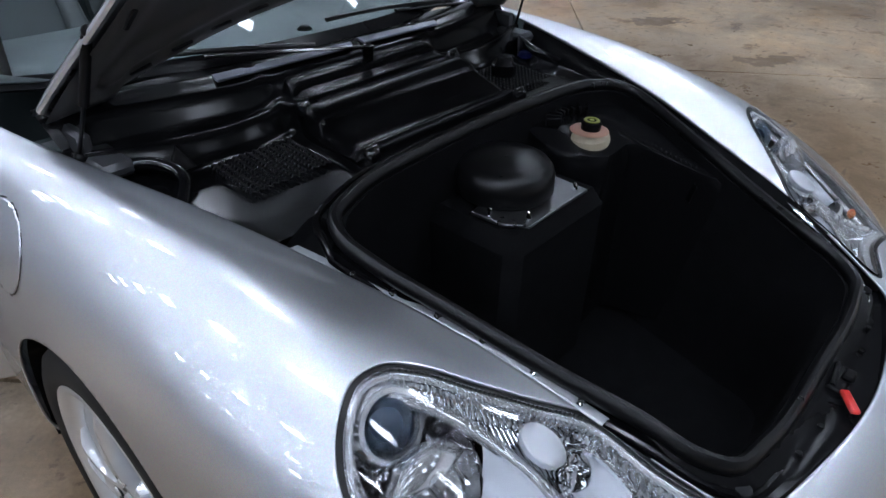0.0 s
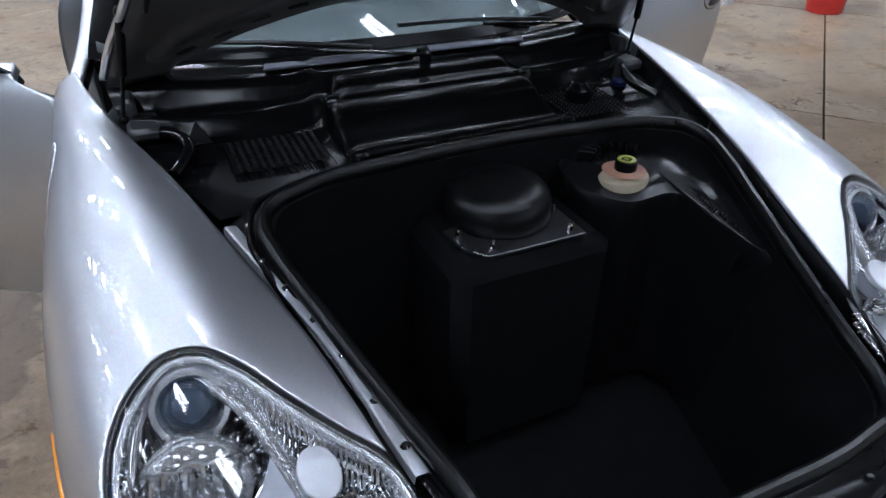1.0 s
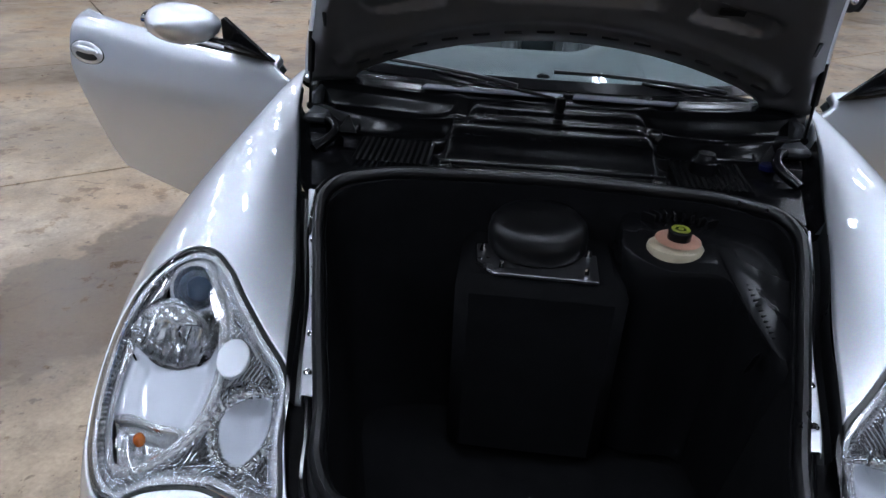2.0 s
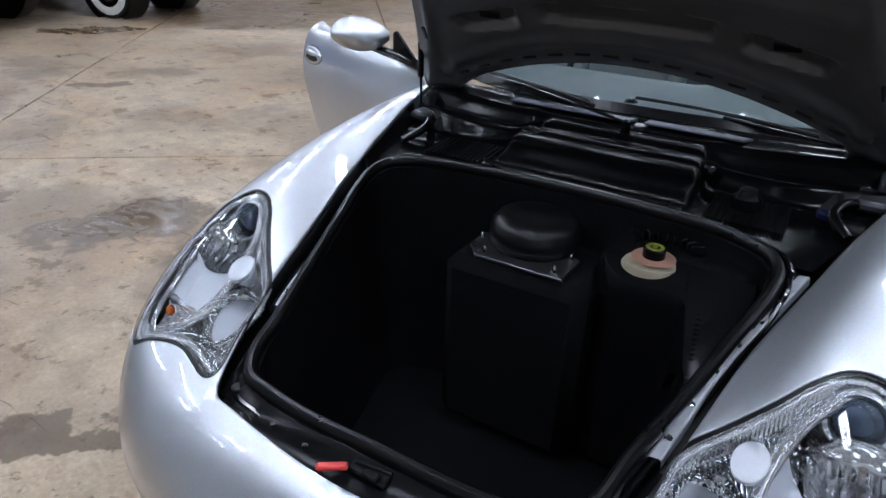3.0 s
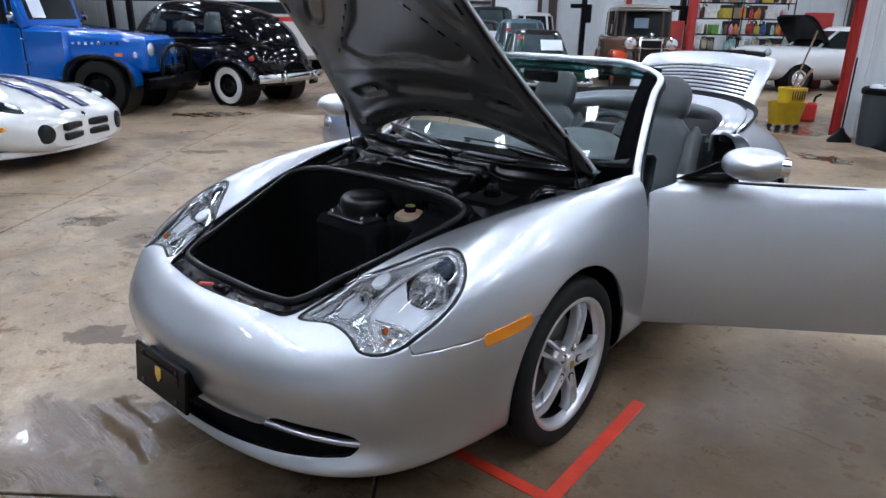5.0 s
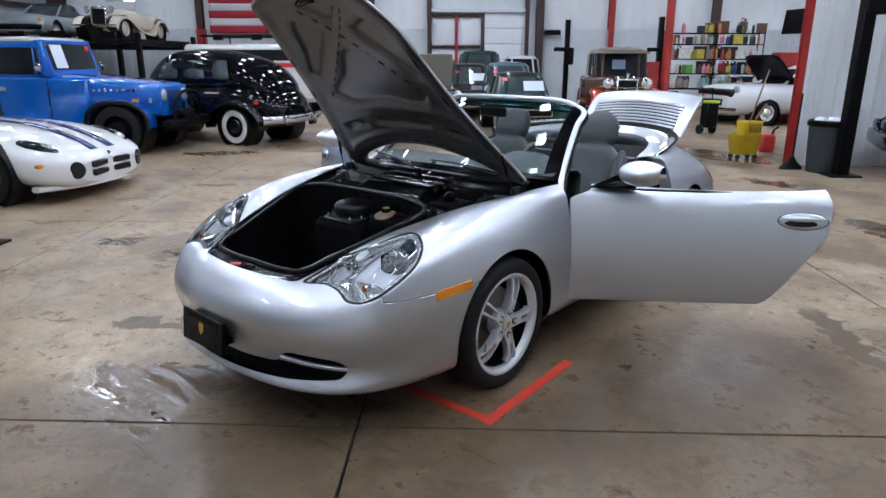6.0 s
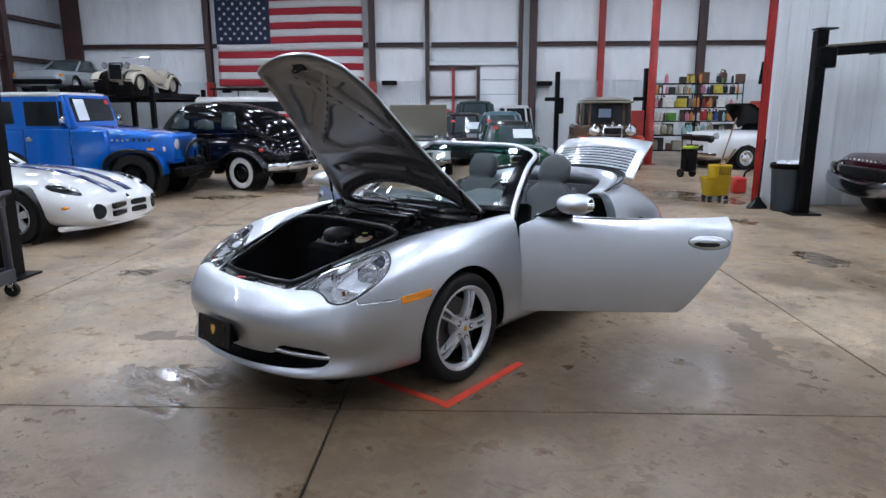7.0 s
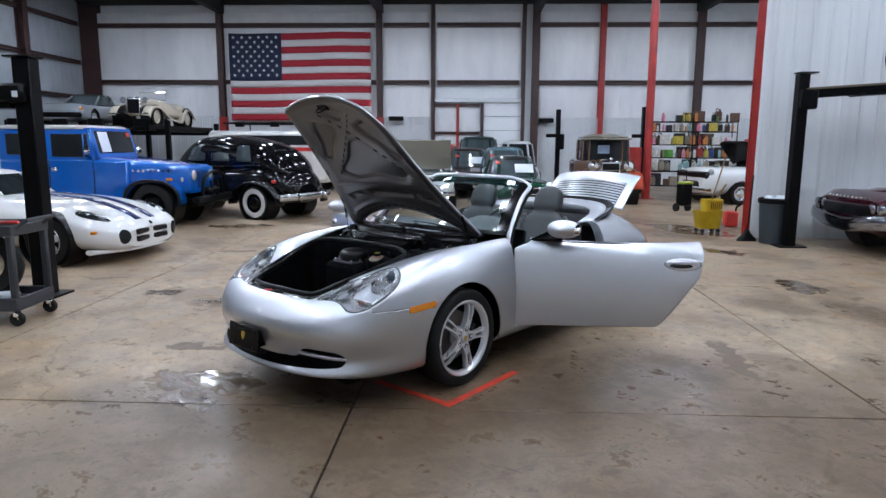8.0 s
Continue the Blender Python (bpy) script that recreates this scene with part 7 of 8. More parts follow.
# black 1940s sedan, seen from behind
black_p = paint("black_paint", (0.004, 0.004, 0.005), 0, 0.2)
sed = thing("vintage_sedan", "glossy black rounded vintage sedan with whitewall tyres", "car", hall(-4.84, 10.25, 0, 156))
srows = [(-2.20, 0.32, 0.42, 0.74, 2.4), (-2.14, 0.54, 0.36, 0.90, 2.4), (-1.95, 0.66, 0.32, 1.10, 2.4), (-1.6, 0.72, 0.30, 1.22, 2.5), (-0.8, 0.80, 0.30, 1.18, 3), (0.2, 0.80, 0.30, 1.16, 3), (0.9, 0.66, 0.32, 1.16, 2.6), (1.6, 0.46, 0.36, 1.12, 2.3), (2.15, 0.34, 0.40, 1.02, 2.3), (2.3, 0.2, 0.45, 0.9, 2.3)]
part("body", hull(srows, 32), black_p, sed, "glossy black body")
fast = [(-2.08, 0.34, 0.80, 1.02, 2.2), (-1.92, 0.52, 0.8, 1.26, 2.3), (-1.5, 0.66, 0.8, 1.56, 2.5), (-0.9, 0.71, 0.8, 1.71, 2.7), (-0.1, 0.72, 0.8, 1.78, 2.8), (0.55, 0.70, 0.8, 1.72, 2.8), (0.85, 0.66, 0.8, 1.52, 2.7), (1.15, 0.60, 0.8, 1.18, 2.6)]
part("roof", hull(fast, 32), black_p, sed, "rounded black fastback roof")
for s in (1, -1):
    for x, r, k in ((-1.38, 0.40, 1.0), (1.42, 0.42, 1.0)):
        fr = [[(x + (0.62 * k) * math.cos(q) * 1.05, s * (0.62 + w), 0.36 + rr * max(math.sin(q), -0.1)) for w, rr in ((0, 0.50), (0.12, 0.50), (0.22, 0.46), (0.27, 0.38))] for q in np.linspace(-0.1, math.pi + 0.1, 20)]
        part("fender", Geo().grid(fr, flip=s < 0), black_p, sed, "bulging black fender", thick=0.012)
        add_wheel(sed, x, s * 0.74, 0.355, 0.17, "disc", white=True, rim_mat=black_gloss)
    for x0, x1 in ((-1.28, -0.82), (-0.66, -0.08), (0.04, 0.62)):
        win = []
        for zz in np.linspace(1.22, 1.57, 6):
            lean = 0.18 * (zz - 1.2) / 0.32
            y = 0.715 - 0.11 * ((zz - 1.2) / 0.45) ** 2
            a, b = x0 + (0.5 * lean if x0 < -0.6 else 0.03), x1 - (lean if x1 > 0.4 else 0.03)
            win.append([(a, s * (y + 0.012), zz), ((a + b) / 2, s * (y + 0.02), zz), (b, s * (y + 0.012), zz)])
        part("side_window", Geo().grid(win, flip=s > 0), pale_glass, sed, "side window", thick=0.006)
        part("window_trim", Geo().tube([win[0][0], win[0][2], win[-1][2], win[-1][0]], 0.012, 6, closed=True), black_gloss, sed)
    part("belt_trim", Geo().tube([(-1.5, s * 0.71, 1.16), (-0.8, s * 0.79, 1.13), (0.2, s * 0.80, 1.12), (0.9, s * 0.67, 1.12)], 0.008, 6), chrome, sed, "thin chrome belt line")
    part("rear_window", Geo().ball((0, 0, 0), (0.02, 0.18, 0.11), 14, pose(-1.60, s * 0.21, 1.44, 0, -62, -s * 8)), pale_glass, sed, "split rear window")
    part("tail_lamp", Geo().ball((-1.86, s * 0.72, 0.82), (0.06, 0.035, 0.04), 12), red_plastic, sed)
    part("overrider", Geo().box((-2.33, s * 0.42, 0.50), (0.07, 0.06, 0.2), 0.025), chrome, sed)
    part("head_lamp", Geo().ball((1.95, s * 0.66, 0.92), (0.13, 0.1, 0.1), 16), chrome, sed, "chrome headlight pod")
part("rear_bumper", loft([[(-2.29 + 0.22 * abs(y) ** 2.5 + q[0], y, 0.50 + q[1]) for q in egg(12, 0.025, 0.075)] for y in np.linspace(-0.88, 0.88, 24)]), chrome, sed, "curved chrome bumper")
part("front_bumper", loft([[(2.45 - 0.22 * abs(y) ** 2.5 + q[0], y, 0.48 + q[1]) for q in egg(12, 0.025, 0.07)] for y in np.linspace(-0.85, 0.85, 24)]), chrome, sed)
part("trunk_handle", Geo().box((-2.13, 0, 0.86), (0.05, 0.12, 0.04), 0.015), chrome, sed)

# four-post lift with two cars on its runways
lift = thing("car_lift", "black four-post car lift with raised runways", "car lift", hall(-10.1, 17.6, 0, -90))
for y in (-0.72, 0.72):
    part("runway", Geo().box((0, y, 2.03), (5.0, 0.5, 0.13), 0.01).box((0, y - 0.24, 2.12), (5.0, 0.03, 0.06), 0.005).box((0, y + 0.24, 2.12), (5.0, 0.03, 0.06), 0.005), steel_black, lift, "black steel runway")
for x in (-2.0, 1.95):
    part("cross_beam", Geo().box((x, 0, 1.95), (0.18, 2.6, 0.16), 0.01), steel_black, lift)
    for y in (-1.3, 1.3):
        part("post", Geo().box((x, y, 1.15), (0.14, 0.14, 2.3), 0.01).box((x, y, 0.01), (0.3, 0.3, 0.02), 0.003), steel_black, lift, "square black post")
for y in (-0.72, 0.72):
    part("wheel_stop", Geo().box((2.44, y, 2.2), (0.08, 0.48, 0.26), 0.02), steel_black, lift)
copy_thing(lift, hall(-12.75, 17.75, 0, -90))

silver_old = paint("faded_silver", (0.30, 0.33, 0.35), 0.3, 0.35)
cp = thing("silver_coupe", "old silver mid-engine targa coupe on the raised lift", "car", hall(-12.75, 18.1, 2.1, -86))
W2 = [(1.15, 0.29, 0.8), (-1.25, 0.29, 0.8)]
part("body", arches(hull([(1.95, 0.62, 0.25, 0.55, 4), (1.85, 0.76, 0.2, 0.68, 4), (1.2, 0.8, 0.18, 0.76, 4), (0.3, 0.8, 0.18, 0.78, 4), (-1.2, 0.81, 0.2, 0.80, 4), (-1.9, 0.74, 0.26, 0.78, 4)], 32), W2), silver_old, cp)
cabin(cp, [(0.76, -0.95, 0.68, 0.68, 5), (1.08, -0.75, 0.12, 0.55, 5), (1.14, -0.7, 0.05, 0.5, 5)], paint("targa_black", (0.02, 0.02, 0.02)), pale_glass, (0.1, 0.3, 0.33, 0.36, 0.64, 0.67, 0.7, 0.9), pillar_mat=silver_old)
part("front_bumper", Geo().box((1.95, 0, 0.38), (0.12, 1.5, 0.16), 0.04), black_plastic, cp, "black front bumper")
for s in (1, -1):
    part("turn_lamp", Geo().box((1.86, s * 0.70, 0.58), (0.12, 0.1, 0.1), 0.03), amber, cp)
for x in (1.15, -1.25):
    for y in (0.68, -0.68):
        add_wheel(cp, x, y, 0.29, 0.18, "disc", rim_mat=alloy)

cream = paint("cream_paint", (0.60, 0.54, 0.43), 0, 0.35)
rd = thing("cream_roadster", "cream pre-war style open roadster on the raised lift", "car", hall(-10.1, 17.62, 2.1, -91))
part("body", hull([(1.35, 0.30, 0.35, 0.85, 4), (1.2, 0.33, 0.35, 0.88, 4), (0.4, 0.42, 0.35, 0.92, 4), (0.1, 0.52, 0.32, 0.88, 4), (-0.5, 0.58, 0.30, 0.72, 4), (-0.9, 0.60, 0.30, 0.86, 4), (-1.25, 0.5, 0.35, 0.80, 3)], 28), cream, rd)
part("radiator", Geo().box((1.40, 0, 0.66), (0.09, 0.46, 0.56), 0.03), chrome, rd, "upright chrome radiator")
part("radiator_slats", Geo().box((1.45, 0, 0.64), (0.01, 0.36, 0.46), 0.003), rubber, rd)
for s in (1, -1):
    sweep = [[(x, s * y, z), (x, s * (y + 0.24), z - 0.02), (x, s * (y + 0.27), z - 0.09)] for x, y, z in smooth_path([(1.75, 0.42, 0.36), (1.55, 0.42, 0.60), (1.2, 0.42, 0.70), (0.8, 0.42, 0.58), (0.45, 0.43, 0.38), (0.0, 0.45, 0.28), (-0.5, 0.46, 0.30), (-0.62, 0.46, 0.48), (-0.9, 0.46, 0.68), (-1.25, 0.46, 0.60), (-1.45, 0.46, 0.36)], 44)]
    part("fender", Geo().grid(sweep, flip=s < 0), cream, rd, "sweeping cream fender", thick=0.012)
    part("head_lamp", Geo().lathe([(0.02, -0.14), (0.08, -0.06), (0.1, 0.0), (0.09, 0.02), (0, 0.03)], 18, aim((1.40, s * 0.36, 0.85), (1, 0, 0))), chrome, rd, "chrome bullet headlight")
    for x in (1.2, -1.0):
        add_wheel(rd, x, s * 0.58, 0.33, 0.12, "disc", rim_mat=cream)
part("windscreen_frame", Geo().tube([(0.20, -0.46, 0.9), (0.12, -0.46, 1.18), (0.12, 0.46, 1.18), (0.20, 0.46, 0.9)], 0.014, 6, closed=True), chrome, rd, "chrome windscreen frame")
part("front_bumper", Geo().tube([(1.75, -0.65, 0.40), (1.82, 0, 0.42), (1.75, 0.65, 0.40)], 0.025, 8), chrome, rd)

# white van with roof rack behind the sedan
van = thing("white_van", "white van with black roof rack and red trim", "van", hall(-5.7, 17.0, 0, -8))
part("body", Geo().box((-0.2, 0, 1.18), (3.7, 1.84, 1.64), 0.1).box((1.75, 0, 0.8), (0.6, 1.8, 0.85), 0.12), white_p, van)
part("red_stripe", Geo().box((0, -0.925, 1.42), (3.4, 0.012, 0.12), 0.003), red_plastic, van, "red side stripe")
part("roof_rack", Geo().tube([(1.5, -0.8, 2.24), (1.5, 0.8, 2.24), (-1.5, 0.8, 2.24), (-1.5, -0.8, 2.24)], 0.03, 6, closed=True).box((1.3, -0.5, 2.2), (0.12, 0.3, 0.16), 0.02).box((0.2, -0.7, 2.2), (0.3, 0.12, 0.16), 0.02).box((-1.0, -0.7, 2.2), (0.3, 0.12, 0.16), 0.02).rod((1.4, -0.8, 2.0), (1.4, -0.8, 2.28), 0.02).rod((-1.4, -0.8, 2.0), (-1.4, -0.8, 2.28), 0.02).rod((-1.4, 0.8, 2.0), (-1.4, 0.8, 2.28), 0.02).rod((1.4, 0.8, 2.0), (1.4, 0.8, 2.28), 0.02), steel_black, van, "black roof rack")
part("side_windows", Geo().box((0.0, -0.925, 1.70), (2.9, 0.014, 0.3), 0.01), tinted, van)
for x in (1.3, -1.2):
    for y in (0.82, -0.82):
        add_wheel(van, x, y, 0.34, 0.22, "disc")


def old_car(name, label, m, color, length=4.0, width=1.55, belt=0.86, top=1.32, nose=0.78, glass=pale_glass, sheet=True, roof_color=None, open_hood=None, round_lamps=True, open_top=False):
    """A post-war car with its parts; it looks along +x."""
    c = thing(name, label, "car", m)
    L, Wd = length / 2, width / 2
    mt = paint(name + "_paint", color, 0, 0.25)
    wr = 0.31
    ws = [(L * 0.60, wr, Wd), (-L * 0.60, wr, Wd)]
    rows = [(L, Wd * 0.66, 0.30, nose * 0.8, 3), (L * 0.95, Wd * 0.86, 0.24, nose * 0.94, 3), (L * 0.75, Wd * 0.97, 0.22, nose, 3), (L * 0.3, Wd, 0.22, belt * 0.98, 3.2), (-L * 0.3, Wd, 0.22, belt, 3.2), (-L * 0.75, Wd * 0.97, 0.24, belt * 0.97, 3), (-L * 0.96, Wd * 0.82, 0.3, belt * 0.85, 3), (-L, Wd * 0.6, 0.36, belt * 0.7, 3)]
    part("body", arches(hull(rows, 32), ws), mt, c)
    if not open_top:
        cabin(c, [(belt * 0.95, -L * 0.55, L * 0.32, Wd * 0.86, 3.5), (top - 0.08, -L * 0.38, L * 0.08, Wd * 0.70, 3.5), (top, -L * 0.33, L * 0.02, Wd * 0.62, 3.5)], paint(roof_color[0], roof_color[1]) if roof_color else mt, glass, (0.07, 0.25, 0.43, 0.57, 0.75, 0.93), pillar_mat=mt)
    for x, r, w in ws:
        for s in (1, -1):
            add_wheel(c, x, s * (Wd - 0.1), wr, 0.17, "disc", rim_mat=chrome)
    part("front_bumper", loft([[(L + 0.06 - 0.16 * abs(y / Wd) ** 2.5 + q[0], y, 0.40 + q[1]) for q in egg(10, 0.03, 0.05)] for y in np.linspace(-Wd * 0.95, Wd * 0.95, 18)]), chrome, c, "chrome front bumper")
    part("grille", Geo().box((L - 0.02, 0, 0.56), (0.06, Wd * 0.9, 0.2), 0.03), chrome, c, "chrome grille")
    part("grille_opening", Geo().box((L + 0.005, 0, 0.56), (0.03, Wd * 0.8, 0.13), 0.02), rubber, c)
    for s in (1, -1):
        part("head_lamp", Geo().lathe([(0.09, -0.05), (0.095, 0.015), (0.08, 0.03), (0, 0.045)], 20, aim((L * 0.94, s * Wd * 0.74, nose * 0.86), (1, 0, 0.08))), lamp_glass, c, "round headlight")
    if sheet and not open_top:
        part("price_sheet", Geo().box((0, 0, 0), (0.004, 0.46, 0.26), 0.001, pose(L * 0.235, 0.22, belt + 0.17, 0, -38, 0)), paper, c, "white paper behind the windscreen")
        part("sticker", Geo().box((0, 0, 0), (0.004, 0.12, 0.08), 0.001, pose(L * 0.16, -0.42, belt + 0.31, 0, -38, 0)), red_plastic, c)
    if open_hood:
        part("raised_hood", Geo().box((0, 0, 0), (0.05, Wd * 1.7, 0.80), 0.03, pose(L * 0.36, 0, nose + 0.47, 0, 8, 0)), paint(*open_hood), c, "raised hood, bare underside")
        part("engine_bay", Geo().box((L * 0.64, 0, nose - 0.02), (L * 0.5, Wd * 1.5, 0.06), 0.02), rubber, c, "dark engine bay")
    return c


old_car("green_convertible", "dark green classic roadster with chrome trim", hall(1.75, 12.2, 0, -84), (0.012, 0.05, 0.03), 3.9, 1.55, 0.86, 1.30, roof_color=("black_top", (0.02, 0.02, 0.02)))
old_car("blue_classic", "grey-blue classic sedan with price sheet", hall(1.75, 16.4, 0, -86), (0.10, 0.17, 0.20), 4.1, 1.65, 0.95, 1.50)
old_car("dark_classic", "dark red and black classic car", hall(0.6, 17.3, 0, -82), (0.03, 0.02, 0.02), 4.0, 1.6, 0.92, 1.46)
old_car("dark_green_coupe", "dark green rounded coupe parked behind", hall(0.95, 19.0, 0, -90), (0.01, 0.03, 0.025), 3.4, 1.7, 1.0, 1.85)
old_car("red_classic", "small red classic car", hall(-0.35, 18.4, 0, -84), (0.35, 0.03, 0.025), 3.8, 1.5, 0.95, 1.6)
old_car("white_classic", "white classic car with its hood up", hall(-0.62, 13.9, 0, -88), (0.62, 0.62, 0.60), 4.4, 1.75, 0.9, 1.42, nose=0.86, open_hood=("bare_tan", (0.16, 0.15, 0.12)))
old_car("white_far_car", "white car by the overhead door", hall(2.35, 19.2, 0, -90), (0.6, 0.6, 0.6), 3.2, 1.5, 0.9, 1.7, glass=tinted)

# brown and red vintage sedan behind
vs_m = hall(4.6, 15.0, 0, -94) @ Matrix.Scale(1.06, 4)
vs_ = thing("vintage_touring_car", "upright vintage car, brown body and red fenders", "car", vs_m)
faded_sheet = surface("faded_sheet", (0.20, 0.26, 0.34), 0.6)
brown_p, red_p = paint("brown_paint", (0.085, 0.045, 0.026), 0, 0.2), paint("red_fender_paint", (0.42, 0.04, 0.012), 0, 0.2)
part("body", hull([(1.55, 0.30, 0.5, 1.02, 5), (1.4, 0.32, 0.5, 1.06, 5), (0.6, 0.44, 0.48, 1.14, 5), (0.45, 0.66, 0.46, 1.12, 6), (-1.3, 0.70, 0.46, 1.14, 6), (-1.5, 0.62, 0.5, 1.1, 5)], 28), brown_p, vs_)
cabin(vs_, [(1.10, -1.4, 0.48, 0.66, 9), (1.66, -1.35, 0.42, 0.64, 9), (1.74, -1.3, 0.5, 0.62, 8), (1.80, -1.2, 0.3, 0.5, 6)], paint("tan_top", (0.20, 0.18, 0.14)), tinted, (0.03, 0.13, 0.25, 0.37, 0.47, 0.53, 0.63, 0.75, 0.87, 0.97), pillar_mat=brown_p)
part("visor", Geo().box((0.58, 0, 1.68), (0.26, 1.3, 0.05), 0.02), paint("tan_top", (0.2, 0.18, 0.14)), vs_, "tan sun visor")
part("price_sheet", Geo().box((0.50, -0.06, 1.40), (0.004, 0.32, 0.22), 0.001), faded_sheet, vs_, "paper behind the glass")
part("radiator", Geo().box((1.60, 0, 0.84), (0.08, 0.52, 0.56), 0.04), chrome, vs_, "chrome radiator shell")
part("radiator_core", Geo().box((1.645, 0, 0.82), (0.01, 0.42, 0.46), 0.003), rubber, vs_)
part("mascot", Geo().ball((1.60, 0, 1.17), (0.09, 0.04, 0.05), 12).rod((1.6, 0, 1.1), (1.6, 0, 1.16), 0.02), chrome, vs_, "winged chrome radiator cap")
part("lamp_bar", Geo().tube([(1.62, -0.62, 0.92), (1.66, 0, 0.88), (1.62, 0.62, 0.92)], 0.015, 6), chrome, vs_)
for s in (1, -1):
    part("head_lamp", Geo().lathe([(0.03, -0.16), (0.11, -0.06), (0.13, 0.0), (0.12, 0.02), (0, 0.04)], 20, aim((1.62, s * 0.44, 0.98), (1, 0, 0))), chrome, vs_, "chrome headlight")
    sweep = [[(x, s * 0.50, z), (x, s * 0.78, z - 0.01), (x, s * 0.82, z - 0.08)] for x, z in smooth_path([(1.85, 0.42), (1.65, 0.74), (1.25, 0.86), (0.85, 0.70), (0.5, 0.40), (0.0, 0.34), (-0.7, 0.36), (-0.95, 0.70), (-1.3, 0.84), (-1.65, 0.60), (-1.75, 0.42)], 40)]
    part("fender", Geo().grid(sweep, flip=s < 0), red_p, vs_, "sweeping red fender", thick=0.012)
    for x in (1.25, -1.3):
        add_wheel(vs_, x, s * 0.66, 0.38, 0.13, "disc", rim_mat=red_p)

# white pony car in the bay, hood raised
pony = old_car("white_muscle_car", "white muscle car with hood raised and nose stripped", hall(9.2, 14.7, 0, 194), (0.66, 0.67, 0.67), 4.7, 1.9, 1.06, 1.46, nose=1.03, glass=tinted, sheet=False)
ph = pose(0.55, 0, 1.04, 0, -48, 0)
hp = part("raised_hood", loft([[(x, q[0], 0.03 + q[1]) for q in egg(20, w, 0.035, 6)] for x, w in ((0.0, 0.66), (0.04, 0.72), (0.68, 0.70), (0.84, 0.62), (0.88, 0.5))]), black_plastic, pony, "black raised hood", m=ph)
part("hood_lining", Geo().box((0.43, 0, -0.015), (0.62, 1.12, 0.03), 0.02, ph), black_plastic, hp, "black hood lining")
part("hood_scoop", Geo().box((0.4, 0, 0.085), (0.5, 0.6, 0.05), 0.03, ph), black_plastic, hp, "black hood scoop")
part("bare_nose", Geo().box((2.26, 0, 0.80), (0.2, 1.45, 0.2), 0.05), rubber, pony, "dark opening where the lamps were")

# maroon classic by the partition wall
mar = thing("maroon_classic", "dark maroon classic with chrome bumper and front letters", "car", hall(9.05, 5.65, 0, 182))
mar_p = paint("maroon_paint", (0.045, 0.008, 0.014), 0.1, 0.2)
part("body", arches(hull([(2.52, 0.78, 0.40, 0.84, 6), (2.45, 0.86, 0.34, 0.90, 6), (1.9, 0.93, 0.30, 0.94, 6), (0.6, 0.95, 0.28, 0.97, 6), (-1.2, 0.95, 0.30, 0.97, 6), (-2.4, 0.88, 0.36, 0.92, 6)], 36), [(1.6, 0.34, 0.95), (-1.4, 0.34, 0.95)]), mar_p, mar)
part("hood_scoop", loft([[(x, q[0], 0.945 + q[1]) for q in egg(16, w, h, 3)] for x, w, h in ((2.2, 0.10, 0.01), (2.0, 0.26, 0.05), (1.3, 0.30, 0.06), (0.7, 0.28, 0.03))]), mar_p, mar, "raised hood scoop")
for k in range(11):
    part("letter_stud", Geo().box((2.52, -0.5 + 0.1 * k, 0.86), (0.02, 0.045, 0.035), 0.006), chrome, mar, "chrome letter bar")
part("grille", Geo().box((2.53, 0, 0.68), (0.05, 1.24, 0.18), 0.02), rubber, mar, "dark grille")
part("front_bumper", loft([[(2.62 - 0.12 * abs(y / 0.95) ** 3 + q[0], y, 0.50 - 0.05 * math.cos(y * 3) + q[1]) for q in egg(12, 0.05, 0.11)] for y in np.linspace(-0.97, 0.97, 24)]), old_chrome, mar, "broad chrome bumper")
for s in (1, -1):
    for d in (0.62, 0.80):
        part("head_lamp", Geo().lathe([(0.075, -0.03), (0.08, 0.012), (0.065, 0.02), (0, 0.028)], 20, aim((2.53, s * d, 0.72), (1, 0, 0))), old_chrome, mar, "round headlight")
    for x in (1.6, -1.4):
        add_wheel(mar, x, s * 0.82, 0.34, 0.2, "disc", rim_mat=chrome)
cabin(mar, [(0.95, -1.2, 0.75, 0.80, 4), (1.28, -0.8, 0.2, 0.66, 4), (1.34, -0.7, 0.1, 0.58, 4)], mar_p, tinted, (0.1, 0.4, 0.6, 0.9))

# ---- workshop things ----
rl = thing("car_lift", "black four-post lift with raised runway by the wall", "car lift", hall(5.9, 6.03))
part("post", Geo().box((0, 0, 1.37), (0.165, 0.17, 2.74), 0.012).box((0, 0, 0.012), (0.44, 0.36, 0.024), 0.004).box((0.05, 0, 2.76), (0.28, 0.24, 0.02), 0.004), steel_black, rl, "black square post")
part("carriage", Geo().box((0.07, -0.02, 2.35), (0.26, 0.26, 0.30), 0.02), steel_black, rl, "black carriage block")
part("runway", Geo().box((1.7, -0.03, 2.42), (3.2, 0.16, 0.13), 0.01, pose(0, 0, 0, 0, -4, 0)).box((2.2, -0.05, 2.36), (2.4, 0.5, 0.05), 0.01, pose(0, 0, 0, 0, -4, 0)), steel_black, rl, "dark raised runway")
part("safety_rail", Geo().box((1.3, -0.12, 2.50), (2.2, 0.02, 0.03), 0.005, pose(0, 0, 0, 0, -4, 0)), surface("greasy_steel", (0.16, 0.13, 0.09), 0.5, 0.4), rl, "greasy steel latch bar")
part("stored_tyre", Geo().lathe([(0.19, -0.1), (0.3, -0.11), (0.33, -0.07), (0.33, 0.07), (0.3, 0.11), (0.19, 0.1)], 32, pose(1.55, -0.05, 2.98, 0, 78, 20)), tyre_rubber, rl, "black tyre on the runway")

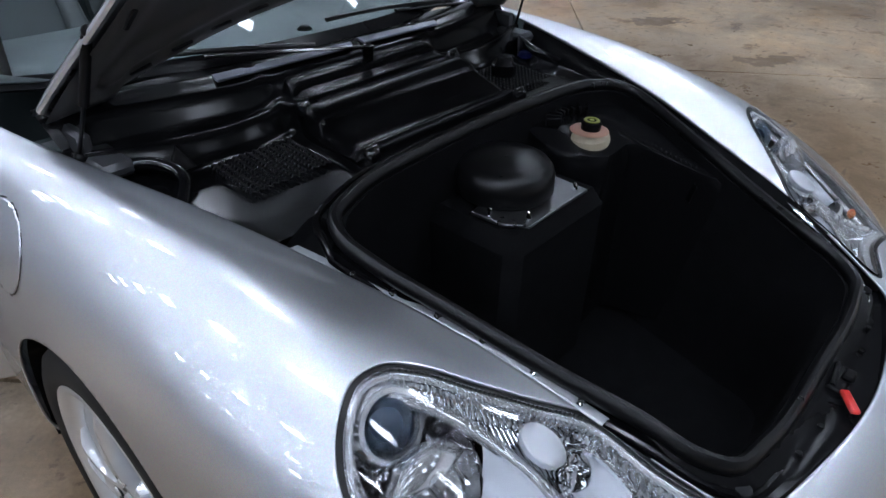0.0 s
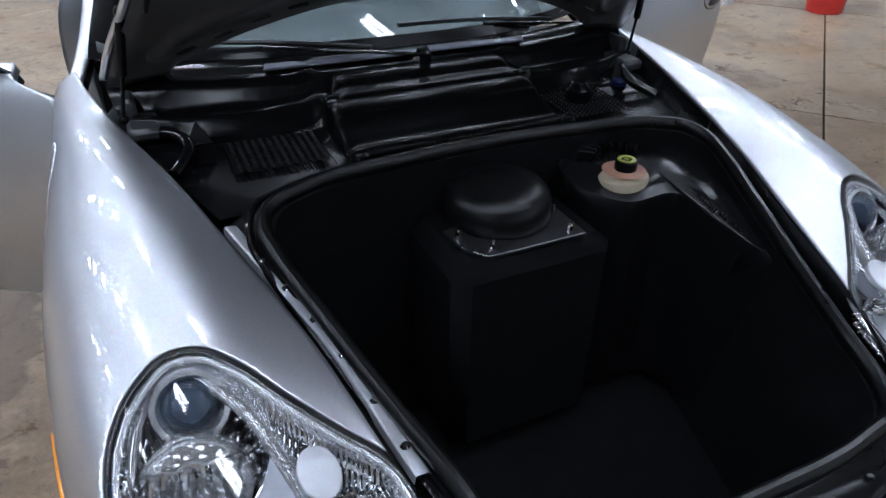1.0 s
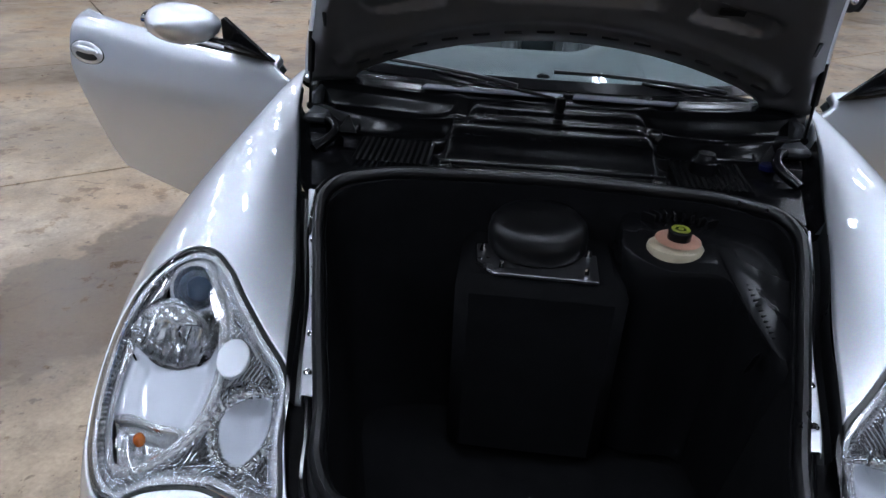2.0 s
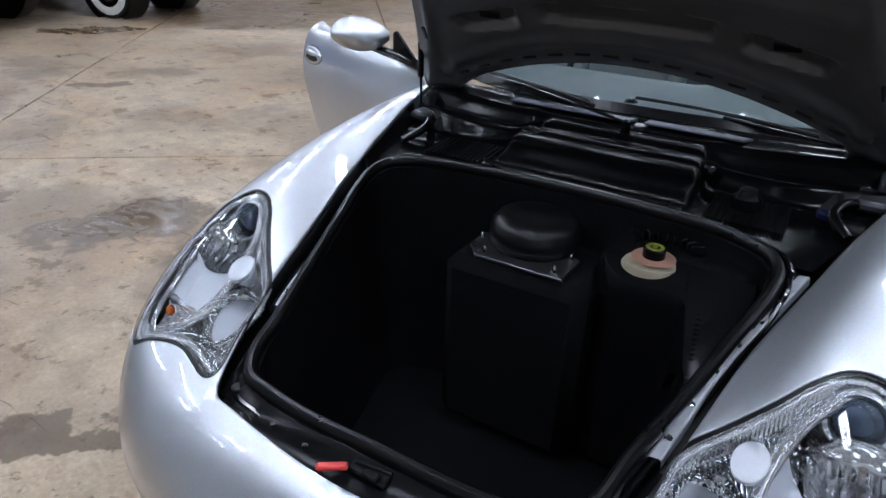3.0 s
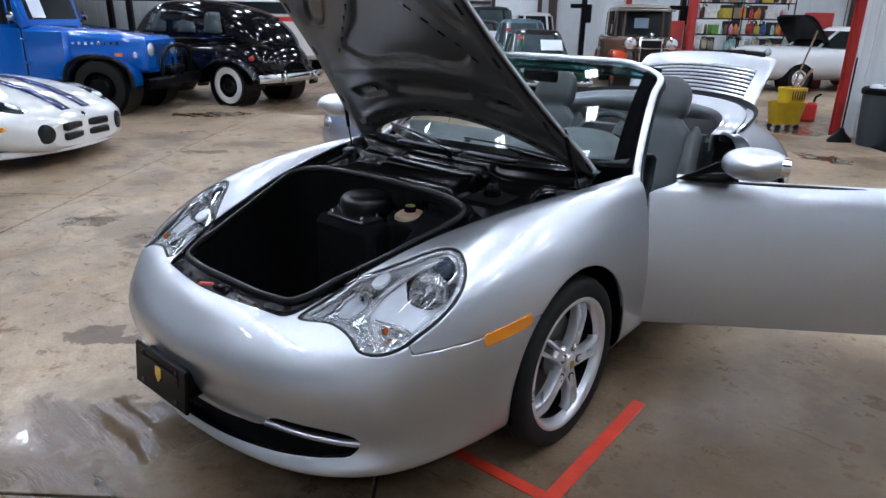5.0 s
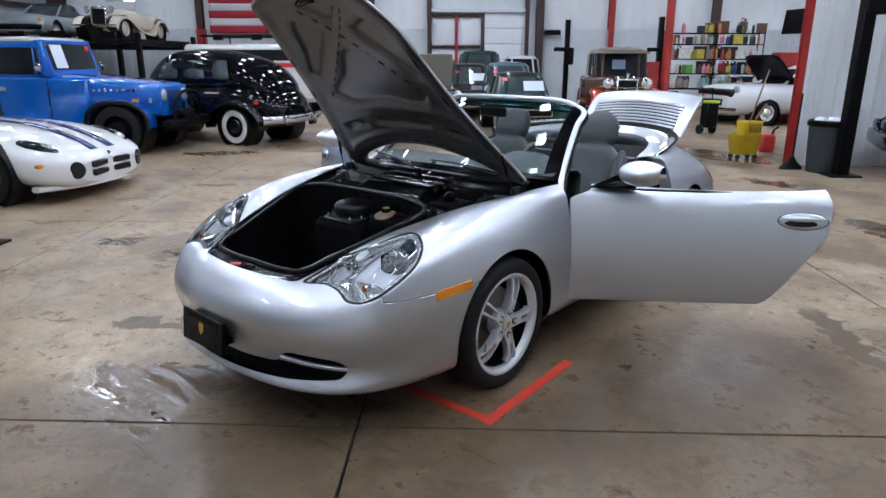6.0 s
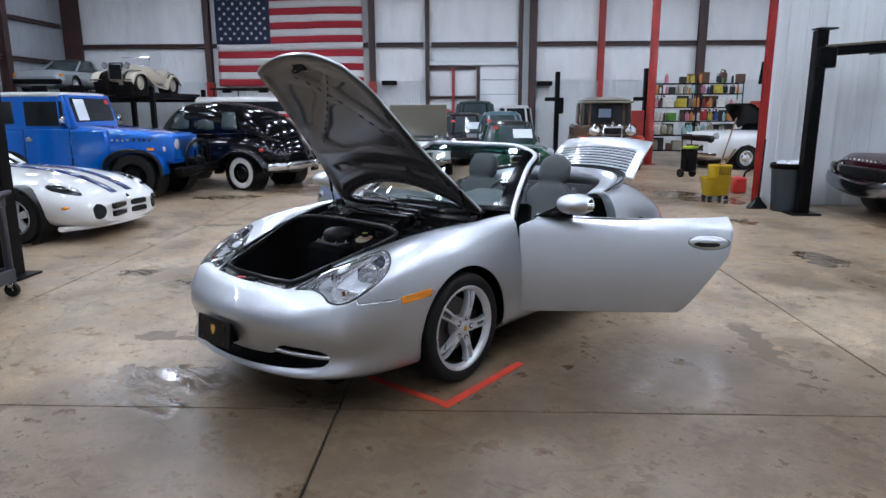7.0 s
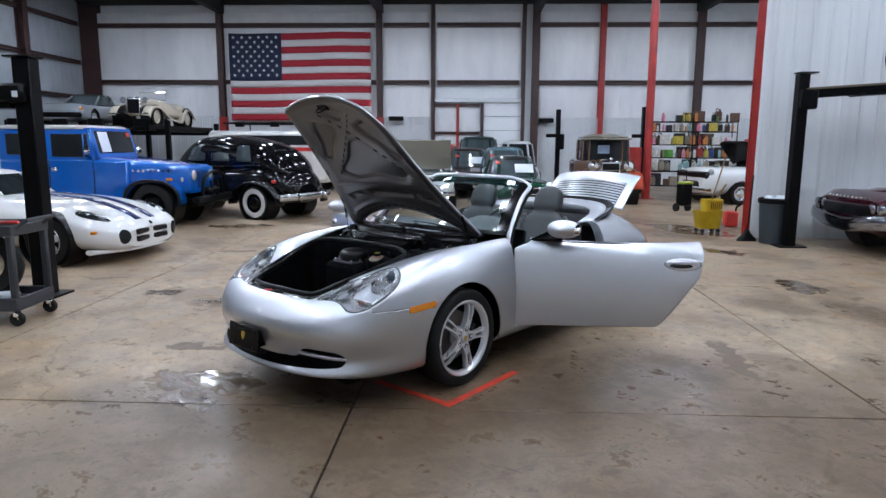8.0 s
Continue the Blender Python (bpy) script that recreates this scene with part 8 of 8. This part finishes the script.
ll = thing("car_lift", "black lift post beside the white car", "car lift", hall(-3.86, 1.9))
part("post", Geo().box((0, 0, 1.24), (0.19, 0.17, 2.48), 0.012).box((0, 0, 0.012), (0.4, 0.36, 0.024), 0.004), steel_black, ll, "black square post")
part("carriage", Geo().box((-0.10, -0.05, 2.12), (0.3, 0.24, 0.2), 0.03), steel_black, ll)
part("runway", Geo().box((-1.5, 0, 2.02), (2.8, 0.3, 0.1), 0.01), steel_black, ll, "raised runway")
part("cap", Geo().box((-0.02, 0, 2.49), (0.28, 0.24, 0.02), 0.004), steel_black, ll)
part("label", Geo().box((-0.02, -0.175, 2.11), (0.06, 0.004, 0.06), 0.001), paper, ll, "small white label")
for u, v, h in ((3.55, 17.4, 2.75), (6.4, 17.6, 2.85)):
    p = thing("lift_post", "slim black lift post at the back", "car lift", hall(u, v))
    part("post", Geo().box((0, 0, h / 2), (0.14, 0.2, h), 0.01).box((0, 0, 0.012), (0.4, 0.4, 0.024), 0.004), steel_black, p)
    part("arm", Geo().box((-0.15, -0.1, 1.9), (0.5, 0.14, 0.12), 0.02).box((0.1, -0.1, 1.7), (0.2, 0.14, 0.5), 0.03), steel_black, p, "folded lift arm")

# utility cart
ct = thing("utility_cart", "dark grey plastic utility cart loaded with tools", "cart", hall(-3.88, 0.93, 0, 3))
cart_mat = surface("cart_plastic", (0.035, 0.038, 0.045), 0.5, var=0.2, grain=0.2, grain_scale=120)
for z, h in ((0.86, 0.10), (0.20, 0.12)):
    g = Geo().box((0, 0, z - 0.03), (1.1, 0.55, 0.03), 0.01)
    for y in (-0.27, 0.27):
        g.box((0, y, z), (1.12, 0.03, h), 0.01)
    for x in (-0.55, 0.55):
        g.box((x, 0, z), (0.03, 0.57, h), 0.01)
    part("shelf", g, cart_mat, ct, "deep plastic tray")
for x in (-0.53, 0.53):
    for y in (-0.25, 0.25):
        part("leg", Geo().box((x, y, 0.52), (0.07, 0.05, 0.72), 0.015), cart_mat, ct)
        w = part("caster", Geo().lathe([(0.02, -0.02), (0.06, -0.022), (0.065, -0.012), (0.065, 0.012), (0.06, 0.022), (0.02, 0.02)], 20, pose(x, y, 0.066, 90, 0, 0)), tyre_rubber, ct, "black caster")
        part("fork", Geo().box((x, y, 0.11), (0.05, 0.07, 0.05), 0.01), chrome, w)
part("handle", Geo().tube([(0.56, -0.2, 0.88), (0.66, -0.2, 0.95), (0.66, 0.2, 0.95), (0.56, 0.2, 0.88)], 0.018, 8), cart_mat, ct)
part("label", Geo().box((0.36, -0.287, 0.865), (0.12, 0.004, 0.09), 0.001), paper, ct, "white label")
for x, dy, dz in ((-0.2, -0.288, 0.01), (0.0, -0.288, -0.01), (0.16, -0.288, 0.015)):
    part("smudge", Geo().box((x, dy, 0.86 + dz), (0.06, 0.003, 0.05), 0.001), grey_plastic, ct, "worn sticker")
things_on = [("stored_tyre", "black tyre standing on the cart's lower tray", "tyre", Geo().lathe([(0.16, -0.1), (0.27, -0.11), (0.30, -0.07), (0.30, 0.07), (0.27, 0.11), (0.16, 0.1)], 36, pose(0.1, 0.03, 0.49, 75, 0, 25)), tyre_rubber),
             ("tool_tray", "black plastic holder on the cart", "holder", Geo().box((-0.15, 0, 1.05), (0.3, 0.06, 0.2), 0.02).rod((-0.15, 0, 0.86), (-0.15, 0, 0.97), 0.025), black_plastic),
             ("hand_tool", "yellow and black hand tool on the cart", "tool", Geo().box((0.12, -0.1, 0.91), (0.22, 0.06, 0.04), 0.015, None), yellow_plastic),
             ("pliers", "red handled pliers on the cart", "tool", Geo().box((0.42, -0.1, 0.92), (0.22, 0.05, 0.03), 0.012), red_plastic),
             ("cardboard", "torn brown cardboard pieces on the lower tray", "cardboard", Geo().box((-0.28, -0.16, 0.33), (0.24, 0.02, 0.26), 0.003, pose(0, 0, 0, 14, 8, 0)), surface("brown_card", (0.35, 0.22, 0.09), 0.8)),
             ("paper", "crumpled white paper on the lower tray", "paper", Geo().box((-0.32, -0.12, 0.40), (0.3, 0.015, 0.22), 0.003, pose(0, 0, 0, -20, 22, 6)), paper),
             ("rag", "white rag bundled on the lower tray", "rag", Geo().box((0.3, -0.2, 0.29), (0.22, 0.1, 0.05), 0.02, pose(0, 0, 0, 8, 0, 20)), paper)]
for nm, lb, cat, gg, mt in things_on:
    tagged(part(nm, gg, mt, None, m=hall(-3.88, 0.93, 0, 3)), lb, cat)

# mop bucket, bin, broom, jack, fuel can
mb = thing("mop_bucket", "yellow wheeled mop bucket with wringer", "bucket", hall(5.18, 7.72, 0, 12))
part("tub", loft([[(q[0], q[1], z) for q in egg(28, a, b, 4)] for z, a, b in ((0.08, 0.19, 0.13), (0.1, 0.21, 0.145), (0.40, 0.26, 0.18), (0.415, 0.275, 0.19), (0.415, 0.25, 0.17), (0.12, 0.2, 0.13))], caps=False), yellow_plastic, mb, "yellow tub")
wr = part("wringer", loft([[(0.06 + q[0], q[1], z) for q in egg(24, a, b, 5)] for z, a, b in ((0.38, 0.14, 0.13), (0.40, 0.16, 0.14), (0.62, 0.18, 0.15), (0.63, 0.165, 0.135), (0.45, 0.13, 0.11))], caps=False), yellow_plastic, mb, "yellow wringer box")
for k in range(6):
    part("slot", Geo().box((-0.03 + 0.04 * k, -0.147, 0.52), (0.015, 0.012, 0.14), 0.003), rubber, wr)
part("mop_handle", Geo().tube([(0.05, 0.02, 0.55), (0.35, 0.08, 1.45)], 0.013, 8).rod((0.16, 0.0, 0.66), (0.33, 0.0, 0.9), 0.02), surface("worn_wood", (0.22, 0.13, 0.07), 0.6), mb, "wooden mop handle")
for x in (-0.16, 0.16):
    for y in (-0.1, 0.1):
        part("caster", Geo().lathe([(0.0, -0.015), (0.04, -0.015), (0.04, 0.015), (0, 0.015)], 14, pose(x, y, 0.04, 90, 0, 0)), tyre_rubber, mb)
bn = thing("trash_bin", "dark grey plastic trash bin with a filled liner", "bin", hall(5.83, 6.40))
part("bin_body", Geo().lathe([(0, 0.0), (0.22, 0.0), (0.225, 0.02), (0.265, 0.70), (0.285, 0.71), (0.285, 0.75), (0.26, 0.75), (0.25, 0.6)], 36), grey_plastic, bn)
part("liner", Geo().lathe([(0.288, 0.68), (0.292, 0.74), (0.27, 0.765), (0.24, 0.74)], 30), black_plastic, bn, "black bin liner")
part("trash", Geo().ball((0.05, -0.05, 0.75), (0.13, 0.1, 0.05), 10).ball((-0.1, 0.05, 0.76), (0.09, 0.1, 0.05), 8).box((0.12, 0.06, 0.79), (0.2, 0.1, 0.02), 0.005, None), paper, bn, "white rubbish")
br = thing("broom", "black broom leaning on the partition wall", "broom", hall(5.50, 6.62))
part("stick", Geo().tube([(-0.02, 0, 0.12), (0.10, 0.22, 1.12)], 0.013, 8), steel_black, br)
part("head", loft([[(q[0] - 0.03, q[1], z) for q in egg(18, a, b, 3)] for z, a, b in ((0.0, 0.17, 0.06), (0.04, 0.16, 0.06), (0.14, 0.06, 0.03), (0.2, 0.03, 0.02))]), rubber, br)
jk = thing("workshop_charger", "black and green wheeled battery charger", "charger", hall(5.95, 11.6, 0, 20))
part("case", Geo().box((0, 0, 0.42), (0.30, 0.26, 0.55), 0.03), steel_black, jk)
part("top_panel", Geo().box((0, -0.03, 0.71), (0.31, 0.24, 0.06), 0.02), surface("acid_green", (0.32, 0.42, 0.03), 0.4), jk, "green top panel")
part("handle", Geo().tube([(-0.13, 0.1, 0.7), (-0.13, 0.14, 1.0), (0.13, 0.14, 1.0), (0.13, 0.1, 0.7)], 0.014, 8), steel_black, jk)
for x in (-0.17, 0.17):
    part("wheel", Geo().lathe([(0, -0.03), (0.1, -0.03), (0.1, 0.03), (0, 0.03)], 20, pose(x, 0.06, 0.1, 0, 90, 0)), tyre_rubber, jk)
fc = thing("fuel_can", "red plastic fuel can by the column", "can", hall(5.95, 8.6))
part("can_body", Geo().box((0, 0, 0.16), (0.26, 0.2, 0.32), 0.04), red_plastic, fc)
part("spout", Geo().tube([(0.08, 0, 0.3), (0.1, 0, 0.4), (0.18, 0, 0.45)], 0.02, 8), black_plastic, fc)

rb = thing("bucket", "red plastic bucket standing on the concrete floor", "bucket", hall(6.47, -0.92))
part("pail", Geo().lathe([(0, 0.004), (0.155, 0.0), (0.165, 0.01), (0.185, 0.36), (0.195, 0.365), (0.195, 0.385), (0.182, 0.385), (0.160, 0.02), (0, 0.02)], 32), red_plastic, rb)
part("handle", Geo().tube([(0.19 * math.cos(q), 0.05 * math.sin(q), 0.37 + 0.02 * math.sin(q)) for q in np.linspace(0, math.pi, 20)], 0.005, 6), chrome, rb, "wire handle")
wd = thing("drum", "white ribbed metal drum standing on the floor", "drum", hall(6.42, 0.1))
part("drum_body", Geo().grid([[(r * k * math.cos(q), r * k * math.sin(q), z) for z, k in ((0.0, 0.97), (0.02, 1.0), (0.56, 1.0), (0.58, 0.97))] for q in np.linspace(0, 2 * math.pi, 97)[:-1] for r in (0.19 + 0.006 * math.cos(24 * q),)], closed_u=True), white_wall, wd)
part("drum_top", Geo().lathe([(0, 0.57), (0.17, 0.57), (0.195, 0.575), (0.195, 0.6), (0.185, 0.6)], 32), white_wall, wd)

# shelf with bottles and boxes
sf = thing("shelf_rack", "black wire shelf rack full of bottles", "shelf", hall(7.5, 16.2, 0, 0))
SH = (0.35, 0.80, 1.22, 1.62, 2.02, 2.32)
for z in SH:
    g = Geo().box((0, -0.2, z), (2.7, 0.02, 0.03), 0.004).box((0, 0.2, z), (2.7, 0.02, 0.03), 0.004)
    for k in range(14):
        g.box((-1.3 + 0.2 * k, 0, z), (0.012, 0.4, 0.012), 0.002)
    part("wire_shelf", g, steel_black, sf, "black wire shelf")
for x in (-1.34, 0.0, 1.34):
    for y in (-0.2, 0.2):
        part("upright", Geo().rod((x, y, 0), (x, y, 2.4), 0.016), steel_black, sf)
hues = [((0.62, 0.60, 0.56), "white", 7), ((0.30, 0.27, 0.21), "tan", 4), ((0.015, 0.015, 0.017), "black", 8), ((0.10, 0.05, 0.03), "brown", 4), ((0.62, 0.22, 0.32), "pink", 4), ((0.55, 0.2, 0.05), "orange", 5),
        ((0.25, 0.42, 0.42), "pale teal", 2), ((0.45, 0.36, 0.05), "yellow", 1), ((0.35, 0.03, 0.03), "red", 2), ((0.03, 0.07, 0.22), "blue", 1), ((0.1, 0.28, 0.05), "green", 3)]
hue_mats = [(surface(n.replace(" ", "_") + "_bottle", c, 0.4, var=0.35, scale=14), n) for c, n, k in hues]
weights = [k for c, n, k in hues]
bottle = Geo().lathe([(0, 0), (0.045, 0), (0.05, 0.01), (0.05, 0.15), (0.035, 0.19), (0.016, 0.21), (0.016, 0.235), (0, 0.235)], 14)
jug = Geo().box((0, 0, 0.13), (0.16, 0.12, 0.24), 0.03).lathe([(0.025, 0), (0.025, 0.05), (0, 0.05)], 12, pose(0.03, 0, 0.25)).tube([(-0.06, 0, 0.25), (-0.05, 0, 0.31), (0.01, 0, 0.30)], 0.012, 6)
carton = Geo().box((0, 0, 0.11), (0.22, 0.16, 0.22), 0.004)
tin = Geo().lathe([(0, 0), (0.034, 0), (0.034, 0.16), (0.026, 0.175), (0.02, 0.178), (0.02, 0.2), (0, 0.2)], 12)
shapes = {"bottle": (bottle, 0.10), "jug": (jug, 0.17), "carton": (carton, 0.23), "spray_can": (tin, 0.075)}
rnd = random.Random(5)
cache = {}
for zi, z in enumerate(SH):
    room = (SH[zi + 1] - z if zi < len(SH) - 1 else 0.45) - 0.05
    for deep in (0, 1):
        x = -1.20
        while x < 1.22:
            kind = rnd.choice(("carton", "carton", "jug")) if deep or zi == 0 else rnd.choice(("bottle", "spray_can", "spray_can", "jug", "bottle", "carton"))
            k = rnd.choices(range(len(hues)), weights)[0] if not deep else rnd.choice((1, 2, 2, 3, 3, 2))
            if zi == 1 and not deep:
                kind, k = "jug", rnd.choice((0, 0, 6, 1))
            mt, nm = hue_mats[k]
            shape, wide = shapes[kind]
            if (kind, k) not in cache:
                cache[kind, k] = mesh_of(kind, *shape.data(), mt)
            tall = {"bottle": 0.235, "jug": 0.31, "carton": 0.22, "spray_can": 0.2}[kind]
            size = min(rnd.uniform(1.2, 1.7) if deep else rnd.uniform(0.8, 1.35), room / tall)
            x += wide * size / 2
            if rnd.random() > (0.35 if deep else 0.20) + (0.3 if zi == len(SH) - 1 else 0.0):
                ob = new(kind, cache[kind, k])
                ob.matrix_basis = hall(7.5, 16.2, 0, 0) @ pose(x, 0.12 if deep else rnd.uniform(-0.15, -0.06), z + 0.016, 0, 0, rnd.uniform(-25, 25)) @ Matrix.Scale(size, 4)
                what = kind.replace("_", " ")
                tagged(ob, f"{nm} {'cardboard' if kind == 'carton' else 'metal' if kind == 'spray_can' else 'plastic'} {what} standing on the wire shelf", what, group="goods on the shelf")
            x += wide * size / 2 + rnd.random() * 0.03
cab = thing("tool_cabinet", "red steel cabinet beside the white car", "cabinet", hall(8.1, 15.0, 0, 0))
part("case", Geo().box((0.9, 0, 0.9), (0.5, 0.5, 1.8), 0.02), steel_red, cab)
